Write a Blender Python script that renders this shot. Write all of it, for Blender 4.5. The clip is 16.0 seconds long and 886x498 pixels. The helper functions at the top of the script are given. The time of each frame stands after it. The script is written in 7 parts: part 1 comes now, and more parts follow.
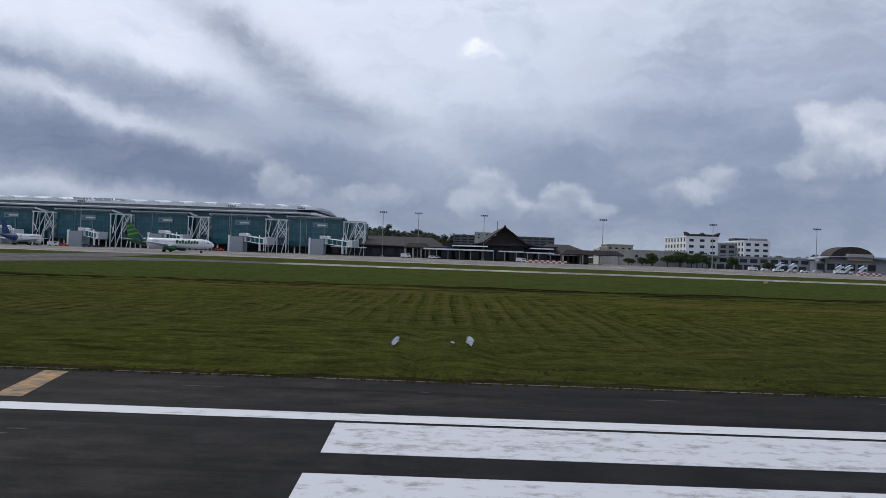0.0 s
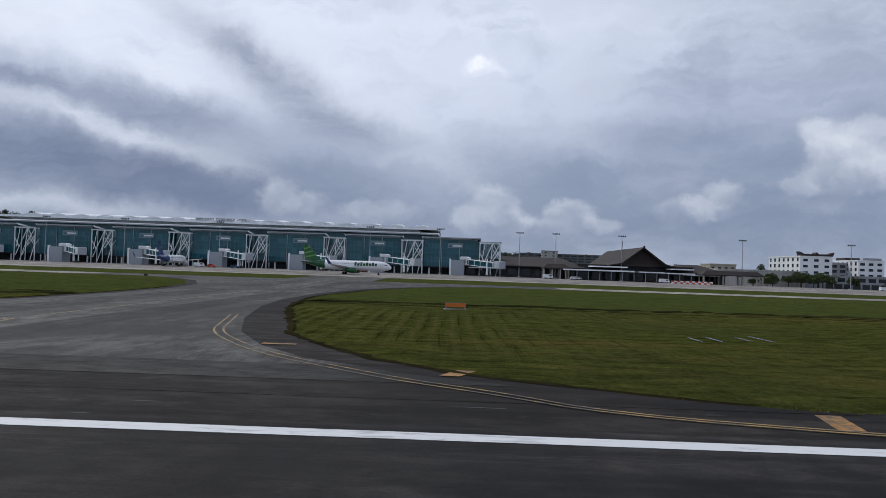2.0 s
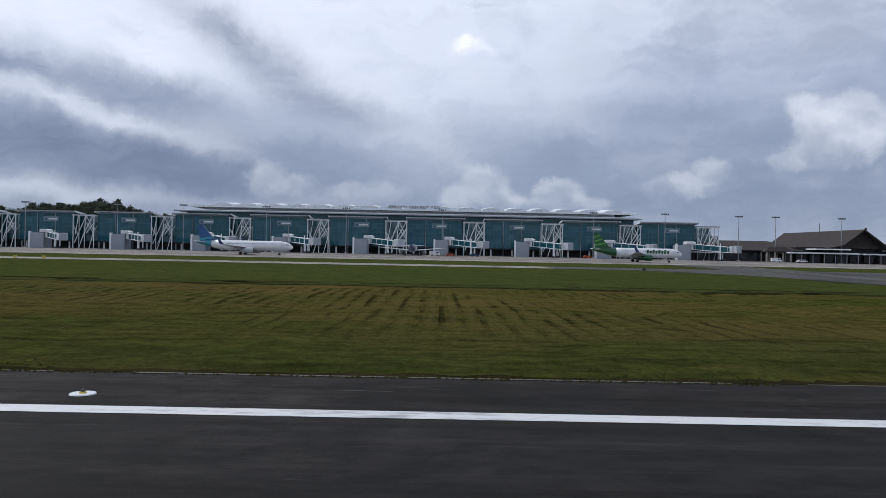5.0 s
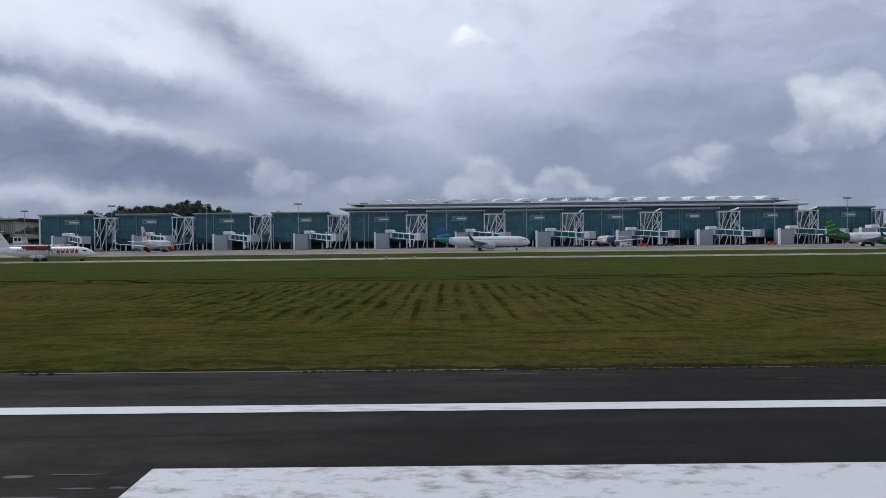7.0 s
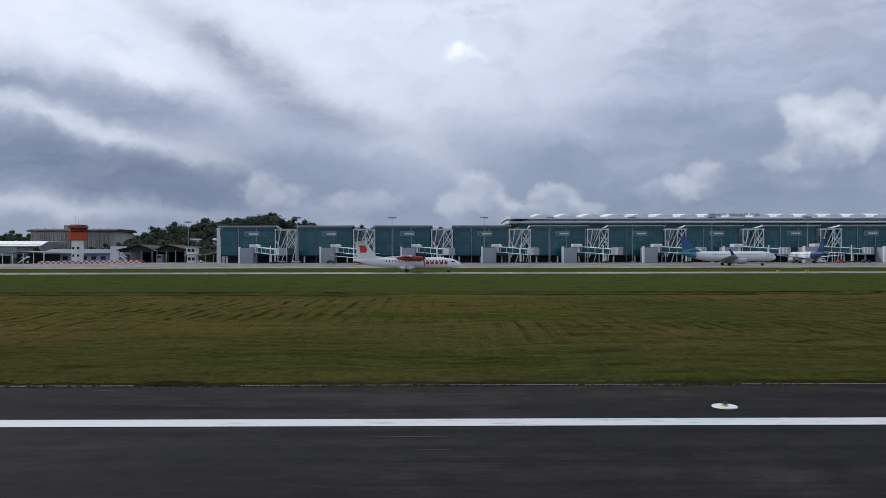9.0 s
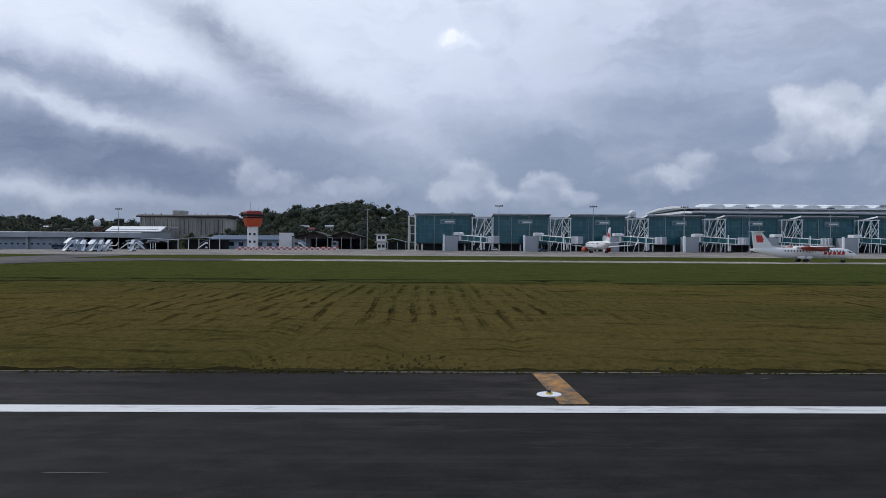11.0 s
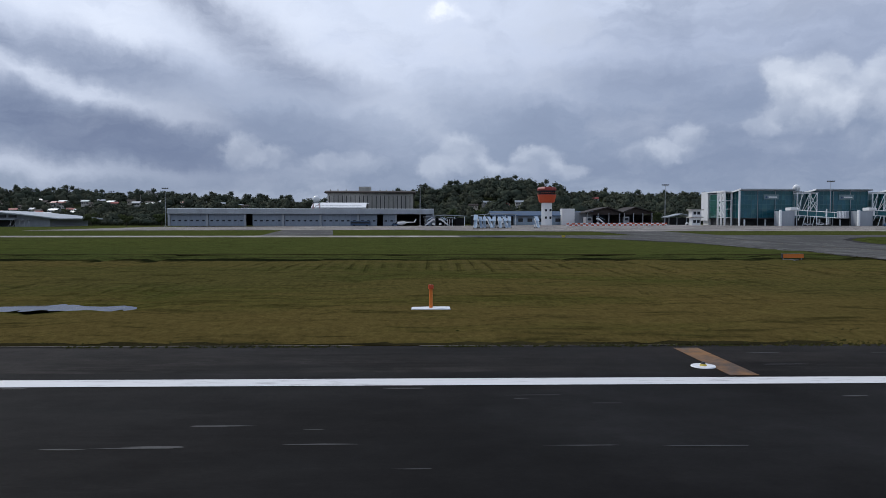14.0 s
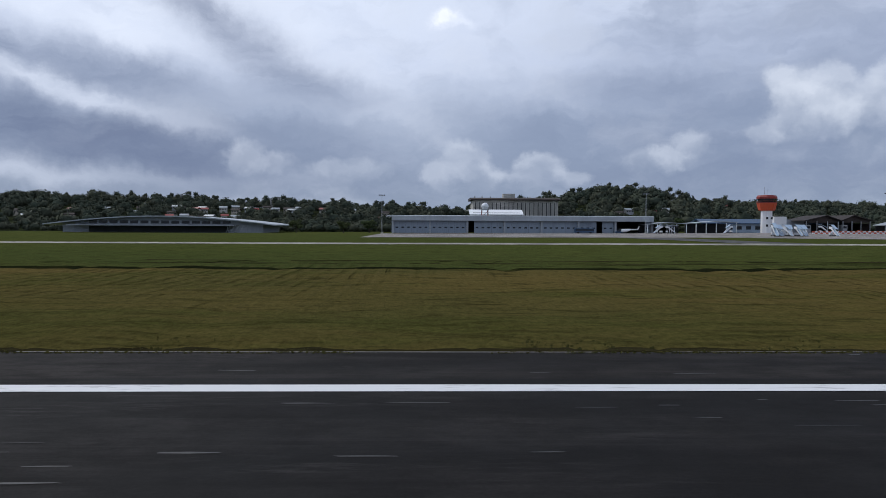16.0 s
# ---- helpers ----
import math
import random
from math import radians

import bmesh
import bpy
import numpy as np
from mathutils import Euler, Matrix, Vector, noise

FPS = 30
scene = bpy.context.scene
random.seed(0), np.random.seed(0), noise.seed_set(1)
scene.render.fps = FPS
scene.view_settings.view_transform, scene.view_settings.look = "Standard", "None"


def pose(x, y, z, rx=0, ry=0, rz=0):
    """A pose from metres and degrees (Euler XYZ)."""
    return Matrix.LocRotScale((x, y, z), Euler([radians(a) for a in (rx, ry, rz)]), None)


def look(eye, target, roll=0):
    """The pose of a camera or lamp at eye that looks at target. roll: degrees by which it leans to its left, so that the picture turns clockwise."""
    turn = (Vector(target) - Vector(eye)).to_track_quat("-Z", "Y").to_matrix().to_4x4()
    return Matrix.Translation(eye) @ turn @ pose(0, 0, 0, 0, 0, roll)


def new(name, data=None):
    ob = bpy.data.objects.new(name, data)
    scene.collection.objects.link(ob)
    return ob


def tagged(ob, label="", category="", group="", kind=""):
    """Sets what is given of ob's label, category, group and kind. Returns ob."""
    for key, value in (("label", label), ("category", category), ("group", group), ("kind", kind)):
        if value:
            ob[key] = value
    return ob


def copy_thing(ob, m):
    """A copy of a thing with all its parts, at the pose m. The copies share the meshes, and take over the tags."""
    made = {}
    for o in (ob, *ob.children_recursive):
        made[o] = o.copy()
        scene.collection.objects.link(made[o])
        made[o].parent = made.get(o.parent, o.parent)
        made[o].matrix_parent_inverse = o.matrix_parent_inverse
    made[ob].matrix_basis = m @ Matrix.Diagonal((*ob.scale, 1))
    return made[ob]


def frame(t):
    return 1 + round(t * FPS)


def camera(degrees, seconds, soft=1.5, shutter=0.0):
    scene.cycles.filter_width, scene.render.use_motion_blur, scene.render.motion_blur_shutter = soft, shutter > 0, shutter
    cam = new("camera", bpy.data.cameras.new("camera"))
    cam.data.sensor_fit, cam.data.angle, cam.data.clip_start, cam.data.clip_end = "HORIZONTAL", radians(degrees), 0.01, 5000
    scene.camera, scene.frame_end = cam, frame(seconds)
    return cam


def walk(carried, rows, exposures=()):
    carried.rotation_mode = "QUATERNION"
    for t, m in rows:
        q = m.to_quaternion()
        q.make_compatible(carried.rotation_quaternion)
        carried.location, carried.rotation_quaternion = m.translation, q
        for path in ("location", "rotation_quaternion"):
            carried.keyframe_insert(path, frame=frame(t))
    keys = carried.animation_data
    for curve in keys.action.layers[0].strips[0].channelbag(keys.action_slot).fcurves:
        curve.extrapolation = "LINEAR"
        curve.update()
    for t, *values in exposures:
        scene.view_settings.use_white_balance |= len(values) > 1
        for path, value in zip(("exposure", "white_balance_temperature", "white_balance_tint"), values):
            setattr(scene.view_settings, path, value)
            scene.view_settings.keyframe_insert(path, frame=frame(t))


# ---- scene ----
# All sizes below are given in metres of the place and laid down at the scale K.
K = 0.56
EYE = 2.652
cam = camera(62.0, 16.0, soft=0.8)
ROWS = [  # seconds, x, y, turn to the left, tilt up, lean to the left
    (0, -0.000, -0.000, 0.398, 0.283, 1.950),
    (0.5, -9.638, -0.010, 0.212, -0.038, 2.114),
    (1, -19.579, -0.020, 0.312, 0.673, 2.230),
    (1.5, -29.824, -0.030, 0.553, 0.971, 2.402),
    (2, -40.372, -0.040, 0.724, 1.533, 1.935),
    (2.5, -51.226, -0.050, 0.937, 1.361, 1.283),
    (3, -62.384, -0.060, 0.807, 1.544, 1.499),
    (3.5, -73.848, -0.070, 0.240, 0.091, 1.323),
    (4, -85.619, -0.080, -0.240, 0.465, 1.797),
    (4.5, -97.696, -0.090, -0.177, 0.252, 1.452),
    (5, -110.081, -0.100, -0.113, 0.039, 1.106),
    (5.5, -122.775, -0.110, -0.050, -0.174, 0.761),
    (6, -135.777, -0.120, 0.014, -0.387, 0.416),
    (6.5, -149.089, -0.130, 0.078, -0.600, 0.070),
    (7, -162.711, -0.140, 0.234, -0.546, -0.605),
    (7.5, -176.643, -0.150, 0.159, -1.023, -0.499),
    (8, -190.887, -0.160, -0.024, -0.265, -0.302),
    (8.5, -205.443, -0.170, -0.194, 0.854, -0.204),
    (9, -220.311, -0.180, -0.362, 0.619, -0.091),
    (9.5, -235.492, -0.190, -0.530, 0.384, 0.022),
    (10, -250.988, -0.200, -0.698, 0.149, 0.136),
    (10.5, -266.797, -0.210, -0.866, -0.086, 0.249),
    (11, -282.921, -0.220, -1.034, -0.321, 0.363),
    (11.5, -299.361, -0.230, -0.783, -1.198, 0.204),
    (12, -316.117, -0.240, -0.985, -0.313, 0.133),
    (12.5, -333.190, -0.250, -1.410, -1.403, 0.281),
    (13, -350.580, -0.260, -1.696, -2.471, -0.170),
    (13.5, -368.288, -0.270, -1.838, -2.253, -0.232),
    (14, -386.314, -0.280, -1.762, -2.295, 0.104),
    (14.5, -404.660, -0.290, -1.665, -0.546, 0.331),
    (15, -423.325, -0.300, -1.596, -1.501, 0.661),
    (15.5, -442.311, -0.310, -1.540, -2.197, 0.625),
    (16, -461.618, -0.321, -1.559, -1.795, 0.291),
]


def heading(t, x, y, turn, tilt, lean):
    a, b = radians(turn), radians(tilt)
    way = Vector((-math.sin(a) * math.cos(b), math.cos(a) * math.cos(b), math.sin(b)))
    eye = Vector((x, y, EYE))
    return t, look(eye, eye + way, lean)


# the camera's own exposure wanders a little on the way
GAIN = ((0, -0.10), (1, 0.0), (2, -0.10), (3, -0.16), (4, 0.0), (6.5, -0.04), (7, -0.10), (7.5, 0.03), (8.5, -0.03), (11, -0.08), (11.5, -0.16), (12, -0.20), (12.5, 0.04), (13, 0.16), (13.5, 0.12),
        (14, -0.06), (14.5, 0.0), (15, 0.08), (15.5, -0.05), (16, -0.04))
walk(cam, [heading(*row) for row in ROWS], [(t, stops, 6270 if t < 10 else 6150, 10) for t, stops in GAIN])

# ---- world and sun ----
SUN_EL, SUN_AZ = 48, -52  # the sun stands ahead and to the left
world = bpy.data.worlds.new("sky")
scene.world = world
world.use_nodes = True
W = world.node_tree
W.nodes.clear()


class Maths:
    """Short ways to write node sums in one tree."""

    def __init__(self, tree):
        self.tree, self.nodes = tree, tree.nodes

    def put(self, socket, value):
        if isinstance(value, bpy.types.NodeSocket):
            self.tree.links.new(value, socket)
        else:
            socket.default_value = value

    def op(self, kind, a, b=0.0, c=0.0):
        n = self.nodes.new("ShaderNodeMath")
        n.operation = kind
        for socket, value in zip(n.inputs, (a, b, c)):
            self.put(socket, value)
        return n.outputs[0]

    def noise(self, vector, scale, detail=4.0, rough=0.55, distort=0.0):
        n = self.nodes.new("ShaderNodeTexNoise")
        self.put(n.inputs["Vector"], vector)
        n.inputs["Scale"].default_value, n.inputs["Detail"].default_value = scale, detail
        n.inputs["Roughness"].default_value, n.inputs["Distortion"].default_value = rough, distort
        return n.outputs[0]

    def vec(self, x, y, z=0.0):
        n = self.nodes.new("ShaderNodeCombineXYZ")
        for socket, value in zip(n.inputs, (x, y, z)):
            self.put(socket, value)
        return n.outputs[0]

    def split(self, vector):
        n = self.nodes.new("ShaderNodeSeparateXYZ")
        self.put(n.inputs[0], vector)
        return n.outputs

    def ramp(self, fac, stops, smooth=True):
        n = self.nodes.new("ShaderNodeValToRGB")
        self.put(n.inputs[0], fac)
        n.color_ramp.interpolation = "EASE" if smooth else "LINEAR"
        while len(n.color_ramp.elements) < len(stops):
            n.color_ramp.elements.new(0.5)
        for e, (at, colour) in zip(n.color_ramp.elements, stops):
            e.position = at
            e.color = (*colour, 1) if not isinstance(colour, (int, float)) else (colour, colour, colour, 1)
        return n.outputs[0]

    def mix(self, fac, a, b, kind="MIX"):
        n = self.nodes.new("ShaderNodeMix")
        n.data_type, n.blend_type = "RGBA", kind
        self.put(n.inputs[0], fac)
        for socket, value in ((n.inputs[6], a), (n.inputs[7], b)):
            self.put(socket, (*value, 1) if isinstance(value, tuple) and len(value) == 3 else value)
        return n.outputs[2]

    def mapped(self, vector, scale=(1, 1, 1), turn=0.0, move=(0, 0, 0)):
        n = self.nodes.new("ShaderNodeMapping")
        self.put(n.inputs["Vector"], vector)
        n.inputs["Scale"].default_value, n.inputs["Location"].default_value = scale, move
        n.inputs["Rotation"].default_value = (0, 0, radians(turn))
        return n.outputs[0]


m = Maths(W)
way = W.nodes.new("ShaderNodeTexCoord").outputs["Generated"]
dx, dy, dz = m.split(way)
side = m.op("ARCTAN2", dx, dy)
high = m.op("ARCSINE", dz)
flat = m.vec(side, high, 0.0)
# the cloud layer lies on slightly wandering coordinates
wob1 = m.op("MULTIPLY", m.op("SUBTRACT", m.noise(flat, 9.0, 9.0, 0.66), 0.5), 0.095)
wob2 = m.op("MULTIPLY", m.op("SUBTRACT", m.noise(m.mapped(flat, move=(7, 3, 0)), 11.0, 8.0, 0.62), 0.5), 0.065)
ws, wh = m.op("ADD", side, wob1), m.op("ADD", high, wob2)


def bank(s0, h0, ls, lh, turn, sharp=1.0):
    """How far a cloud bank, long ls and tall lh, reaches here."""
    c, s = math.cos(radians(turn)), math.sin(radians(turn))
    a, b = m.op("SUBTRACT", ws, s0), m.op("SUBTRACT", wh, h0)
    p = m.op("DIVIDE", m.op("ADD", m.op("MULTIPLY", a, c), m.op("MULTIPLY", b, s)), ls)
    q = m.op("DIVIDE", m.op("SUBTRACT", m.op("MULTIPLY", b, c), m.op("MULTIPLY", a, s)), lh)
    r = m.op("ADD", m.op("MULTIPLY", p, p), m.op("MULTIPLY", q, q))
    return m.op("POWER", 2.718, m.op("MULTIPLY", r, -sharp))


sky = W.nodes.new("ShaderNodeTexSky")
sky.sky_type, sky.sun_disc = "NISHITA", False
sky.sun_elevation, sky.sun_rotation = radians(SUN_EL), radians(SUN_AZ)
clear = m.mix(1.0, sky.outputs[0], (0.09, 0.09, 0.09), "MULTIPLY")
# overhead, out of view, the sky is dimmed so the ground gets less light
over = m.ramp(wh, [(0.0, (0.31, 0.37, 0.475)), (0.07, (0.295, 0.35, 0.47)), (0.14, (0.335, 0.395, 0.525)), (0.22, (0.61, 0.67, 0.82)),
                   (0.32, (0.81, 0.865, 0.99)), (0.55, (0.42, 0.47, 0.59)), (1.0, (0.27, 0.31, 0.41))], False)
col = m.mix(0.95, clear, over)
broad = m.noise(m.mapped(m.vec(ws, wh), (1.6, 5.0, 1), -14), 3.2, 7.0, 0.62)
col = m.mix(m.ramp(broad, [(0.46, 0.0), (0.70, 0.30)], False), col, (0.74, 0.79, 0.91))
col = m.mix(m.ramp(broad, [(0.30, 0.30), (0.46, 0.0)], False), col, (0.22, 0.27, 0.39))
puff = m.noise(m.vec(ws, m.op("MULTIPLY", wh, 1.3)), 17.0, 6.0, 0.52)
knobs = W.nodes.new("ShaderNodeTexVoronoi")
knobs.feature = "SMOOTH_F1"
m.put(knobs.inputs["Vector"], m.vec(ws, m.op("MULTIPLY", wh, 1.2)))
knobs.inputs["Scale"].default_value, knobs.inputs["Detail"].default_value, knobs.inputs["Roughness"].default_value = 24.0, 1.6, 0.45
heap = m.op("ADD", m.op("MULTIPLY", puff, 0.45), m.op("MULTIPLY", m.op("SUBTRACT", 1.38, knobs.outputs["Distance"]), 0.55))
strand = m.noise(m.mapped(m.vec(ws, wh), (1.0, 4.0, 1), -18), 7.0, 8.0, 0.62)
silk = m.ramp(strand, [(0.30, 0.45), (0.62, 1.0)], False)
lumps = m.noise(m.vec(ws, m.op("MULTIPLY", wh, 1.7)), 7.5, 7.0, 0.55)
col = m.mix(m.ramp(lumps, [(0.50, 0.0), (0.70, 0.50)], False), col, (0.66, 0.70, 0.79))
col = m.mix(m.ramp(lumps, [(0.30, 0.30), (0.48, 0.0)], False), col, (0.23, 0.28, 0.39))
WHITE_CLOUD, DARK, GREY = (0.86, 0.905, 1.01), (0.165, 0.205, 0.315), (0.235, 0.285, 0.405)
BROAD_BANKS = (
    (-0.50, 0.290, 0.36, 0.105, -8, 1.0, WHITE_CLOUD), (-0.17, 0.25, 0.14, 0.055, -20, 0.50, WHITE_CLOUD), (-0.05, 0.155, 0.10, 0.045, -15, 0.42, WHITE_CLOUD),         (0.02, 0.235, 0.20, 0.06, -10, 0.35, WHITE_CLOUD),         (-0.52, 0.122, 0.26, 0.056, -11, 0.85, DARK),
    (-0.31, 0.098, 0.20, 0.044, -8, 0.76, DARK), (-0.13, 0.108, 0.12, 0.036, -8, 0.58, GREY),         (-0.52, 0.200, 0.17, 0.030, -10, 0.90, GREY), (-0.36, 0.186, 0.12, 0.022, -8, 0.85, GREY),         (-0.262, 0.254, 0.135, 0.026, -27, 0.72, DARK),
    (-0.185, 0.190, 0.065, 0.026, -24, 0.66, GREY), (-0.12, 0.176, 0.075, 0.016, -6, 0.55, GREY),         (0.30, 0.178, 0.11, 0.018, -8, 0.34, GREY), (0.20, 0.140, 0.12, 0.022, -6, 0.30, GREY),
    (0.16, 0.060, 0.34, 0.030, 0, 0.40, GREY), (0.50, 0.065, 0.16, 0.04, 0, 0.45, GREY),         (0.54, 0.31, 0.28, 0.13, -6, 0.62, GREY),
)
SMALL_BANKS = (
    (0.42, 0.10, 0.26, 0.060, 0, 0.55, GREY), (0.44, 0.19, 0.26, 0.075, 0, 0.42, GREY), (0.16, 0.13, 0.20, 0.035, -5, 0.22, GREY), (0.027, 0.270, 0.013, 0.007, 14, 1.5, (1.0, 1.02, 1.08)), (0.046, 0.264, 0.016, 0.004, -14, 0.9, WHITE_CLOUD),         (-0.45, 0.163, 0.15, 0.012, -14, 0.80, WHITE_CLOUD),
    (-0.40, 0.236, 0.10, 0.015, -22, 0.55, WHITE_CLOUD), (-0.50, 0.060, 0.22, 0.012, 0, 0.42, WHITE_CLOUD),
)
for s0, h0, ls, lh, turn, much, tone in BROAD_BANKS + SMALL_BANKS:
    col = m.mix(m.op("MULTIPLY", m.op("MULTIPLY", bank(s0, h0, ls, lh, turn), silk), much), col, tone)
# heaped clouds: knobbly outlines, lit tops, grey feet
HEAPS = (  # where along the horizon, how high, how wide, how tall, lean, how dense
    (0.056, 0.086, 0.028, 0.026, 0, 0.44), (0.026, 0.068, 0.034, 0.016, 0, 0.34), (0.080, 0.064, 0.028, 0.016, 0, 0.32), (0.158, 0.078, 0.026, 0.016, 0, 0.42), (0.188, 0.066, 0.028, 0.012, 0, 0.30), (0.12, 0.062, 0.05, 0.010, 0, 0.22),
    (0.462, 0.172, 0.030, 0.026, 0, 0.70), (0.474, 0.142, 0.036, 0.030, 0, 0.62), (0.505, 0.160, 0.024, 0.030, 0, 0.50), (0.512, 0.122, 0.040, 0.020, 0, 0.40), (0.440, 0.112, 0.024, 0.014, 0, 0.26),
    (0.352, 0.108, 0.022, 0.018, 0, 0.42), (0.330, 0.088, 0.030, 0.012, 0, 0.28), (0.560, 0.130, 0.040, 0.046, 0, 0.50), (0.585, 0.170, 0.030, 0.030, 0, 0.45), (0.300, 0.085, 0.040, 0.014, 0, 0.30),
    (-0.235, 0.086, 0.026, 0.020, 0, 0.42), (-0.195, 0.082, 0.030, 0.013, 0, 0.32), (-0.09, 0.072, 0.05, 0.016, 0, 0.26))
for s0, h0, ls, lh, turn, much in HEAPS:
    body = bank(s0, h0, ls, lh, turn, 0.75)
    shape = m.ramp(m.op("ADD", m.op("MULTIPLY", body, 1.20), m.op("MULTIPLY", m.op("SUBTRACT", heap, 0.5), 1.0)), [(0.40, 0.0), (0.92, 1.0)], False)
    shape = m.op("MULTIPLY", shape, m.ramp(body, [(0.10, 0.0), (0.42, 1.0)], False))
    lit = m.ramp(m.op("ADD", m.op("DIVIDE", m.op("SUBTRACT", wh, h0), lh * 2.6), m.op("ADD", 0.42, m.op("MULTIPLY", m.op("SUBTRACT", heap, 0.5), 1.5))), [(0.10, 0.0), (0.85, 1.0)], False)
    col = m.mix(m.op("MULTIPLY", shape, much), col, m.mix(lit, (0.28, 0.335, 0.45), (0.74, 0.78, 0.86)))
# under the horizon the haze of the far land
col = m.mix(m.ramp(m.op("ADD", high, 0.06), [(0.0, 1.0), (0.055, 0.0)]), col, (0.20, 0.23, 0.25))
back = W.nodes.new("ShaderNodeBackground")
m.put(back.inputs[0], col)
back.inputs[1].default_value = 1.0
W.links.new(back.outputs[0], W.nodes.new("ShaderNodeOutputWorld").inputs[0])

sun = new("sun", bpy.data.lights.new("sun", "SUN"))
sun.data.energy, sun.data.angle, sun.data.color = 2.1, radians(5), (1.0, 0.95, 0.87)
sun.matrix_world = look((-math.sin(radians(-SUN_AZ)) * 100, math.cos(radians(SUN_AZ)) * 100, math.tan(radians(SUN_EL)) * 100), (0, 0, 0))

# ---- materials ----
LIST = {}


def material(name, base, rough=0.6, metal=0.0, grain=1.2, amount=0.22, stretch=(1, 1, 1), bump=0.0, second=None, coat=0.0, spec=0.5, piece=0.0):
    """A surface with grain and broad staining, sizes in metres of the place."""
    mat = bpy.data.materials.new(name)
    mat.use_nodes = True
    t = mat.node_tree
    q = Maths(t)
    shader = t.nodes["Principled BSDF"]
    at = q.mapped(t.nodes.new("ShaderNodeTexCoord").outputs["Object"], tuple(s / K for s in stretch))
    fine, broad_ = q.noise(at, grain, 6.0, 0.65), q.noise(at, grain * 0.13, 3.0, 0.55)
    dark = tuple(c * (1 - amount) for c in base)
    light = second or tuple(min(1, c * (1 + amount)) for c in base)
    colour = q.mix(q.ramp(q.op("ADD", q.op("MULTIPLY", fine, 0.45), q.op("MULTIPLY", broad_, 0.55)), [(0.34, 0.0), (0.66, 1.0)], False), dark, light)
    if piece:
        rnd = t.nodes.new("ShaderNodeObjectInfo").outputs["Random"]
        colour = q.mix(1.0, colour, q.ramp(rnd, [(0.0, 1 - piece), (1.0, 1.0)], False), "MULTIPLY")
    q.put(shader.inputs["Base Color"], colour)
    q.put(shader.inputs["Roughness"], q.ramp(fine, [(0.3, max(0.02, rough - 0.08)), (0.7, min(1, rough + 0.08))], False))
    shader.inputs["Metallic"].default_value = metal
    shader.inputs["Coat Weight"].default_value = coat
    shader.inputs["Specular IOR Level"].default_value = spec
    if bump:
        b = t.nodes.new("ShaderNodeBump")
        b.inputs["Strength"].default_value, b.inputs["Distance"].default_value = bump, 0.05
        q.put(b.inputs["Height"], fine)
        t.links.new(b.outputs[0], shader.inputs["Normal"])
    LIST[name] = mat
    return mat


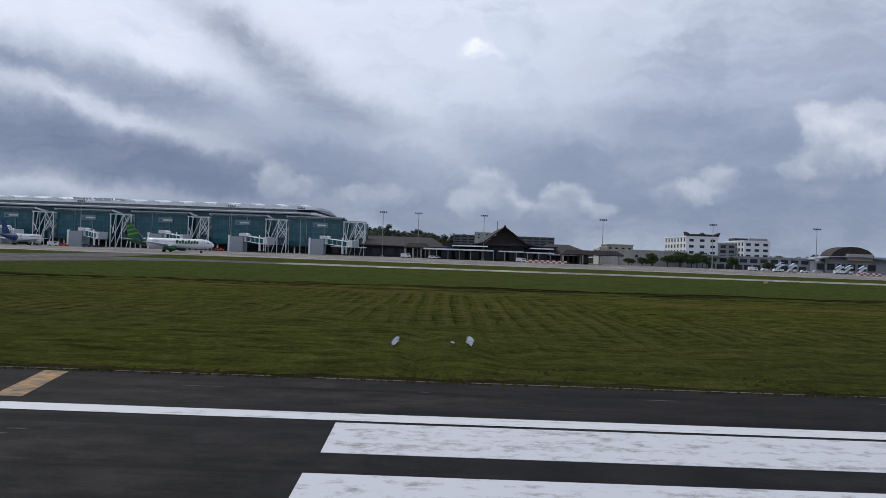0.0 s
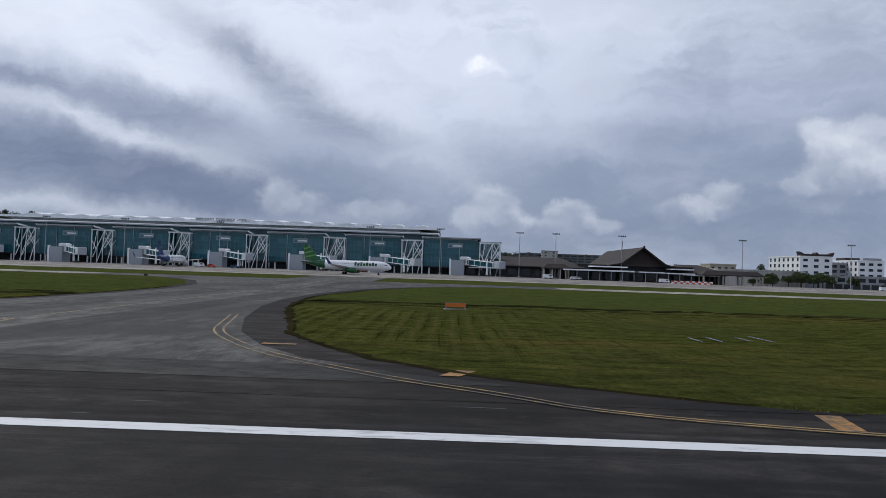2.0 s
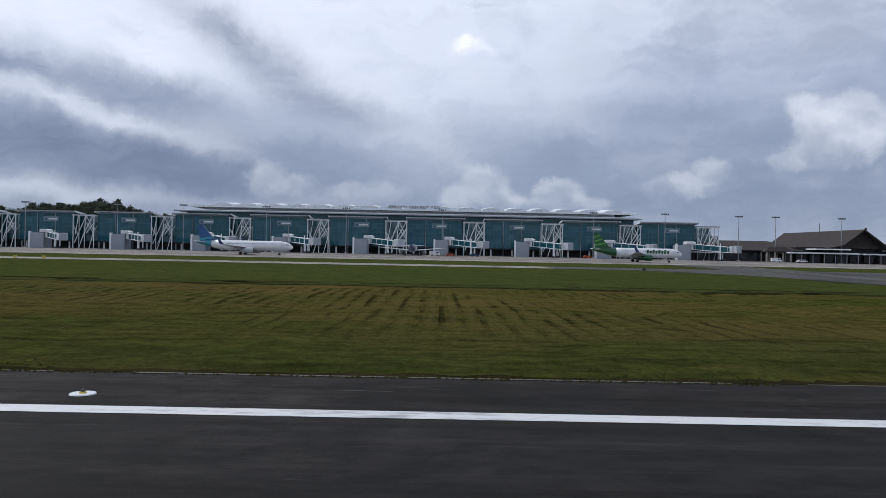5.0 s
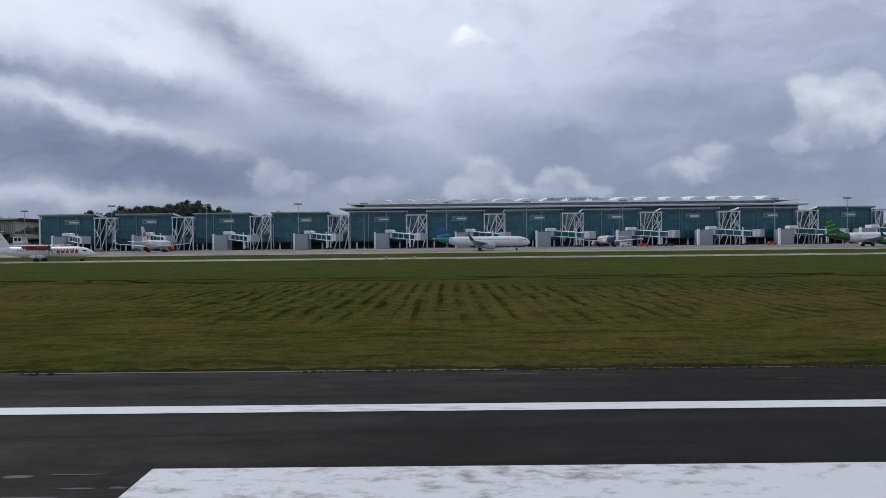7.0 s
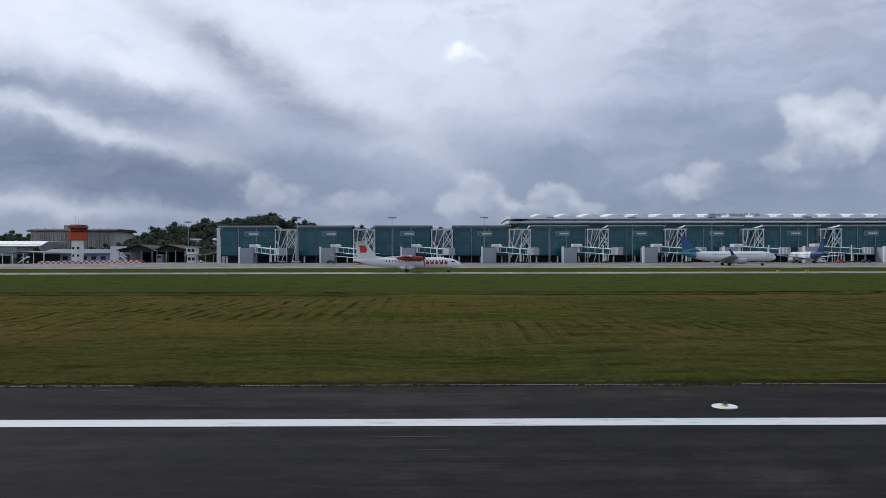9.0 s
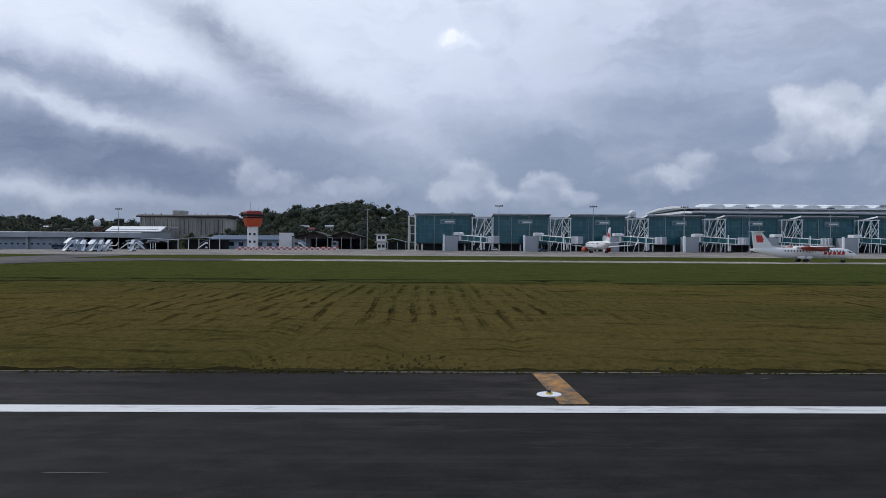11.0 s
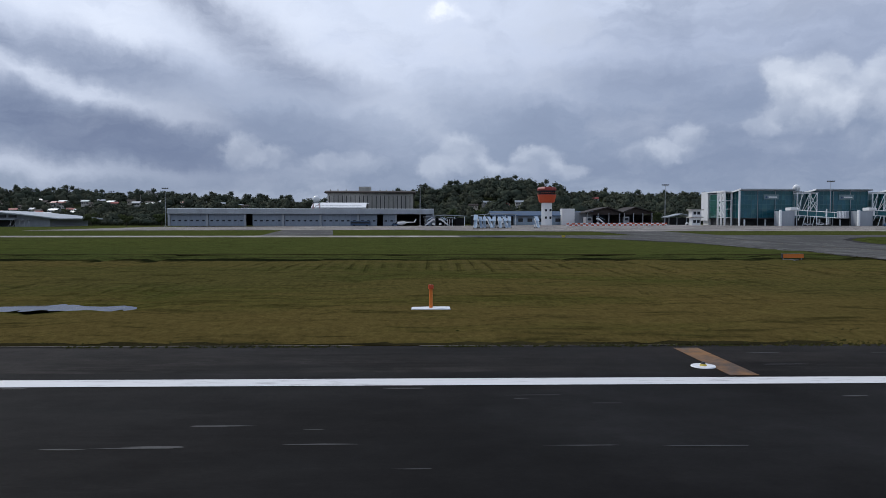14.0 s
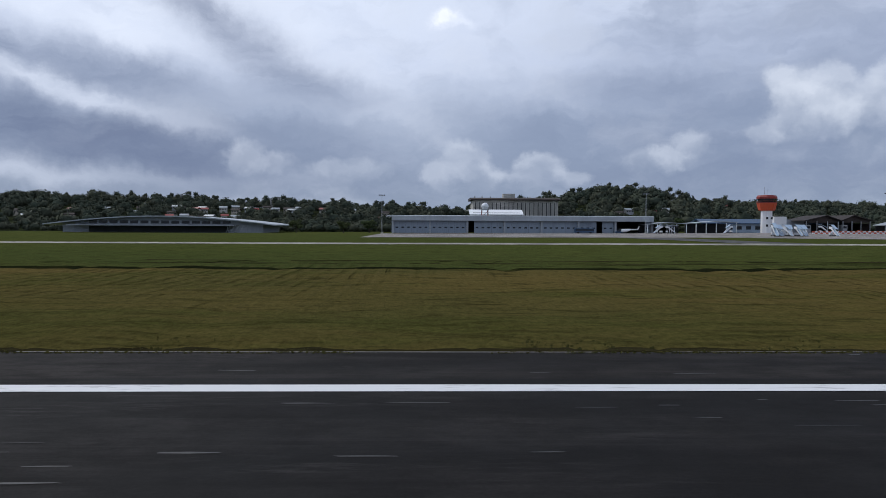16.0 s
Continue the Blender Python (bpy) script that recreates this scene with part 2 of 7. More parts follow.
def ground_material():
    """Mown airfield grass: green and straw patches, darker wheel ruts that run away from the runway, bare soil."""
    mat = material("grass", (0.05, 0.06, 0.018), 1.0, spec=0.0)
    t = mat.node_tree
    q = Maths(t)
    at = q.mapped(t.nodes.new("ShaderNodeNewGeometry").outputs["Position"], (1 / K, 1 / K, 1 / K))
    blades = q.noise(q.mapped(at, (1.0, 0.6, 1)), 3.2, 9.0, 0.8)
    tuft = q.noise(q.mapped(at, (0.5, 1, 1)), 0.8, 7.0, 0.72)
    patch = q.noise(q.mapped(at, (0.5, 1.5, 1)), 0.05, 6.0, 0.65)
    patch2 = q.noise(q.mapped(at, (0.6, 1, 1), move=(40, 11, 0)), 0.018, 4.0, 0.6)
    # a shallow ditch of rank dark grass runs along the field; beyond it the grass is greener
    ditch_at = q.ramp(q.op("SUBTRACT", 0.1, q.op("MULTIPLY", q.split(at)[0], 0.001)), [(0.0, 1.01), (0.10, 0.995), (0.18, 0.97), (0.23, 0.925), (0.67, 0.905), (0.80, 0.845), (0.90, 0.80)], False)
    sway = q.op("MULTIPLY", q.op("SUBTRACT", q.noise(q.mapped(at, (0.05, 0.05, 1)), 1.0, 4.0, 0.6), 0.5), 0.02)
    beyond = q.op("ADD", q.op("SUBTRACT", q.op("MULTIPLY", q.split(at)[1], 0.01), ditch_at), q.op("ADD", sway, 0.5))
    far_side = q.ramp(beyond, [(0.495, 0.0), (0.51, 1.0)], False)
    ditch = q.op("MULTIPLY", q.ramp(beyond, [(0.474, 0.0), (0.482, 1.0), (0.512, 1.0), (0.52, 0.0)], False), q.ramp(q.noise(q.mapped(at, (0.03, 0.2, 1), move=(7, 0, 0)), 1.0, 4.0, 0.6), [(0.34, 0.45), (0.48, 1.0)], False))
    c = q.mix(q.ramp(tuft, [(0.35, 0.0), (0.65, 1.0)], False), (0.040, 0.050, 0.011), (0.124, 0.134, 0.032))
    worn_x = q.noise(q.mapped(at, (0.0055, 0.006, 1), move=(0.35, 0, 0)), 1.0, 2.0, 0.5)
    west_dry = q.ramp(q.op("MULTIPLY", q.split(at)[0], -0.001), [(0.08, 0.0), (0.25, 0.06), (0.42, 0.09), (0.52, 0.22)], False)
    dry = q.op("MULTIPLY", q.ramp(q.op("ADD", q.op("SUBTRACT", q.op("ADD", patch, west_dry), 0.075), q.op("MULTIPLY", q.op("SUBTRACT", worn_x, 0.45), 0.5)), [(0.44, 0.0), (0.68, 0.8)], False), q.op("SUBTRACT", 1.0, q.op("MULTIPLY", far_side, 0.75)))
    c = q.mix(dry, c, (0.178, 0.130, 0.046))
    c = q.mix(q.ramp(patch2, [(0.44, 0.0), (0.62, 0.5)], False), c, (0.068, 0.082, 0.026))
    c = q.mix(q.op("MULTIPLY", far_side, 0.55), c, (0.070, 0.096, 0.030))
    px_, py_, pz_ = q.split(at)
    drift = q.noise(q.mapped(at, (0.10, 0.022, 1)), 1.0, 4.0, 0.6)
    ruts = q.op("SINE", q.op("ADD", q.op("MULTIPLY", px_, 4.2), q.op("MULTIPLY", drift, 9.0)))
    gap = q.noise(q.mapped(at, (0.50, 0.13, 1)), 1.0, 6.0, 0.68)
    where = q.ramp(q.noise(at, 0.024, 3.0, 0.55), [(0.43, 0.0), (0.53, 1.0)], False)
    mid_field = q.ramp(q.op("MULTIPLY", q.split(at)[1], 0.01), [(0.36, 0.12), (0.50, 1.0), (0.80, 1.0), (0.92, 0.0)], False)
    keep_ = q.op("MULTIPLY", where, mid_field)
    rut = q.op("MULTIPLY", q.op("MULTIPLY", q.ramp(ruts, [(0.45, 0.0), (0.85, 1.0)], False), keep_), q.ramp(gap, [(0.47, 0.0), (0.57, 1.0)], False))
    fine_ruts = q.op("SINE", q.op("ADD", q.op("MULTIPLY", px_, 6.6), q.op("MULTIPLY", q.noise(q.mapped(at, (0.16, 0.05, 1), move=(5, 9, 0)), 1.0, 4.0, 0.6), 12.0)))
    fine_gap = q.noise(q.mapped(at, (0.9, 0.22, 1), move=(3, 1, 0)), 1.0, 4.0, 0.6)
    fine_rut = q.op("MULTIPLY", q.op("MULTIPLY", q.ramp(fine_ruts, [(0.3, 0.0), (0.9, 1.0)], False), mid_field), q.ramp(fine_gap, [(0.48, 0.0), (0.60, 1.0)], False))
    clump = q.noise(q.mapped(at, (0.16, 0.75, 1), move=(9, 2, 0)), 1.0, 6.0, 0.7)
    c = q.mix(q.ramp(clump, [(0.52, 0.0), (0.66, 0.62)], False), c, (0.026, 0.030, 0.010))
    c = q.mix(q.ramp(clump, [(0.32, 0.40), (0.44, 0.0)], False), c, (0.165, 0.142, 0.046))
    combed = q.ramp(q.op("MULTIPLY", px_, -0.001), [(0.10, 0.22), (0.17, 0.66), (0.56, 0.66), (0.66, 0.32)], False)
    c = q.mix(q.op("MULTIPLY", rut, combed), c, (0.020, 0.020, 0.009))
    c = q.mix(q.op("MULTIPLY", fine_rut, q.op("MULTIPLY", combed, 0.45)), c, (0.020, 0.021, 0.009))
    pale = q.op("MULTIPLY", q.ramp(q.op("MULTIPLY", ruts, -1.0), [(0.2, 0.0), (0.9, 1.0)], False), keep_)
    c = q.mix(q.op("MULTIPLY", pale, 0.34), c, (0.15, 0.125, 0.05))
    c = q.mix(ditch, c, (0.017, 0.020, 0.009))
    wood = q.ramp(q.op("MULTIPLY", q.split(at)[1], 0.001), [(0.545, 0.0), (0.575, 0.9)], False)
    c = q.mix(wood, c, (0.030, 0.037, 0.020))
    c = q.mix(1.0, c, q.ramp(blades, [(0.25, 0.36), (0.75, 1.22)], False), "MULTIPLY")
    shader = t.nodes["Principled BSDF"]
    q.put(shader.inputs["Base Color"], c)
    b = t.nodes.new("ShaderNodeBump")
    b.inputs["Strength"].default_value, b.inputs["Distance"].default_value = 0.9, 0.16
    q.put(b.inputs["Height"], q.op("ADD", q.op("ADD", blades, q.op("MULTIPLY", tuft, 1.6)), q.op("MULTIPLY", rut, -1.2)))
    t.links.new(b.outputs[0], shader.inputs["Normal"])
    return mat


def paving_material(name, base, lane, rough=0.75, streak=0.35, scuffs=0.6, fresh=None):
    """Asphalt or concrete with rubber and weather streaks along one way."""
    mat = material(name, base, rough)
    base = tuple(0.82 * v for v in base)
    t = mat.node_tree
    q = Maths(t)
    at = q.mapped(t.nodes.new("ShaderNodeNewGeometry").outputs["Position"], (1 / K, 1 / K, 1 / K))
    grit = q.noise(at, 9.0, 4.0, 0.8)
    cloud = q.noise(at, 0.16, 6.0, 0.65)
    lines = q.noise(q.mapped(at, lane), 1.0, 5.0, 0.65)
    c = q.mix(q.ramp(cloud, [(0.36, 0.0), (0.64, 1.0)], False), tuple(v * 0.60 for v in base), tuple(v * 1.45 for v in base))
    mid = q.noise(q.mapped(at, (0.6, 1, 1) if lane[1] > lane[0] else (1, 0.35, 1)), 0.9, 6.0, 0.7)
    c = q.mix(1.0, c, q.ramp(mid, [(0.38, 0.62), (0.62, 1.42)], False), "MULTIPLY")
    c = q.mix(q.ramp(lines, [(0.50, 0.0), (0.62, streak)], False), c, tuple(v * 0.40 for v in base))
    c = q.mix(q.ramp(lines, [(0.32, streak), (0.42, 0.0)], False), c, tuple(v * 1.9 for v in base))
    scuff = q.noise(q.mapped(at, (lane[0] * 8, lane[1] * 1.6, 1)), 0.6, 8.0, 0.75)
    c = q.mix(q.ramp(scuff, [(0.60, 0.0), (0.67, scuffs)], False), c, tuple(v * 2.6 for v in base))
    smear = q.noise(q.mapped(at, (lane[0] * 3, lane[1] * 0.5, 1), move=(13, 5, 0)), 1.0, 3.0, 0.5)
    scrape = q.op("MULTIPLY", q.ramp(smear, [(0.55, 0.0), (0.66, 1.0)], False), q.ramp(q.noise(q.mapped(at, (0.5, 4, 1) if lane[1] > lane[0] else (3, 0.35, 1)), 1.3, 8.0, 0.75), [(0.50, 0.0), (0.62, 0.8)], False))
    c = q.mix(scrape, c, tuple(v * 2.3 for v in base))
    stain = q.noise(at, 0.045, 5.0, 0.6)
    c = q.mix(q.ramp(stain, [(0.46, 0.0), (0.62, 0.75)], False), c, tuple(v * 0.55 for v in base))
    c = q.mix(1.0, c, q.ramp(grit, [(0.25, 0.72), (0.75, 1.28)], False), "MULTIPLY")
    if fresh:  # how pale the surface course is along the runway, thousandths of metres westward
        along = q.op("MULTIPLY", q.split(at)[0], -0.001)
        c = q.mix(1.0, c, q.ramp(q.op("ADD", along, q.op("MULTIPLY", q.op("SUBTRACT", cloud, 0.5), 0.06)), fresh, False), "MULTIPLY")
    shader = t.nodes["Principled BSDF"]
    shader.inputs["Specular IOR Level"].default_value = 0.07
    q.put(shader.inputs["Base Color"], c)
    q.put(shader.inputs["Roughness"], q.ramp(cloud, [(0.3, rough - 0.12), (0.7, rough + 0.1)], False))
    b = t.nodes.new("ShaderNodeBump")
    b.inputs["Strength"].default_value, b.inputs["Distance"].default_value = 0.25, 0.01
    q.put(b.inputs["Height"], grit)
    t.links.new(b.outputs[0], shader.inputs["Normal"])
    return mat


def paint_material(name, base, worn, wear=0.5, grain=(0.5, 2.2, 1)):
    """Road paint, scraped and tyre-marked where it is worn."""
    mat = material(name, base, 0.6)
    t = mat.node_tree
    q = Maths(t)
    at = q.mapped(t.nodes.new("ShaderNodeNewGeometry").outputs["Position"], (1 / K, 1 / K, 1 / K))
    flakes = q.noise(q.mapped(at, grain), 1.5, 8.0, 0.72)
    big = q.noise(q.mapped(at, (0.25, 1, 1)), 0.35, 4.0, 0.6)
    hurt = q.op("ADD", q.op("MULTIPLY", flakes, 0.7), q.op("MULTIPLY", big, 0.3))
    c = q.mix(q.ramp(hurt, [(0.62 - 0.16 * wear, 0.0), (0.70 - 0.10 * wear, 1.0)], False), base, worn)
    q.put(t.nodes["Principled BSDF"].inputs["Base Color"], c)
    return mat


GRASS = ground_material()
FRESH = [(0.0, 0.52), (0.05, 0.58), (0.085, 1.0), (0.15, 0.95), (0.19, 0.60), (0.45, 0.50), (0.575, 0.47), (0.60, 0.82), (0.655, 0.78), (0.69, 0.18), (0.755, 0.16), (0.79, 0.36)]
FRESH_SHOULDER = [(0.0, 0.72), (0.085, 1.0), (0.15, 1.0), (0.19, 0.78), (0.58, 0.68), (0.615, 0.80), (0.69, 0.60), (0.82, 0.62)]
ASPHALT = paving_material("asphalt", (0.0430, 0.0402, 0.0392), (0.025, 0.8, 1), 0.8, 0.6, 0.6, FRESH)
EXIT = paving_material("weathered_asphalt", (0.092, 0.090, 0.085), (0.30, 0.035, 1), 0.75, 0.45, 0.25)
EXIT_PALE = paving_material("pale_taxiway_lane", (0.112, 0.110, 0.104), (0.45, 0.03, 1), 0.75, 0.35, 0.2)
EXIT_DARK = paving_material("dark_taxiway_lane", (0.070, 0.068, 0.064), (0.45, 0.03, 1), 0.75, 0.4, 0.25)
MOUTH = paving_material("worn_asphalt_mouth", (0.054, 0.052, 0.049), (0.10, 0.4, 1), 0.8, 0.5, 0.3)
SHOULDER = paving_material("shoulder", (0.036, 0.0325, 0.0305), (0.06, 0.5, 1), 0.85, 0.9, 0.6, FRESH_SHOULDER)
TAXI = paving_material("pale_concrete", (0.34, 0.32, 0.27), (0.02, 0.5, 1), 0.8, 0.2)
APRON = paving_material("apron_concrete", (0.275, 0.255, 0.240), (0.03, 0.25, 1), 0.8, 0.35)
WHITE_LINE = paint_material("white_paint", (0.64, 0.65, 0.66), (0.30, 0.30, 0.31), 0.55)
WHITE_WORN = paint_material("worn_white_paint", (0.60, 0.61, 0.64), (0.24, 0.23, 0.22), 0.7, (0.9, 1.4, 1))
YELLOW = paint_material("yellow_paint", (0.45, 0.205, 0.014), (0.050, 0.034, 0.018), 1.42, (1.2, 1.0, 1))
YELLOW_LINE = paint_material("yellow_line_paint", (0.40, 0.24, 0.04), (0.040, 0.034, 0.026), 1.5)
YELLOW_DULL = paint_material("dull_yellow_paint", (0.21, 0.088, 0.006), (0.055, 0.028, 0.008), 1.4, (1.2, 1.0, 1))
YELLOW_FADED = paint_material("faded_yellow_paint", (0.135, 0.058, 0.006), (0.045, 0.025, 0.009), 1.5, (1.2, 1.0, 1))
LEAD_LINE = paint_material("lead_in_line_paint", (0.42, 0.26, 0.05), (0.09, 0.07, 0.04), 1.15)
WATER = material("standing_water", (0.08, 0.075, 0.065), 0.04, amount=0.1)
WHITE = material("white_coating", (0.78, 0.79, 0.80), 0.35, grain=0.4, amount=0.06, coat=0.3)
STEEL = material("white_painted_steel", (0.84, 0.87, 0.88), 0.45, grain=0.8, amount=0.14)
GALV = material("galvanised_steel", (0.36, 0.38, 0.40), 0.45, 0.6, amount=0.2)
DARKM = material("dark_metal", (0.03, 0.032, 0.036), 0.5, amount=0.3)
RUBBER = material("tyre_rubber", (0.018, 0.018, 0.019), 0.85)
ROOFM = material("pale_roof_sheet", (0.34, 0.37, 0.40), 0.4, 0.3, grain=0.5, amount=0.15, stretch=(3, 0.3, 1))
ROOFW = material("white_roof_sheet", (0.80, 0.82, 0.84), 0.35, amount=0.07)
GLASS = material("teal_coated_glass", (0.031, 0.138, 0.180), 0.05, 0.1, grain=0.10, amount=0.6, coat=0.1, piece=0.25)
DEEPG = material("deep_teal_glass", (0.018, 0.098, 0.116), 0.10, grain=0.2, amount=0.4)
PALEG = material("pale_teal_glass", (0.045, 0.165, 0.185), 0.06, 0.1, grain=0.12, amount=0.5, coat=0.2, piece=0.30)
BOARD = material("grey_teal_board", (0.16, 0.24, 0.26), 0.4, amount=0.15)
BAYG = material("pale_blue_bay_glass", (0.22, 0.33, 0.37), 0.10, 0.0, grain=0.2, amount=0.35, coat=0.2, piece=0.30)
MULL = material("mullion", (0.05, 0.15, 0.17), 0.4, 0.3)
# near-black base stands in for the shade under and inside the buildings
SHADE_BLACK = material("undercroft", (0.035, 0.038, 0.042), 0.9, amount=0.4)
CLAD = material("grey_cladding", (0.33, 0.36, 0.40), 0.5, grain=0.8, amount=0.10, stretch=(4, 1, 1))
BLUECLAD = material("blue_grey_door_sheet", (0.25, 0.30, 0.37), 0.5, grain=0.7, amount=0.12, stretch=(5, 1, 0.4))
CONC = material("stained_concrete", (0.42, 0.41, 0.38), 0.85, grain=0.5, amount=0.28, stretch=(2, 1, 0.3))
GREYW = material("grey_render", (0.30, 0.31, 0.33), 0.8, amount=0.2)
TILE = material("brown_shingle", (0.026, 0.019, 0.018), 0.85, grain=1.0, amount=0.30, stretch=(0.6, 1, 4), bump=0.3)
TILED = material("dark_timber", (0.035, 0.026, 0.023), 0.8, amount=0.35)
RED = material("orange_red_paint", (0.52, 0.075, 0.022), 0.45, amount=0.12)
DRED = material("dark_red_sheet", (0.23, 0.028, 0.022), 0.5, amount=0.15)
ORANGE = material("orange_sign_face", (0.62, 0.17, 0.02), 0.5, amount=0.1)
BLUE = material("blue_sheet", (0.022, 0.062, 0.13), 0.45, amount=0.2)
PALEBLUE = material("pale_blue_paint", (0.34, 0.44, 0.56), 0.5, amount=0.15)
GREEN = material("green_livery", (0.006, 0.085, 0.022), 0.3, amount=0.1, coat=0.4)
LIME = material("lime_livery", (0.10, 0.30, 0.03), 0.3, amount=0.1, coat=0.4)
NAVY = material("navy_livery", (0.010, 0.045, 0.16), 0.3, amount=0.15, coat=0.4)
ROYAL = material("royal_blue_livery", (0.012, 0.075, 0.22), 0.3, amount=0.35, grain=0.3, coat=0.4)
TEALL = material("turquoise_livery", (0.03, 0.26, 0.33), 0.3, amount=0.15, coat=0.4)
REDL = material("red_livery", (0.50, 0.025, 0.022), 0.3, amount=0.15, coat=0.4)
BELLY = material("grey_belly", (0.45, 0.47, 0.50), 0.4, amount=0.1)
WINDOW = material("dark_window", (0.018, 0.022, 0.030), 0.12, amount=0.4)
BARK = material("bark", (0.07, 0.055, 0.04), 0.9, bump=0.5)
SAND = material("tan_render", (0.40, 0.36, 0.30), 0.85, amount=0.18)


def leaf_material(name, base):
    mat = material(name, base, 0.9, spec=0.03)
    t = mat.node_tree
    q = Maths(t)
    geo = t.nodes.new("ShaderNodeNewGeometry")
    c = q.mix(geo.outputs["Random Per Island"], tuple(v * 0.85 for v in base), tuple(v * 1.15 for v in base))
    big = q.noise(q.mapped(geo.outputs["Position"], (1 / K, 1 / K, 1 / K)), 0.05, 2.0)
    c = q.mix(q.ramp(big, [(0.4, 0.0), (0.6, 0.5)], False), c, (base[0] * 1.5, base[1] * 1.2, base[2] * 1.1))
    q.put(t.nodes["Principled BSDF"].inputs["Base Color"], c)
    return mat


LEAF = leaf_material("foliage", (0.048, 0.066, 0.029))
# blue raised in the far foliage's base to paint distance haze
FOREST = leaf_material("hazed_forest_foliage", (0.056, 0.070, 0.052))
BLADE = leaf_material("grass_blades", (0.080, 0.082, 0.028))
YELLOW_LAMP = material("yellow_lamp_housing", (0.55, 0.42, 0.06), 0.5)
CARPARK = material("weathered_grey_concrete", (0.13, 0.135, 0.14), 0.85, amount=0.25)
GREENG = material("green_glass", (0.03, 0.10, 0.085), 0.08, grain=0.2, amount=0.4, coat=0.3)
EDGE = material("worn_pavement_edge", (0.115, 0.105, 0.092), 0.9, grain=1.5, amount=0.45)


# ---- shaping helpers ----
def box(bm, x0, x1, y0, y1, z0, z1, bevel=0.0):
    made = bmesh.ops.create_cube(bm, size=1.0)["verts"]
    for v in made:
        v.co = Vector(((x0 + x1) / 2 + v.co.x * (x1 - x0), (y0 + y1) / 2 + v.co.y * (y1 - y0), (z0 + z1) / 2 + v.co.z * (z1 - z0)))
    if bevel:
        edges = list({e for v in made for e in v.link_edges})
        bmesh.ops.bevel(bm, geom=edges, offset=bevel, segments=2, affect="EDGES", profile=0.6)


def rod(bm, a, b, r0, r1=None, sides=8):
    """A round bar from a to b."""
    a, b = Vector(a), Vector(b)
    turn = (b - a).to_track_quat("Z", "Y").to_matrix().to_4x4()
    bmesh.ops.create_cone(bm, cap_ends=True, segments=sides, radius1=r0, radius2=r0 if r1 is None else r1, depth=(b - a).length,
                          matrix=Matrix.Translation((a + b) / 2) @ turn)


def loft(bm, rings, caps=True):
    """Skin between rings of points of equal number."""
    rows = [[bm.verts.new(p) for p in ring] for ring in rings]
    n = len(rows[0])
    for low, up in zip(rows, rows[1:]):
        for i in range(n):
            bm.faces.new((low[i], low[(i + 1) % n], up[(i + 1) % n], up[i]))
    if caps:
        bm.faces.new(rows[0][::-1])
        bm.faces.new(rows[-1])
    bmesh.ops.recalc_face_normals(bm, faces=bm.faces[:])


def tube(bm, stations, sides=20):
    """A body along x: stations of (x, radius, height of its middle)."""
    loft(bm, [[(x, r * math.sin(2 * math.pi * i / sides), z + r * math.cos(2 * math.pi * i / sides)) for i in range(sides)] for x, r, z in stations])


def prism(bm, outline, axis, lo, hi):
    """An outline swept along an axis: 'y' takes (x, z) pairs, 'z' takes (x, y), 'x' takes (y, z)."""
    lay = {"y": lambda p, d: (p[0], d, p[1]), "z": lambda p, d: (p[0], p[1], d), "x": lambda p, d: (d, p[0], p[1])}[axis]
    loft(bm, [[lay(p, lo) for p in outline], [lay(p, hi) for p in outline]])


def made(build, *args, **kw):
    bm = bmesh.new()
    build(bm, *args, **kw)
    return bm


def link(name, bm, mat, smooth=False):
    bm.transform(Matrix.Scale(K, 4))
    me = bpy.data.meshes.new(name)
    bm.to_mesh(me)
    bm.free()
    me.materials.append(mat)
    if smooth:
        me.polygons.foreach_set("use_smooth", [True] * len(me.polygons))
    return new(name, me)


def part(name, bm, mat, parent, label="", smooth=False):
    ob = link(name, bm, mat, smooth)
    ob.parent = parent
    return tagged(ob, label) if label else ob


def place(x, y, z=0.0, turn=0.0):
    return pose(x * K, y * K, z * K, 0, 0, turn)


def thing(name, label, category, x=0.0, y=0.0, z=0.0, turn=0.0, group="", kind=""):
    ob = new(name)
    ob.empty_display_size = 0.2
    ob.matrix_basis = place(x, y, z, turn)
    return tagged(ob, label, category, group, kind)


def setting(name, bm, mat, label, category, smooth=False):
    return tagged(link(name, bm, mat, smooth), label, category, "", "structure")


def raw(name, verts, faces, mat, smooth=False):
    me = bpy.data.meshes.new(name)
    me.from_pydata((np.asarray(verts, float) * K).tolist(), [], faces)
    me.materials.append(mat)
    if smooth:
        me.polygons.foreach_set("use_smooth", [True] * len(me.polygons))
    me.update()
    return new(name, me)


# ---- the lie of the land ----
TABLE = np.random.default_rng(5).random((256, 256))


def soft_noise(x, y, seed=0):
    """Smooth value noise from 0 to 1."""
    x, y = np.asarray(x, float) + seed * 17.3, np.asarray(y, float) + seed * 5.7
    i, j = np.floor(x).astype(int), np.floor(y).astype(int)
    u, v = x - i, y - j
    u, v = u * u * (3 - 2 * u), v * v * (3 - 2 * v)
    t = lambda a, b: TABLE[a % 256, b % 256]
    return (t(i, j) * (1 - u) + t(i + 1, j) * u) * (1 - v) + (t(i, j + 1) * (1 - u) + t(i + 1, j + 1) * u) * v


RISE_Y, RISE_PART = (-4000, 130, 200, 290, 400, 560, 6000), (0, 0, 0.32, 0.64, 1, 1, 1)
RISE_X, RISE_Z = (-1100, -850, -680, -560, -60, 60, 200, 400), (-0.6, -0.1, 0.8, 1.6, 1.6, 1.1, 0.2, 0.0)


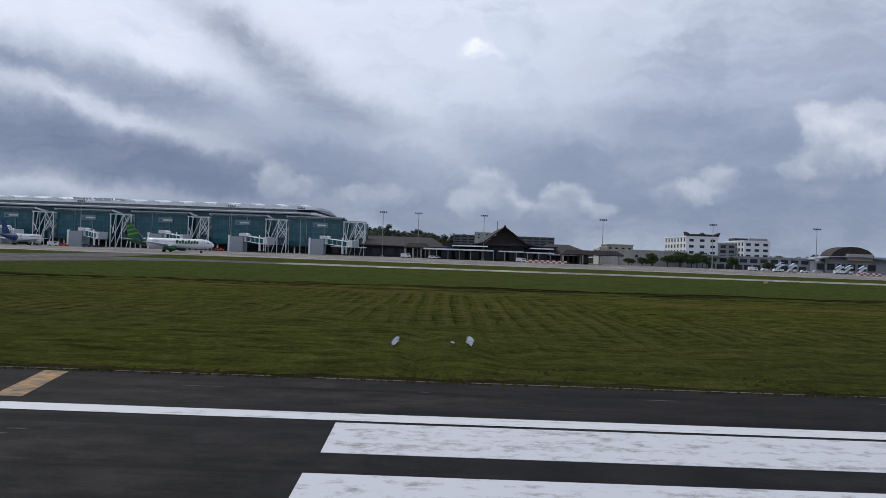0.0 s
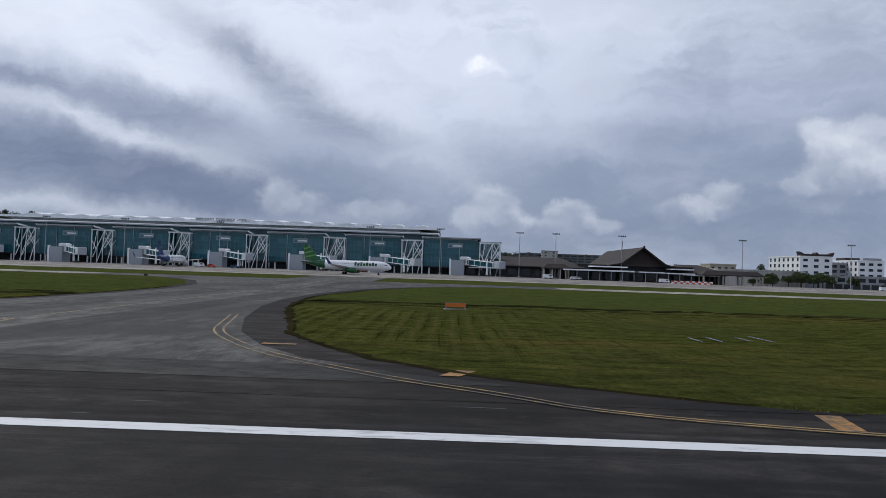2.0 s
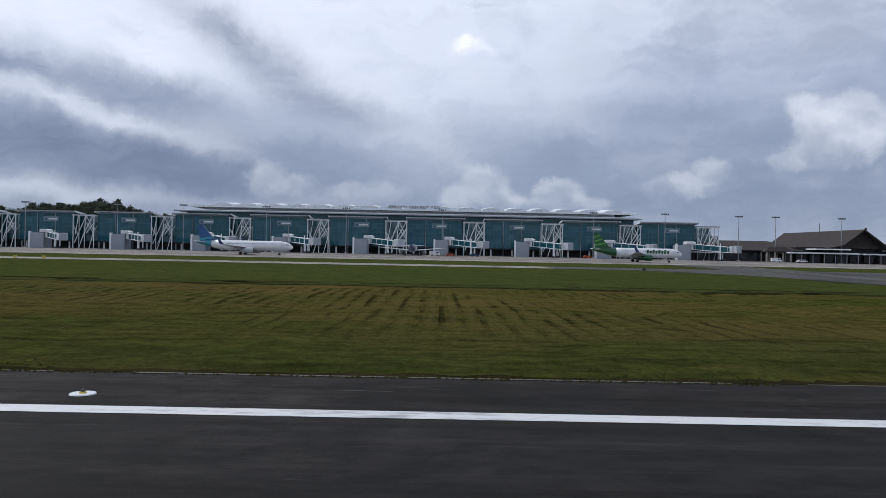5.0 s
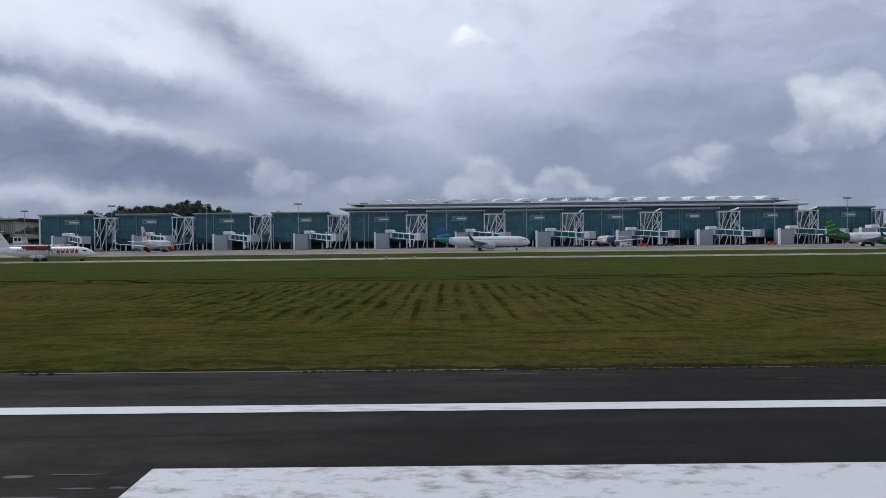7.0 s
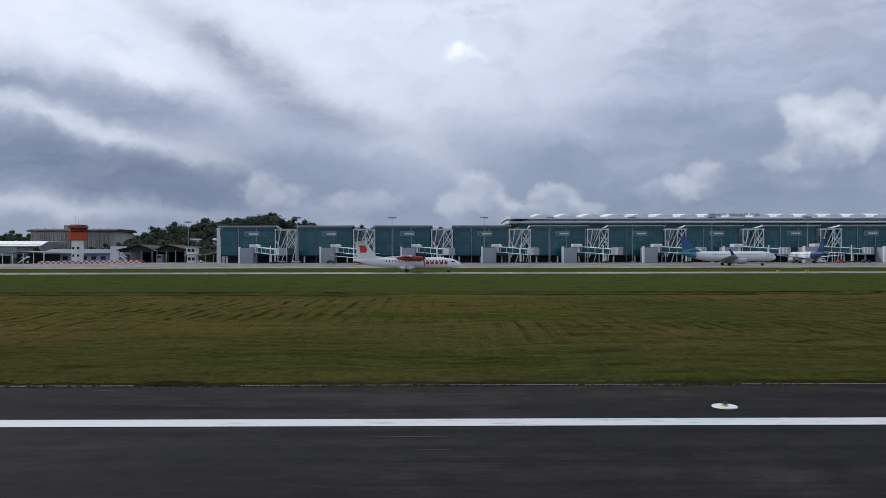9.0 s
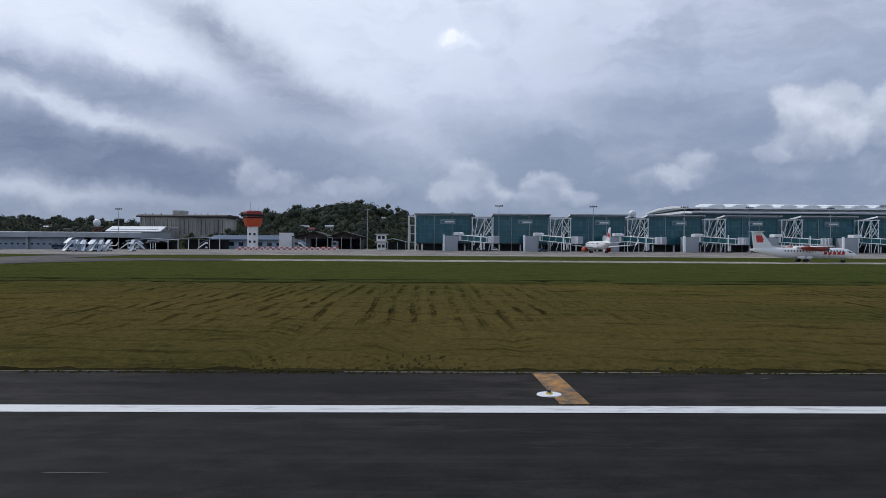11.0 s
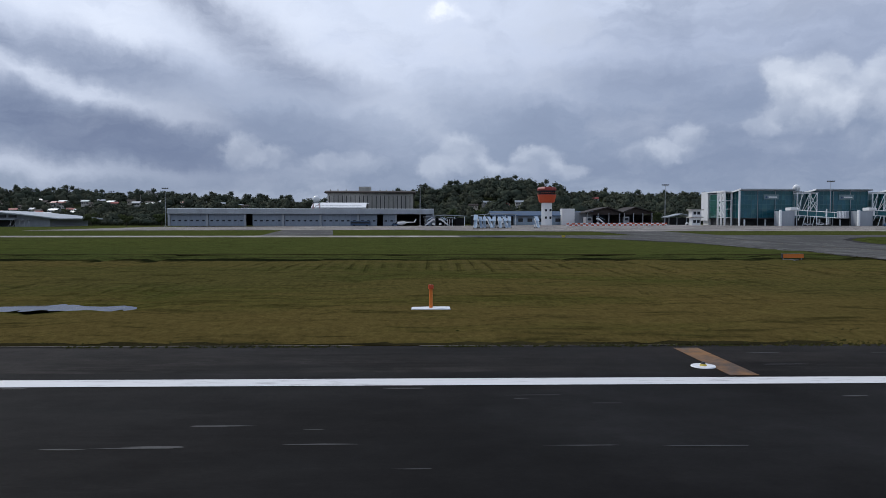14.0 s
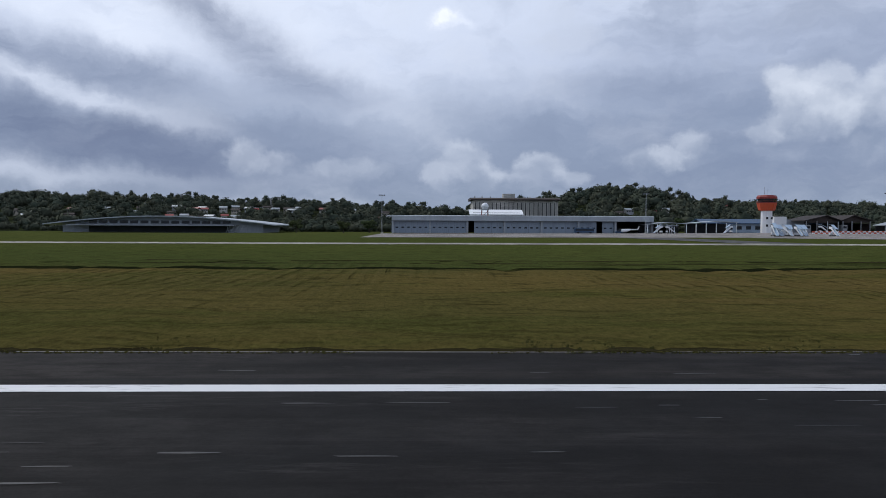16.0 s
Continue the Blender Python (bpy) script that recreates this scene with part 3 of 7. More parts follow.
def level(x, y):
    """The ground's height: the apron lies a little over the runway."""
    return np.interp(y, RISE_Y, RISE_PART) * np.interp(x, RISE_X, RISE_Z)


def hill(x, y):
    """The wooded rise behind the airport."""
    up = np.interp(y, (590, 700, 820, 1100, 2500, 4000), (0, 0.45, 1, 1.05, 0.3, 0))
    crest = np.interp(x, (-2500, -1350, -1280, -1180, -1060, -960, -840, -770, -725, -689, -657, -628, -597, -562, -545, -528, -490, -450, -300, -150, 0, 100, 200, 2500),
                      (20, 25, 31, 29, 25, 24, 18, 17, 20, 27, 30, 33, 40, 33, 28, 25, 27, 24, 22, 20, 15, 7, 3, 3))
    return up * (crest + 6 * (soft_noise(x / 60, y / 60, 1) - 0.5))


EXITS = (-106.0, -617.5)
HALF_Y = (26.5, 28, 30, 33, 37, 42, 50, 62, 80, 100, 120, 145, 165, 180, 190)
HALF_X = (48, 42, 36.5, 30, 25, 21.5, 17.5, 15, 13, 12.5, 13.5, 17.5, 25, 36, 52)


# how much wider one corner of an exit is than the others: its pavement, and the dirt beyond that
WIDER = {(EXITS[0], 1): (3.2, 1.5), (EXITS[1], -1): (5.5, 3.0)}


def half(c, side, y, dirt=False):
    """Half the width of an exit taxiway on one side, at y; with the dirty edge if asked for."""
    more, soil = WIDER.get((c, side), (0.0, 0.0))
    return np.interp(y, HALF_Y, HALF_X) + (more + (soil if dirt else 0.0)) * np.interp(y, (26.5, 30, 36, 60, 85, 110), (0, 0.6, 1, 1, 0.4, 0))


def paved(x, y):
    """Metres from here to the edge of an exit taxiway; negative on it."""
    d = np.full(np.broadcast(x, y).shape, 1e3)
    for c in EXITS:
        d = np.minimum(d, np.where(x > c, x - c - half(c, 1, y, True), c - x - half(c, -1, y, True)))
    return d


def stretch(*bits):
    return np.unique(np.concatenate([np.arange(a, b, s) for a, b, s in bits]).round(3))


xs = stretch((-6000, -1500, 500), (-1500, -880, 20), (-880, 110, 0.95), (110, 600, 20), (600, 6001, 600))
ys = stretch((-6000, -100, 700), (-100, 26, 21), (26, 70, 0.85), (70, 86, 1.6), (86, 98, 0.6), (98, 192, 2.6), (192, 600, 12), (600, 1120, 20), (1120, 6001, 380))
gx, gy = np.meshgrid(xs, ys)
bumps = (soft_noise(gx / 1.3, gy / 1.1, 2) - 0.45) * 0.13 + (soft_noise(gx / 5, gy / 4, 3) - 0.5) * 0.22
ruts = np.clip(soft_noise(gx / 1.9 + gy * 0.01, gy / 30, 4) - 0.62, 0, 1) * np.clip((soft_noise(gx / 30, gy / 22, 6) - 0.45) * 5, 0, 1)
relief = bumps + 0.10 - ruts * 0.9 - 0.75 * np.exp(-((gy - 92) / 1.5) ** 2) - 0.20 * np.exp(-((gx + 711) / 7.5) ** 4 - ((gy - 38.9) / 1.4) ** 2)
on_grass = ((gy > 26.9) & (gy < 189) & (paved(gx, gy) > 0.6)).astype(float)
fade = np.clip((gy - 27) / 2.0, 0, 1) * np.clip((188 - gy) / 6, 0, 1) * np.clip((paved(gx, gy) - 0.6) / 2, 0, 1)
gz = level(gx, gy) + hill(gx, gy) + on_grass * fade * relief - 0.06 * (1 - on_grass * fade)
n, w = len(xs), len(ys)
quads = [(j * n + i, j * n + i + 1, (j + 1) * n + i + 1, (j + 1) * n + i) for j in range(w - 1) for i in range(n - 1)]
tagged(raw("ground", np.stack([gx.ravel(), gy.ravel(), gz.ravel()], 1), quads, GRASS, True), "flat mown airfield grass with ruts, rising to low hills", "ground", kind="structure")


def sheet(name, mat, label, category, rows, lift, left, right):
    """A paved sheet between two edges, given as functions of y, over the rows."""
    verts, faces = [], []
    inner = [v for v in RISE_X if left(rows[0]) < v < right(rows[0])]
    across = lambda a, b: [a, *(min(max(v, a), b) for v in inner), b]
    wide = len(inner) + 2
    for y in rows:
        for x in across(left(y), right(y)):
            verts.append((x, y, float(level(x, y)) + lift))
    for j in range(len(rows) - 1):
        for i in range(wide - 1):
            a = j * wide + i
            faces.append((a, a + 1, a + wide + 1, a + wide))
    return tagged(raw(name, verts, faces, mat), label, category, kind="structure")


far_w, far_e = (lambda y: -2600.0), (lambda y: 2000.0)
sheet("runway", ASPHALT, "dark grooved asphalt runway with rubber streaks", "runway", (-22, 0, 22.2), 0.0, far_w, far_e)
sheet("runway_shoulder", SHOULDER, "dark worn asphalt runway shoulder", "road", (22.2, 27.0), 0.0, far_w, far_e)
sheet("runway_shoulder", SHOULDER, "dark worn asphalt runway shoulder", "road", (-27, -22), 0.0, far_w, far_e)
for c in EXITS:
    sheet("exit_taxiway_edge", SHOULDER, "dark dirty edge of the exit taxiway", "road", HALF_Y[:-1] + (188, 191), 0.012,
          lambda y: c - half(c, -1, y, True) - 0.9, lambda y: c + half(c, 1, y, True) + 0.9)
    sheet("exit_taxiway", EXIT, "grey weathered asphalt exit taxiway with flared corners", "road", (34.8,) + HALF_Y[4:-1] + (191,), 0.03,
          lambda y: c - half(c, -1, y) + 1.2 + 0.3 * math.sin(y), lambda y: c + half(c, 1, y) - 1.2 + 0.3 * math.sin(y * 1.3))
    sheet("exit_apron_band", MOUTH, "dark worn asphalt band at the mouth of the exit", "road", (30.2, 31.5, 33, 34.8), 0.026,
          lambda y: c - half(c, -1, y) + 1.0, lambda y: c + half(c, 1, y) - 1.0)
LANES = {EXITS[0]: ((-2.0, 5.2, 46, 189, EXIT_PALE), (5.4, 9.6, 40, 186, EXIT_DARK), (-7.4, -2.3, 52, 188, EXIT_DARK), (9.9, 12.2, 70, 140, EXIT_PALE)),
         EXITS[1]: ((-9.6, 0.6, 35.5, 186, EXIT_PALE), (-16.4, -11.2, 48, 150, EXIT_PALE), (3.4, 8.2, 52, 188, EXIT_PALE), (0.8, 3.2, 44, 186, EXIT_DARK), (-11.0, -9.8, 38, 180, EXIT_DARK))}
for c in EXITS:
    for k, (x0, x1, y0, y1, mat) in enumerate(LANES[c]):
        sheet("pavement_lane", mat, "relaid asphalt lane of a different grey", "road", tuple(np.linspace(y0, y1, 9)), 0.036 + 0.0005 * k,
              lambda y: c + x0 + 0.25 * math.sin(y * 0.9 + k), lambda y: c + x1 + 0.25 * math.sin(y * 0.7 + 2 * k))
sheet("parallel_taxiway", TAXI, "pale weathered concrete parallel taxiway", "road", (187, 195, 203), 0.03, far_w, far_e)
sheet("apron_shoulder", TAXI, "pale concrete strip along the apron's front", "apron", (256, 266, 277), 0.034, lambda y: -560.0, lambda y: 320.0)
sheet("apron", APRON, "pale stained concrete apron in front of the terminal", "apron", (258, 290, 330, 400, 470), 0.03, lambda y: -640.0 - min(50, max(0, y - 258) * 1.6), lambda y: 320.0)
sheet("hangar_apron", APRON, "grey concrete apron in front of the hangar", "apron", (300, 360, 425, 452), 0.03, lambda y: -850.0, lambda y: -641.0)
sheet("hangar_taxi_link", EXIT, "asphalt lane from taxiway to hangar apron", "road", (203, 250, 300), 0.026, lambda y: -735.0 - (y - 213) * 0.12, lambda y: -715.0 - (y - 213) * 0.12)
for c in EXITS:
    sheet("taxiway_junction", EXIT, "grey weathered asphalt where the taxiways meet", "road", (186, 195, 204), 0.034, lambda y: c - 62.0, lambda y: c + 62.0)
    sheet("apron_link", EXIT, "grey asphalt link from taxiway to apron", "road", (203, 220, 250, 259), 0.036, lambda y: c - 12.0, lambda y: c + 12.0)


# ---- painted markings ----
def flat_mark(name, mat, label, outline, lift=0.012):
    bm = bmesh.new()
    prism(bm, outline, "z", lift - 0.009, lift)
    ob = setting(name, bm, mat, label, "road marking")
    return ob


def ribbon(name, mat, label, points, width, lift, category="road marking"):
    """A painted line through the points."""
    pts = [Vector(p) for p in points]
    verts, faces = [], []
    for i, p in enumerate(pts):
        d = (pts[min(i + 1, len(pts) - 1)] - pts[max(i - 1, 0)]).normalized()
        s = Vector((-d.y, d.x)) * width / 2
        for q in (p - s, p + s):
            verts.append((q.x, q.y, float(level(q.x, q.y)) + lift))
    for i in range(len(pts) - 1):
        faces.append((2 * i, 2 * i + 2, 2 * i + 3, 2 * i + 1))
    return tagged(raw(name, verts, faces, mat), label, category, kind="structure")


ribbon("runway_edge_line", WHITE_LINE, "continuous white painted runway edge line", [(-2600, 20.8), (2000, 20.8)], 0.9, 0.014)
for x0, bars in ((-2.9, ((17.1, 20.1), (12.4, 15.5))), (-126.6, ((12.0, 15.1),)), (-296.8, ((12.2, 15.25),))):
    for y0, y1 in bars:
        flat_mark("touchdown_bar", WHITE_WORN, "broad worn white touchdown bar on the runway", [(x0 + 0.1, y0), (x0 + 22.5, y0), (x0 + 22.5, y1), (x0, y1)])
for x, y0, y1, lean in ((-13.5, 22.0, 26.5, 0.9), (-44.4, 21.4, 26.2, 0.0), (-59.6, 23.7, 26.3, -0.5), (-72.5, 32.4, 34.3, -0.8), (-136.3, 30.8, 33.5, 1.3), (-148.1, 23.8, 27.6, 0.9),
                        (-501.3, 21.5, 26.9, 0.1), (-560.7, 21.7, 25.7, 0.0), (-575.6, 23.8, 26.4, -0.8), (-664.6, 23.9, 28.4, 1.1), (-651.2, 32.0, 34.2, 1.5), (-680.4, 21.5, 26.3, 0.1), (-711.2, 21.8, 26.8, 0.6), (-741.7, 22.0, 26.4, 0.5)):
    flat_mark("shoulder_bar", YELLOW_DULL if x < -670 else YELLOW, "worn yellow bar across the shoulder", [(x - lean, y1), (x + 0.9 - lean, y1), (x + 0.9, y0), (x, y0)], 0.050 if y0 > 29 else 0.014)
for x, y0, y1 in ((-163.6, 21.4, 25.7), (-530.0, 21.9, 25.1)):
    flat_mark("shoulder_bar", YELLOW_FADED, "almost worn-off yellow bar across the shoulder", [(x, y1), (x + 0.85, y1), (x + 0.85, y0), (x, y0)], 0.014)
for x0, x1, y0, y1 in ((-83.0, -81.0, 42.7, 43.3), (-128.6, -126.4, 41.8, 42.4), (-644.6, -641.6, 43.2, 43.7)):
    flat_mark("shoulder_bar", YELLOW, "worn yellow bar beside the taxiway edge", [(x0, y1), (x1, y1), (x1, y0), (x0, y0)], 0.050)


def rounded_off(points):
    """The same line with its corners cut, twice over."""
    for _ in range(2):
        cut = [points[0]]
        for a, b in zip(points, points[1:]):
            a, b = Vector(a), Vector(b)
            cut += [tuple(a * 0.75 + b * 0.25), tuple(a * 0.25 + b * 0.75)]
        points = cut + [points[-1]]
    return points


for c in EXITS:
    ax, centre = (c + 1.8, [(-104.2, 56), (-104.7, 87), (-105.2, 130), (-105.8, 202)]) if c > -300 else (c - 3.2, [(-620.8, 49.3), (-620.6, 68), (-618.6, 135), (-617.6, 202)])
    ribbon("taxi_centre_line", YELLOW_LINE, "yellow taxiway centre line", centre, 0.2, 0.044)
    for s in (1, -1):
        ky, kx = (6, 9, 12.5, 15, 18, 21.2, 25.2, 28, 31, 38, 45, 50, 55), (33.0, 28.5, 22.6, 18.4, 15.4, 13.0, 10.3, 8.7, 6.8, 3.7, 1.7, 0.6, 0)
        bend = [(ax + s * np.interp(y_, ky, kx), y_) for y_ in ky[::-1]]
        if c < -300:
            ky = ky[:-2] + (49,)
            kx = (35.0, 30.5, 24.0, 19.9, 16.2, 13.3, 10.7, 8.6, 6.7, 3.9, 1.4, 0)
            bend = [(ax + s * np.interp(y_, ky, kx), y_) for y_ in ky[::-1]]
        bend = [tuple((Vector(a) * 2 + Vector(bend[max(i - 1, 0)]) + Vector(bend[min(i + 1, len(bend) - 1)])) / 4) for i, a in enumerate(bend)]
        ribbon("lead_in_line", LEAD_LINE, "curved yellow lead-in line", rounded_off(bend), 0.14, 0.046)
        for off in (0.0, 0.55):
            edge = [(c + s * 57, 21.75 - off * 0.5), (c + s * 48, 23.1 - off * 0.6), (c + s * 39.5, 25.2 - off * 0.7)]
            edge += [(c + s * (half(c, s, y) - 2.4 - off - max(0, 34 - y) * 0.6), y - off * 0.6) for y in (28.5, 31, 34, 38, 43, 50, 58, 66)]
            ribbon("taxi_edge_line", YELLOW_LINE, "double yellow taxiway edge line", rounded_off(edge), 0.16, 0.048)

# pale scrapes and scraps of old paint on the runway, mostly along two paving joints
SCRAPE = paint_material("scraped_asphalt", (0.034, 0.033, 0.033), (0.014, 0.013, 0.013), 1.5, (0.9, 3.0, 1))
s_r = np.random.default_rng(31)
marks = []
for lo, hi, y_, spread, many in ((-860, -545, 14.7, 0.10, 120), (-860, -660, 18.8, 0.45, 40), (-860, -690, 16.4, 1.2, 26), (-545, -330, 14.7, 0.1, 22), (-860, 100, 24.6, 1.2, 90), (-860, 120, 15.5, 4.0, 60)):
    marks += [(s_r.uniform(lo, hi), s_r.normal(y_, spread), s_r.uniform(0.15, 1.1), s_r.uniform(0.02, 0.07)) for _ in range(many)]
marks += [(s_r.uniform(-316, -297), s_r.normal(13.4, 0.8), s_r.uniform(0.2, 0.9), s_r.uniform(0.03, 0.12)) for _ in range(70)]
marks += [(s_r.uniform(-330, -296), s_r.normal(14.9, 0.05), s_r.uniform(0.5, 2.0), s_r.uniform(0.02, 0.05)) for _ in range(14)]
verts, faces = [], []
for x, y_, lx, ly in marks:
    if 12.0 < y_ < 20.2 or 21.5 < y_ < 26.8:
        k0 = len(verts)
        for i in range(8):
            q_ = 0.6 + 0.6 * s_r.random()
            verts.append((x + lx * q_ * math.cos(i * 0.785), y_ + ly * q_ * math.sin(i * 0.785), 0.009))
        faces.append(tuple(range(k0, k0 + 8)))
tagged(raw("runway_scrapes", verts, faces, SCRAPE), "pale scrapes and paint remnants on the dark runway", "road marking", kind="structure")

# ---- standing water ----


def puddle(x, y, lx, ly, seed, lift):
    r = np.random.default_rng(seed)
    k = 40
    wob_ = 1 + 0.55 * (r.random(k) - 0.5)
    outline = [(x + lx * math.cos(6.2832 * i / k) * wob_[i], y + ly * math.sin(6.2832 * i / k) * wob_[(i * 3) % k]) for i in range(k)]
    bm = bmesh.new()
    f = bm.faces.new([bm.verts.new((*p, float(level(*p)) + lift)) for p in outline])
    bmesh.ops.triangulate(bm, faces=[f])
    return setting("puddle", bm, WATER, "shallow rain puddle reflecting the grey sky", "puddle")


for x, y, lx, ly, lift in ((-2.5, 37.4, 0.16, 1.7, 0.2), (1.3, 38.6, 0.2, 2.0, 0.2), (0.4, 38.2, 0.12, 1.3, 0.2),
                           (-54.2, 54, 0.07, 1.7, 0.2), (-52.6, 54.6, 0.08, 2.2, 0.2), (-50, 56, 0.07, 1.7, 0.2), (-48.4, 56.6, 0.09, 2.6, 0.2), (-121.4, 63, 0.35, 1.5, 0.05),
                           (-342, 46.6, 0.13, 1.5, 0.2), (-340.6, 45.8, 0.14, 1.7, 0.2), (-339, 45.7, 0.14, 1.5, 0.2), (-604.5, 66, 0.3, 1.4, 0.05)):
    puddle(x, y, lx, ly, int(abs(x * 7)) + 1, lift)



def ragged_strip(x0, x1, y, thick, seed, lift, rough=0.45):
    """A long flat patch along the runway with torn edges and narrowing ends."""
    r = np.random.default_rng(seed)
    k = max(8, int((x1 - x0) * 3.2))
    u = np.linspace(0, 1, k)
    body = np.minimum(1, np.minimum(u, 1 - u) * 6) ** 0.6 * thick / 2
    walk_ = np.convolve(r.normal(0, 1, k + 8), np.ones(9) / 3, "valid") * thick * 0.05
    top = y + walk_ + body * (1 + rough * r.uniform(-1, 0.5, k)) + 0.02
    low = y + walk_ * 0.6 - body * (1 + rough * r.uniform(-1, 0.5, k)) - 0.02
    xs = x0 + (x1 - x0) * u + r.uniform(-0.1, 0.1, k)
    bm = bmesh.new()
    rows_ = [[bm.verts.new((float(a), float(b), float(level(float(a), float(b))) + lift)) for a, b in zip(xs, side)] for side in (low, top)]
    for i in range(k - 1):
        bm.faces.new((rows_[0][i], rows_[0][i + 1], rows_[1][i + 1], rows_[1][i]))
    return bm


# the long puddle beyond the second exit, broken by grass
for x0, x1, y, thick, seed in ((-718.6, -717.7, 38.6, 1.3, 1), (-717.4, -703.6, 39.5, 3.1, 2), (-703.4, -700.9, 40.6, 1.2, 5)):
    setting("puddle", ragged_strip(x0, x1, y, thick, seed, -0.03), WATER, "shallow rain puddle reflecting the grey sky", "puddle")

# the broken pale lip where the shoulder meets the grass
lip_r = np.random.default_rng(21)
x = -860.0
while x < 120:
    run = lip_r.uniform(4, 22)
    if min(abs(x + run / 2 - c) for c in EXITS) > 58:
        y_ = 26.92 + lip_r.uniform(-0.04, 0.04)
        ribbon("pavement_lip", EDGE, "pale broken edge of the asphalt shoulder", [(x, y_), (x + run, y_ + lip_r.uniform(-0.06, 0.06))], lip_r.uniform(0.08, 0.2), 0.02, "kerb")
    x += run + lip_r.uniform(0.3, 4)

# the drain: ragged dark soil strips on either lip, painted to deepen its weak shading
# one dark tone for bare soil and for painted shade
SOIL_SHADE = material("dark_soil_and_shade", (0.026, 0.023, 0.011), 1.0, amount=0.5, spec=0.0)
for y0, width, seed in ((95.5, 1.6, 1), (88.6, 0.8, 2)):
    r_ = np.random.default_rng(seed)
    for x0, x1 in ((-860, EXITS[1] - 16), (EXITS[1] + 16, EXITS[0] - 16), (EXITS[0] + 16, 160)):
        verts, faces = [], []
        x = x0
        while x < x1:
            mid_ = y0 + 0.5 * (r_.random() - 0.5)
            wide_ = width * max(0.02, r_.random() * 1.2 - 0.2) / 2
            verts += [(x, mid_ - wide_, 0.16), (x, mid_ + wide_, 0.20)]
            x += r_.uniform(1.5, 5)
        faces = [(2 * i, 2 * i + 2, 2 * i + 3, 2 * i + 1) for i in range(len(verts) // 2 - 1)]
        tagged(raw("drain_ditch", verts, faces, SOIL_SHADE), "dark soil strip deepening the shade of a shallow drain in the grass", "ditch", kind="structure")


# a ragged dark band painted as the grass's shadow where the grass begins
r_ = np.random.default_rng(8)
for x0, x1 in ((-860, EXITS[1] - 56), (EXITS[1] + 52, EXITS[0] - 52), (EXITS[0] + 54, 120)):
    verts, x = [], x0
    while x < x1:
        verts += [(x, 26.96 + 0.10 * r_.random(), 0.018), (x, 27.15 + 0.75 * r_.random() ** 1.5, 0.05)]
        x += r_.uniform(0.25, 1.1)
    tagged(raw("soil_edge", verts, [(2 * i, 2 * i + 2, 2 * i + 3, 2 * i + 1) for i in range(len(verts) // 2 - 1)], SOIL_SHADE), "dark strip painted as the grass's shadow along the shoulder's edge", "ground", kind="structure")

for c in EXITS:
    for side in (1, -1):
        verts, y_ = [], 27.6
        while y_ < 178:
            x = c + side * (half(c, side, y_, True) + 0.9)
            near_, far_ = 0.5 * r_.random() + 0.1, 0.1 + 0.6 * r_.random() ** 2
            verts += [(x - side * near_, y_, 0.016 + 0.02 * (y_ > 30.2)), (x + side * far_, y_, 0.07)]
            y_ += r_.uniform(0.3, 0.9) * (1 + max(0, y_ - 40) / 30)
        ring = [(2 * i, 2 * i + 2, 2 * i + 3, 2 * i + 1) for i in range(len(verts) // 2 - 1)]
        tagged(raw("soil_edge", verts, ring, SOIL_SHADE), "bare dark soil round the exit's corner", "ground", kind="structure")

# ---- terminal: gate lounges, bridges, main hall ----
GATE_X, GATE_STEP, GATE_Y = -483.0, 42.49, 404.0
GZ = float(level(-300, 404))


def glass_face(parent, x0, x1, y, z0, z1, cols, rows, name="pane"):
    """A wall of single panes with mullions between them."""
    pw, ph = (x1 - x0) / cols, (z1 - z0) / rows
    pane = link(name, made(box, 0.05, pw - 0.05, -0.03, 0.03, 0.05, ph - 0.05), GLASS)
    tones = {}
    for mat in (DEEPG, PALEG):
        tones[mat] = pane.data.copy()
        tones[mat].materials[0] = mat
    r_ = np.random.default_rng(cols * rows + int(abs(x0)))
    for i in range(cols):
        for j in range(rows):
            ob = pane if i == j == 0 else new(name, pane.data)
            ob.parent = parent
            # deeper panes in the top row paint the eave's shade, furniture darkens the third row, the floor slab pales
            # the second
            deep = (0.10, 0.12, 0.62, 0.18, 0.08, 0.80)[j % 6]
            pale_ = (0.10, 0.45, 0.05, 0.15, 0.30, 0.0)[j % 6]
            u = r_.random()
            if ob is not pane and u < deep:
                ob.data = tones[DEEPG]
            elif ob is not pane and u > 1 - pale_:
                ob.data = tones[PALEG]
            ob.matrix_basis = place(x0 + i * pw, y + 0.02 * ((i * 7 + j * 3) % 3 - 1), z0 + j * ph)
    bm = bmesh.new()
    for i in range(cols + 1):
        box(bm, x0 + i * pw - 0.05, x0 + i * pw + 0.05, y - 0.10, y + 0.12, z0, z1)
    for j in range(rows + 1):
        box(bm, x0, x1, y - 0.08, y + 0.10, z0 + j * ph - 0.05, z0 + j * ph + 0.05)
    part("mullions", bm, MULL, parent)


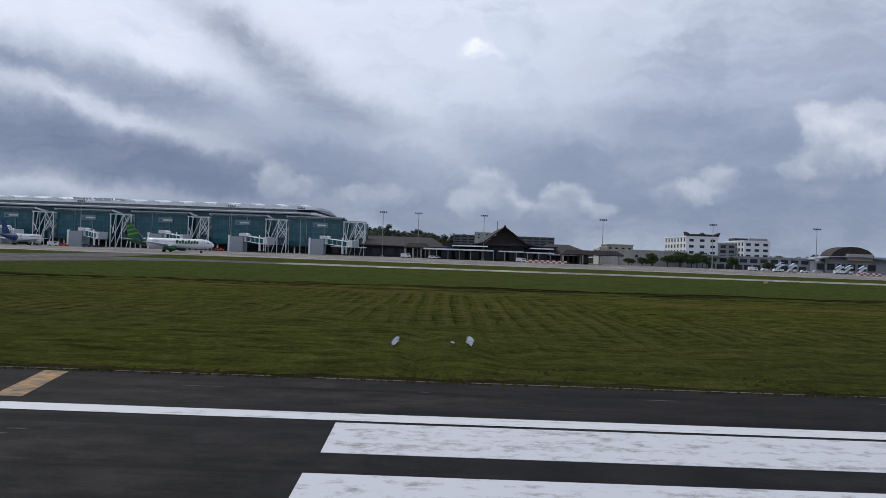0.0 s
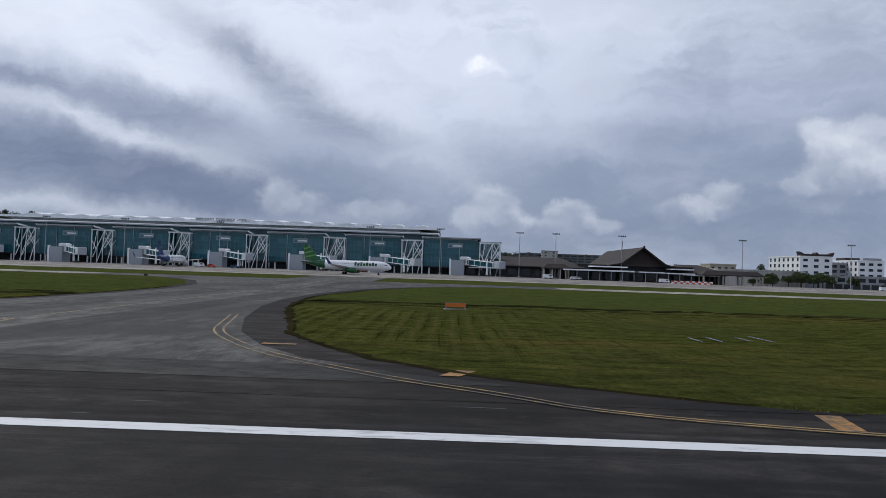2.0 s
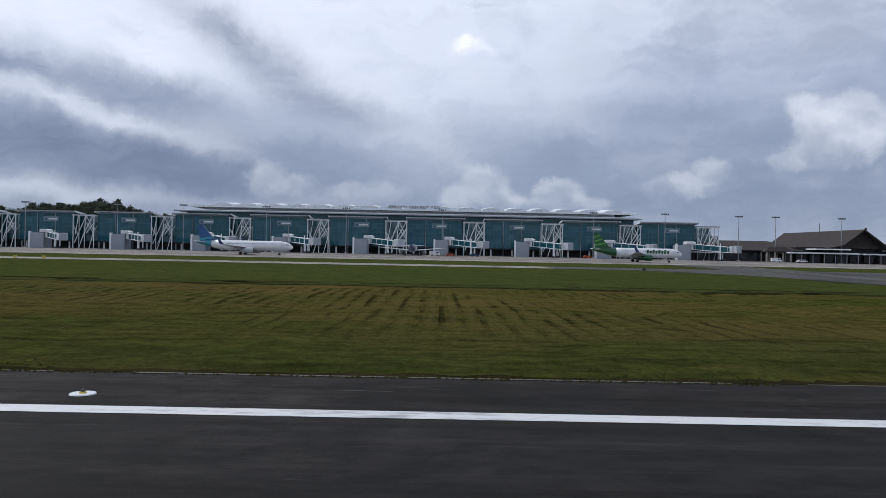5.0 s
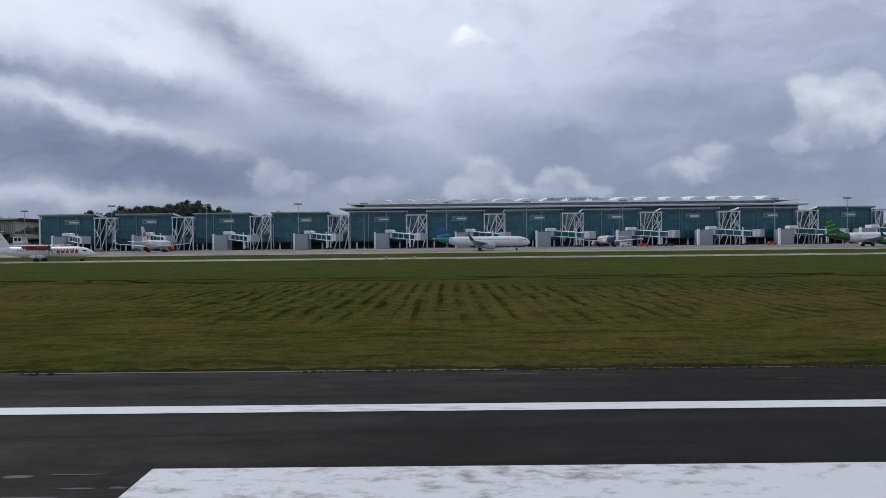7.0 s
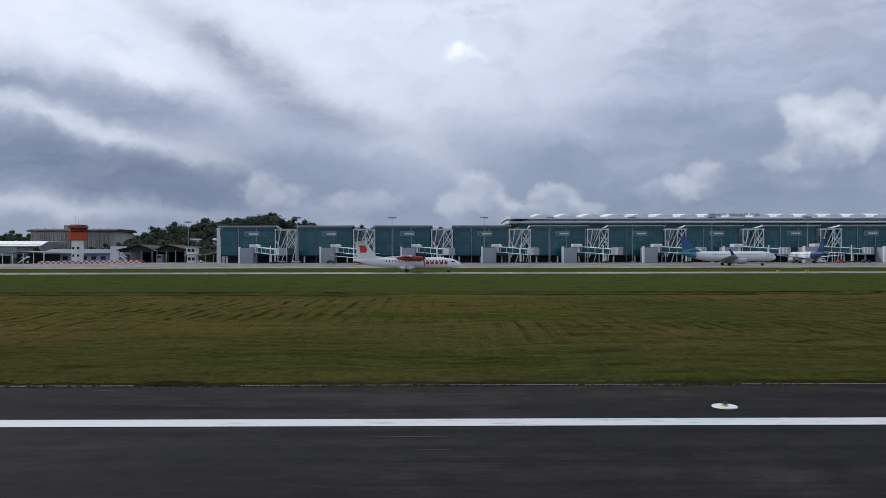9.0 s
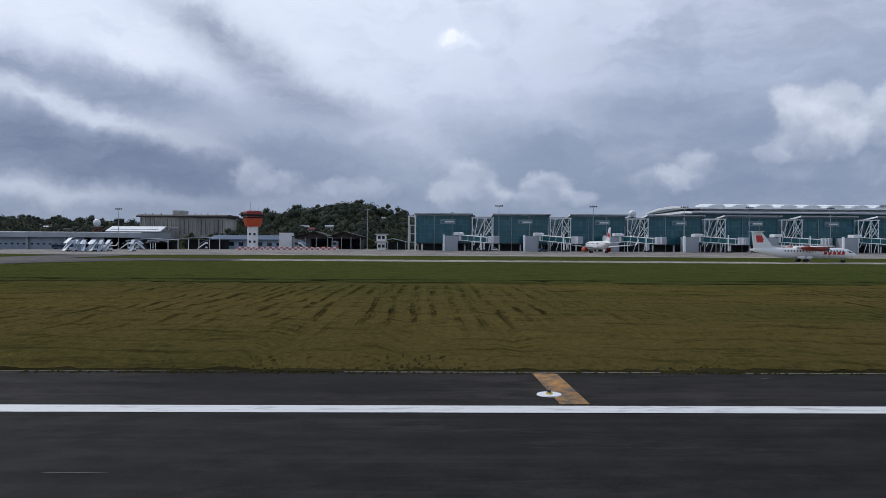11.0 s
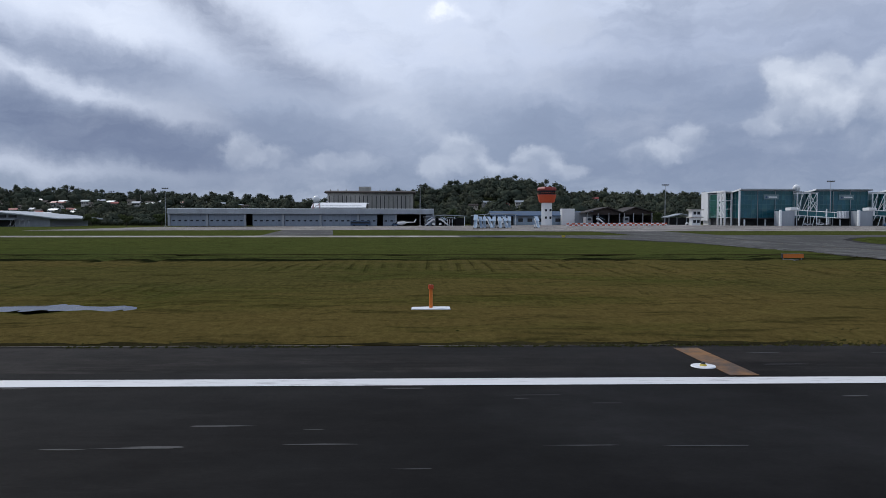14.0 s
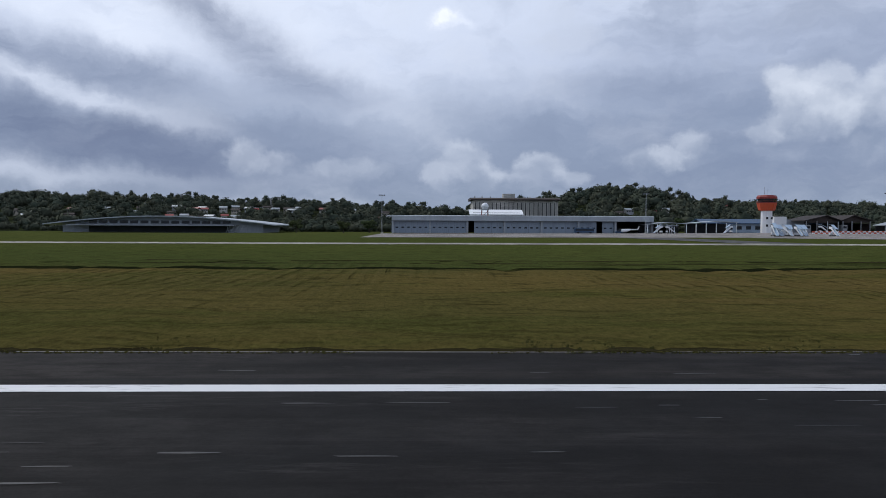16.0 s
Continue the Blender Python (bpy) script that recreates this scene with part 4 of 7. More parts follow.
def gate_lounge():
    """One glazed lounge, its right front corner at the origin."""
    t = thing("gate_lounge", "teal glass gate lounge on columns with thin sloping roof", "gate lounge", group="gate lounges")
    w_, z0, z1 = 29.4, 4.4, 19.2
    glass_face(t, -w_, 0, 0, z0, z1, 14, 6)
    bm = bmesh.new()
    prism(bm, [(0.5, z0), (0.5, 19.8), (13, 18.2), (44, 18.2), (44, z0)], "x", -w_ + 0.2, -0.2)
    part("body", bm, DEEPG, t, "dark teal side glazing")
    for x in (-w_, 0.0):
        bm = bmesh.new()
        for i in range(9):
            box(bm, x - 0.12, x + 0.12, 0.6 + i * 5, 0.8 + i * 5, z0, z1 - 1.1)
        for j in range(4):
            box(bm, x - 0.1, x + 0.1, 0.5, 44, z0 + j * 3.7 - 0.07, z0 + j * 3.7 + 0.07)
        part("side_mullions", bm, MULL, t)
    bm = bmesh.new()
    prism(bm, [(-2.2, 19.85), (-2.2, 20.35), (13, 18.85), (44, 18.85), (44, 18.25), (13, 18.25)], "x", -w_ - 1.0, 1.4)
    part("roof", bm, ROOFM, t, "thin grey metal roof with overhang")
    # grey front edge and white side edges put the fall of sunlight into colour
    part("fascia", made(box, -w_ - 1.05, 1.45, -2.35, -2.15, 19.80, 20.40), ROOFM, t)
    for x in (-w_ - 1.15, 1.4):
        part("side_fascia", made(prism, [(-2.4, 19.65), (-2.4, 20.5), (13, 19.0), (13, 18.2)], "x", x, x + 0.16), ROOFW, t, "roof edge coloured white as if sunlit")
    for x in (-w_ + 9.6, -w_ + 19.4):
        part("glazing_post", made(rod, (x, -0.35, 0), (x, -0.35, 19.3), 0.16, sides=8), GALV, t)
    part("parapet", made(box, -w_ + 0.1, -0.1, -0.2, 0.3, 19.2, 19.9), CLAD, t)
    # floor edge and lower wall are coloured near-black as the shade beneath
    part("floor_edge", made(box, -w_, 0, -0.25, 44, z0 - 0.7, z0 - 0.02), SHADE_BLACK, t)
    part("undercroft", made(box, -w_ + 1, -1, 5, 44, 0, z0 - 0.72), SHADE_BLACK, t, "lower wall coloured near-black as the shade under the lounge")
    for x in (-w_ + 3, -w_ / 2, -3):
        part("column", made(rod, (x, 1.2, 0), (x, 1.2, z0 - 0.7), 0.45, sides=12), STEEL, t)
    # gate board: a white panel with a dark mark and a grey bar
    board = part("gate_board", made(box, -16.5, -8.2, -0.55, -0.18, 14.6, 17.3, 0.05), BOARD, t, "grey-teal gate board")
    part("board_mark", made(prism, [(-15.8, 15.2), (-14.2, 15.2), (-15.0, 16.4)], "y", -0.62, -0.54), NAVY, board)
    part("board_bar", made(box, -13.8, -9, -0.60, -0.54, 15.5, 16.2), WHITE, board, "plain pale bar of lettering")
    # stair and lift tower with the boarding bridge
    part("stair_tower", made(box, -14.4, -7.4, -17.0, -8.5, 0, 8.0, 0.1), CLAD, t, "grey clad stair tower")
    part("tower_edge", made(box, -15.3, -14.4, -17.2, -15.8, 0, 8.6), STEEL, t)
    part("tower_cap", made(box, -9.6, -6.2, -17.2, -11, 8.2, 9.9, 0.3), WHITE, t, "white bridge head")
    part("rotunda", made(rod, (-6.0, -14.5, 5.4), (-6.0, -14.5, 9.3), 1.9, sides=18), STEEL, t)
    part("rotunda_roof", made(rod, (-6.0, -14.5, 9.3), (-6.0, -14.5, 9.9), 2.2, 0.8, 18), ROOFW, t)
    part("link_bridge", made(box, -10, -6.5, -9, 0.3, 5.4, 8.6), GLASS, t)
    # the bridge swings out over the apron from the rotunda
    swing = Matrix.Translation((-6.0, -14.5, 0)) @ Matrix.Rotation(radians(-47.5), 4, "Z")

    def arm(name, bm, mat, parent=t, label=""):
        bm.transform(swing)
        return part(name, bm, mat, parent, label)

    for z, h in ((4.75, 0.36), (7.5, 0.34)):
        for y in (-1.4, 1.4):
            arm("bridge_rail", made(rod, (1.5, y, z + 0.9), (21.6, y, z - 0.5), h / 2, sides=6), STEEL)
    bm = bmesh.new()
    loft(bm, [[(1.5, y, z) for y, z in ((-1.25, 5.6), (1.25, 5.6), (1.25, 8.3), (-1.25, 8.3))], [(21.6, y, z) for y, z in ((-1.25, 4.2), (1.25, 4.2), (1.25, 6.9), (-1.25, 6.9))]])
    arm("boarding_bridge", bm, DEEPG, t, "dark glazed sloping boarding bridge")
    for i in range(5):
        u, z = 2.4 + i * 4.4, 5.7 - i * 0.306
        arm("bridge_rib", made(box, u, u + 0.14, -1.42, -1.25, z - 0.2, z + 2.5), STEEL)
    cab = arm("bridge_cab", made(box, 21.4, 26.0, -2.1, 2.1, 4.0, 7.7, 0.3), CLAD, t, "ribbed pale bridge cab")
    for i in range(6):
        arm("cab_rib", made(box, 21.9 + i * 0.68, 22.2 + i * 0.68, -2.2, 2.2, 4.2, 7.78), STEEL, cab)
    for y in (-1.0, 1.0):
        arm("bridge_leg", made(rod, (16.4, y, 0.6), (16.4, y, 5.2), 0.3), STEEL)
    arm("bridge_bogie", made(box, 14.8, 18.0, -1.2, 1.2, 0.3, 0.9, 0.08), DARKM)
    for u in (15.2, 17.6):
        for y in (-0.9, 0.9):
            arm("bogie_wheel", made(rod, (u, y - 0.2, 0.5), (u, y + 0.2, 0.5), 0.5, sides=14), RUBBER)
    arm("bridge_mast", made(box, 16.2, 16.7, -1.75, -1.4, 0.8, 9.0), STEEL)
    return t


def steel_frame():
    """The braced white steel bay between two lounges; its left front foot at the origin."""
    t = thing("braced_steel_bay", "tall white tubular steel bay with crossed braces", "steel frame", group="braced steel bays")
    z1 = 18.0
    for x in (0.8, 12.0):
        for y in (-3.0, 3.5):
            part("post", made(rod, (x, y, 0), (x, y, z1), 0.27), STEEL, t)
    members = (((3.6, z1), (2.0, 7.5)), ((0.8, 12.4), (3.6, 7.3)), ((7.8, z1), (1.6, 3.0)), ((7.8, z1), (12.0, 9.6)), ((11.8, z1), (6.5, 8.0)), ((6.5, 8.0), (4.0, 0)), ((7.0, 10.2), (7.0, 0)), ((12.0, 9.6), (9.6, 0)), ((8.0, 14.0), (12.0, 8.4)), ((12.0, 14.0), (8.0, 8.4)), ((7.8, z1), (7.0, 10.2)))
    for y, which in ((-3.0, range(11)), (3.5, (2, 9))):
        for k in which:
            (xa, za), (xb, zb) = members[k]
            part("brace", made(rod, (xa, y, za), (xb, y, zb), 0.21 if y < 0 else 0.16), STEEL, t)
        part("top_beam", made(box, 0.3, 12.5, y - 0.2, y + 0.2, z1 - 0.15, z1 + 0.25), STEEL, t)
    part("canopy", made(box, 0.2, 12.6, -3.4, 2.4, z1 + 0.25, z1 + 0.55), ROOFM, t)
    for i in range(8):
        for j in range(4):
            part("back_pane", made(box, 0.2 + i * 1.56, 1.7 + i * 1.56, 10, 10.3, 4.3 + j * 3.42, 7.6 + j * 3.42), BAYG if (i + j * 3) % 5 else PALEG, t)
    bm = bmesh.new()
    for i in range(8):
        box(bm, 0.3 + i * 1.7, 0.45 + i * 1.7, 9.8, 10, 4.2, z1)
    part("back_mullions", bm, MULL, t)
    # near-black colour stands in for shade at the foot of the bay
    part("lower_wall", made(box, 0.1, 12.7, 12, 12.3, 0, 4.2), SHADE_BLACK, t)
    return t


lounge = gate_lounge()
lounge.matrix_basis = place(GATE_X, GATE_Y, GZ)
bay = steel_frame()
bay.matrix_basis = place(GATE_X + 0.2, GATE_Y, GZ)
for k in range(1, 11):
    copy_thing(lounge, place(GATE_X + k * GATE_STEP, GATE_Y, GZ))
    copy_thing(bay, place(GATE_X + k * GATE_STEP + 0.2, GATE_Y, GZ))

# main hall roof behind the lounges
hall = thing("main_hall", "long terminal hall with layered grey metal roof and skylights", "terminal", 0, 0, GZ)
bm = bmesh.new()
prism(bm, [(433, 19.5), (433, 22.4), (436, 23.2), (520, 23.2), (520, 0), (448, 0), (448, 19.5)], "x", -346, -84)
part("hall_body", bm, DEEPG, hall)
bm = bmesh.new()
prism(bm, [(428, 22.6), (428, 23.3), (440, 24.3), (530, 24.6), (530, 22.8)], "x", -352, -80.5)
part("lower_roof", bm, ROOFM, hall, "grey lower roof edge")
for x in (-352.3, -80.45):
    part("lower_edge", made(prism, [(427.6, 22.5), (427.6, 23.5), (440, 24.5), (530, 24.8), (530, 23.2), (440, 23.2)], "x", x, x + 0.25), ROOFW, hall, "white side edge of the lower roof")
for x in (-349.7, -80.95):
    part("upper_edge", made(prism, [(441.4, 26.0), (441.4, 27.1), (470, 28.9), (500, 28.9), (528, 26.9), (528, 26.0), (500, 27.4), (470, 27.4)], "x", x, x + 0.25), ROOFW, hall, "white side edge of the upper roof")
part("clerestory", made(box, -340, -92, 446, 520, 24.2, 26.3), WHITE, hall, "grey clerestory band")
bm = bmesh.new()
prism(bm, [(442, 26.2), (442, 26.8), (470, 28.6), (500, 28.6), (528, 26.6), (528, 26.0)], "x", -349, -81.0)
part("upper_roof", bm, ROOFM, hall, "grey upper roof sheet")
part("roof_edge", made(box, -349.3, -80.7, 441.6, 442.0, 26.0, 27.0), STEEL, hall)
for i in range(17):
    x = -335 + i * 14.8
    bm = bmesh.new()
    loft(bm, [[(x + a, y, 26.6 + (y - 442) * 0.064 + h) for a, h in ((0, 0), (0.3, 1.0), (3.4, 1.9), (7, 2.1), (10.4, 1.4), (10.6, 0))] for y in (448, 470)])
    part("skylight", bm, ROOFW, hall, "white curved skylight hump")
for i in range(34):
    x = -229 + i * 0.94
    if i % 7 != 5:
        part("letter_bar", made(box, x, x + 0.62, 447.0, 447.3, 28.2 + 0.15 * (i % 3 == 1), 29.3), GREYW, hall)
for z in (28.0, 29.0):
    part("letter_rail", made(rod, (-229.4, 447.4, z), (-196.6, 447.4, z), 0.06), GALV, hall)
bm = bmesh.new()
for i in range(60):
    x = -285 + i * 2.9
    rod(bm, (x, 441.5, 27.0), (x, 441.5, 27.9), 0.05, sides=5)
rod(bm, (-285, 441.5, 27.9), (-113, 441.5, 27.9), 0.05, sides=5)
part("roof_rail", bm, GALV, hall)
# west end of the last lounge: white stair frame, green glazing, white corner
portal = thing("end_portal", "white steel stair frame and green glazing closing the west end", "steel frame", GATE_X - 29.4, GATE_Y, GZ)
for x, y in ((-0.75, -0.6), (-4.7, 9.6), (-4.7, 14.6), (-4.7, 19.4), (-0.9, 9.6)):
    part("post", made(box, x - 0.4, x + 0.4, y - 0.4, y + 0.4, 0, 19.4), WHITE, portal)
for y0, y1 in ((9.6, 14.6), (14.6, 19.4)):
    for j in range(3):
        z = 4.6 + j * 4.8
        part("brace", made(rod, (-4.7, y0, z), (-4.7, y1, z + 4.6), 0.22), WHITE, portal)
        part("brace", made(rod, (-4.7, y1, z), (-4.7, y0, z + 4.6), 0.22), WHITE, portal)
        part("landing", made(box, -4.7, -0.4, y0, y1, z - 0.2, z + 0.1), STEEL, portal)
part("wall_panel", made(box, -4.5, -4.2, 10.2, 19.2, 13.8, 19.0), WHITE, portal, "white wall panel")
part("wall_panel", made(box, -4.1, -3.8, 12.5, 17.5, 4.6, 13.6), STEEL, portal)
part("top_beam", made(box, -5.2, -0.3, 9.0, 20, 18.8, 19.4), WHITE, portal)
for i in range(6):
    part("side_pane", made(box, -0.75, -0.45, 21.2 + i * 3.5, 24.5 + i * 3.5, 4.5, 18.4), GREENG, portal)
for j in range(5):
    part("pane_rail", made(box, -0.85, -0.4, 21, 42.2, 4.4 + j * 3.5 - 0.1, 4.4 + j * 3.5 + 0.1), MULL, portal)
part("corner_panel", made(box, -1.6, -0.4, 42.3, 53, 2.6, 19.6, 0.2), WHITE, portal, "white rounded corner panel")
part("rear_block", made(box, -0.3, 14, 44.1, 52.6, 0, 19.4), WHITE, portal)
part("roof_band", made(box, -1.8, 8, 20, 53.4, 19.4, 20.2), ROOFW, portal, "white roof edge band")
# the radar dome far behind the terminal
d = thing("radar_tower", "white radar dome on a grey tower behind the terminal", "radome", -294, 766, float(hill(np.array(-294.0), np.array(766.0))))
GROUND_TO_TOP = 42 - float(hill(np.array(-294.0), np.array(766.0)))
part("tower", made(rod, (0, 0, -2), (0, 0, GROUND_TO_TOP - 7.5), 3.0, 2.4, 16), CONC, d)
part("deck", made(rod, (0, 0, GROUND_TO_TOP - 7.5), (0, 0, GROUND_TO_TOP - 6.9), 4.2, sides=20), GALV, d)
part("dome", made(lambda b: bmesh.ops.create_uvsphere(b, u_segments=24, v_segments=14, radius=3.8, matrix=Matrix.Translation((0, 0, GROUND_TO_TOP - 3.6)))), ROOFW, d, smooth=True)


# ---- apron masts ----
def mast(height):
    t = thing("floodlight_mast", "tall grey apron floodlight mast with lamp ring", "light mast", group="apron masts")
    part("pole", made(rod, (0, 0, 0), (0, 0, height), 0.26, 0.12, 10), GALV, t)
    part("base", made(box, -0.8, 0.8, -0.8, 0.8, 0, 0.6, 0.05), CONC, t)
    part("crossarm", made(box, -1.9, 1.9, -0.12, 0.12, height - 0.9, height - 0.65), GALV, t)
    for i in range(4):
        x = -1.7 + i * 1.13
        part("floodlight", made(box, x - 0.28, x + 0.28, -0.5, 0.2, height - 0.65, height - 0.1, 0.04), DARKM, t)
    return t


first = mast(24.6)
spots = [(-16.4, 397.7), (18.9, 397), (82.2, 393.8), (-35.7, 399.3), (143, 400), (200, 402), (-78.5, 390), (-116, 392), (-196.4, 392), (-247.5, 392), (-290, 392),
         (-334, 392), (-369, 392), (-418, 392), (-468.4, 392), (-542.5, 440), (-690, 441), (-850.5, 470)]
first.matrix_basis = place(*spots[0], float(level(*spots[0])))
for x, y in spots[1:]:
    copy_thing(first, place(x, y, float(level(x, y))))


# ---- aircraft ----
def wing_pair(t, name, root, tip, mat, label=""):
    """Two mirrored lifting surfaces; root and tip are (x front, x back, y, z, thickness)."""
    for s in (1, -1):
        bm = bmesh.new()
        rings = []
        for xf, xb, y, z, d in (root, tip):
            c = xf - xb
            rings.append([(xf, s * y, z), (xf - 0.18 * c, s * y, z + d * 0.6), (xf - 0.5 * c, s * y, z + d * 0.45), (xb, s * y, z), (xb, s * y, z - 0.04), (xf - 0.45 * c, s * y, z - d * 0.35), (xf - 0.1 * c, s * y, z - d * 0.3)])
        loft(bm, rings)
        part(name, bm, mat, t, label)


def wheels(t, x, y, r, zc, count=2):
    part("gear_leg", made(rod, (x, y, r), (x, y, zc), 0.14), GALV, t)
    for k in range(count):
        o = (k - (count - 1) / 2) * 0.75
        part("wheel", made(rod, (x, y + o - 0.2, r), (x, y + o + 0.2, r), r, sides=16), RUBBER, t)


def jet(label, length, tail, rear, stripes, word, belly=BELLY, rearlen=0.30, winglet=None, engine=None):
    """A twin-jet airliner, nose towards +x, tail end at the origin, on its wheels."""
    t = thing("airliner", label, "airliner")
    L, zc, R = length, 3.75, 1.98
    prof = [(0.0, 0.28, 1.15), (0.035, 0.55, 1.02), (0.09, 0.95, 0.8), (0.17, 1.42, 0.45), (0.25, 1.80, 0.15), (0.33, R, 0.0), (0.60, R, 0.0), (0.86, R, 0.0), (0.915, 1.82, -0.10),
            (0.95, 1.50, -0.24), (0.975, 1.12, -0.38), (0.992, 0.62, -0.50), (1.0, 0.14, -0.56)]
    cut = (rearlen, *(float(np.interp(rearlen, [q[0] for q in prof], [q[k] for q in prof])) for k in (1, 2)))
    part("rear_fuselage", made(tube, [(f * L, r, zc + d) for f, r, d in [q for q in prof if q[0] < rearlen] + [cut]]), rear, t, smooth=True)
    part("fuselage", made(tube, [(f * L, r, zc + d) for f, r, d in [cut] + [q for q in prof if q[0] > rearlen]]), WHITE, t, "gloss white fuselage", smooth=True)
    fin = part("fin", made(prism, [(0.045 * L, zc + 1.25), (0.245 * L, zc + 1.75), (0.19 * L, zc + 2.5), (0.075 * L, zc + 8.0), (0.018 * L, zc + 8.0)], "y", -0.17, 0.17), tail, t)
    for i, (mat, z0, z1) in enumerate(stripes):
        lead = lambda z: 0.19 * L - (z - 2.5) * 0.0209 * L - 0.12
        part("fin_stripe", made(prism, [(0.053 * L - z0 * 0.15, zc + z0), (lead(z0 + 1.0), zc + z0 + 1.0), (lead(z1 + 0.9), zc + z1 + 0.9), (0.053 * L - z1 * 0.15, zc + z1)], "y", -0.19, 0.19), mat, fin)
    wing_pair(t, "tailplane", (0.135 * L, 0.04 * L, 0.6, zc + 1.0, 0.3), (0.055 * L, 0.02 * L, 6.3, zc + 1.5, 0.12), WHITE)
    wing_pair(t, "wing", (0.62 * L, 0.42 * L, 1.4, zc - 1.15, 0.75), (0.415 * L, 0.375 * L, 16.6, zc + 0.35, 0.2), BELLY, "light grey wing")
    for s in (1, -1):
        part("winglet", made(loft, [[(0.415 * L, s * 16.6, zc + 0.35), (0.375 * L, s * 16.6, zc + 0.35), (0.375 * L, s * 16.75, zc + 0.35), (0.41 * L, s * 16.75, zc + 0.35)],
                                   [(0.362 * L, s * 17.3, zc + 2.8), (0.345 * L, s * 17.3, zc + 2.8), (0.345 * L, s * 17.38, zc + 2.8), (0.360 * L, s * 17.38, zc + 2.8)]]), winglet or tail, t)
        e = part("engine", made(tube, [(0.50 * L, 0.45, zc - 1.95), (0.53 * L, 0.85, zc - 1.95), (0.57 * L, 1.18, zc - 1.95), (0.615 * L, 1.2, zc - 1.95), (0.632 * L, 1.05, zc - 1.95)], sides=18), engine or BELLY, t, smooth=True)
        e.matrix_basis = place(0, s * 5.75)
        lip = part("intake", made(rod, (0.631 * L, 0, zc - 1.95), (0.634 * L, 0, zc - 1.95), 0.88, sides=18), DARKM, e)
        part("pylon", made(prism, [(0.50 * L, zc - 0.7), (0.59 * L, zc - 0.8), (0.60 * L, zc - 1.0), (0.52 * L, zc - 1.2)], "y", s * 5.75 - 0.15, s * 5.75 + 0.15), BELLY, t)
    bm = bmesh.new()
    for s in (1, -1):
        for i in range(int(0.52 * L / 0.9)):
            x = 0.34 * L + i * 0.9
            box(bm, x, x + 0.2, s * 1.90 - 0.06, s * 1.90 + 0.06, zc + 0.6, zc + 0.86)
    tagged(part("cabin_windows", bm, WINDOW, t), kind="stuff")
    bm = bmesh.new()
    for s in (1, -1):
        prism(bm, [(0.925 * L, zc + 0.55), (0.945 * L, zc + 0.62), (0.962 * L, zc + 0.35), (0.94 * L, zc + 0.30)], "y", s * 1.05, s * 1.62)
    box(bm, 0.955 * L, 0.963 * L, -0.9, 0.9, zc + 0.25, zc + 0.6)
    part("cockpit_windows", bm, WINDOW, t)
    bm = bmesh.new()
    for s in (1, -1):
        for x in (0.36 * L, 0.885 * L):
            box(bm, x, x + 0.04, s * 1.9 - 0.1, s * 1.9 + 0.1, zc - 0.6, zc + 1.2)
            box(bm, x + 0.85, x + 0.89, s * 1.9 - 0.1, s * 1.9 + 0.1, zc - 0.6, zc + 1.2)
    part("door_seams", bm, GALV, t)
    if word:
        bm = bmesh.new()
        for s in (1, -1):
            for i in range(8):
                x = 0.595 * L + i * 1.2
                prism(bm, [(x, zc - 0.1), (x + 0.85, zc - 0.1), (x + 1.0, zc + 1.35 - 0.35 * (i % 2)), (x + 0.2, zc + 1.35 - 0.35 * (i % 2))], "y", s * 1.9 - 0.16, s * 1.9 + 0.12)
        part("name_bars", bm, word, t, "plain bars where the airline name stands")
    wheels(t, 0.86 * L, 0, 0.42, zc - 1.6)
    for s in (1, -1):
        wheels(t, 0.485 * L, s * 3.6, 0.56, zc - 1.1)
    return t


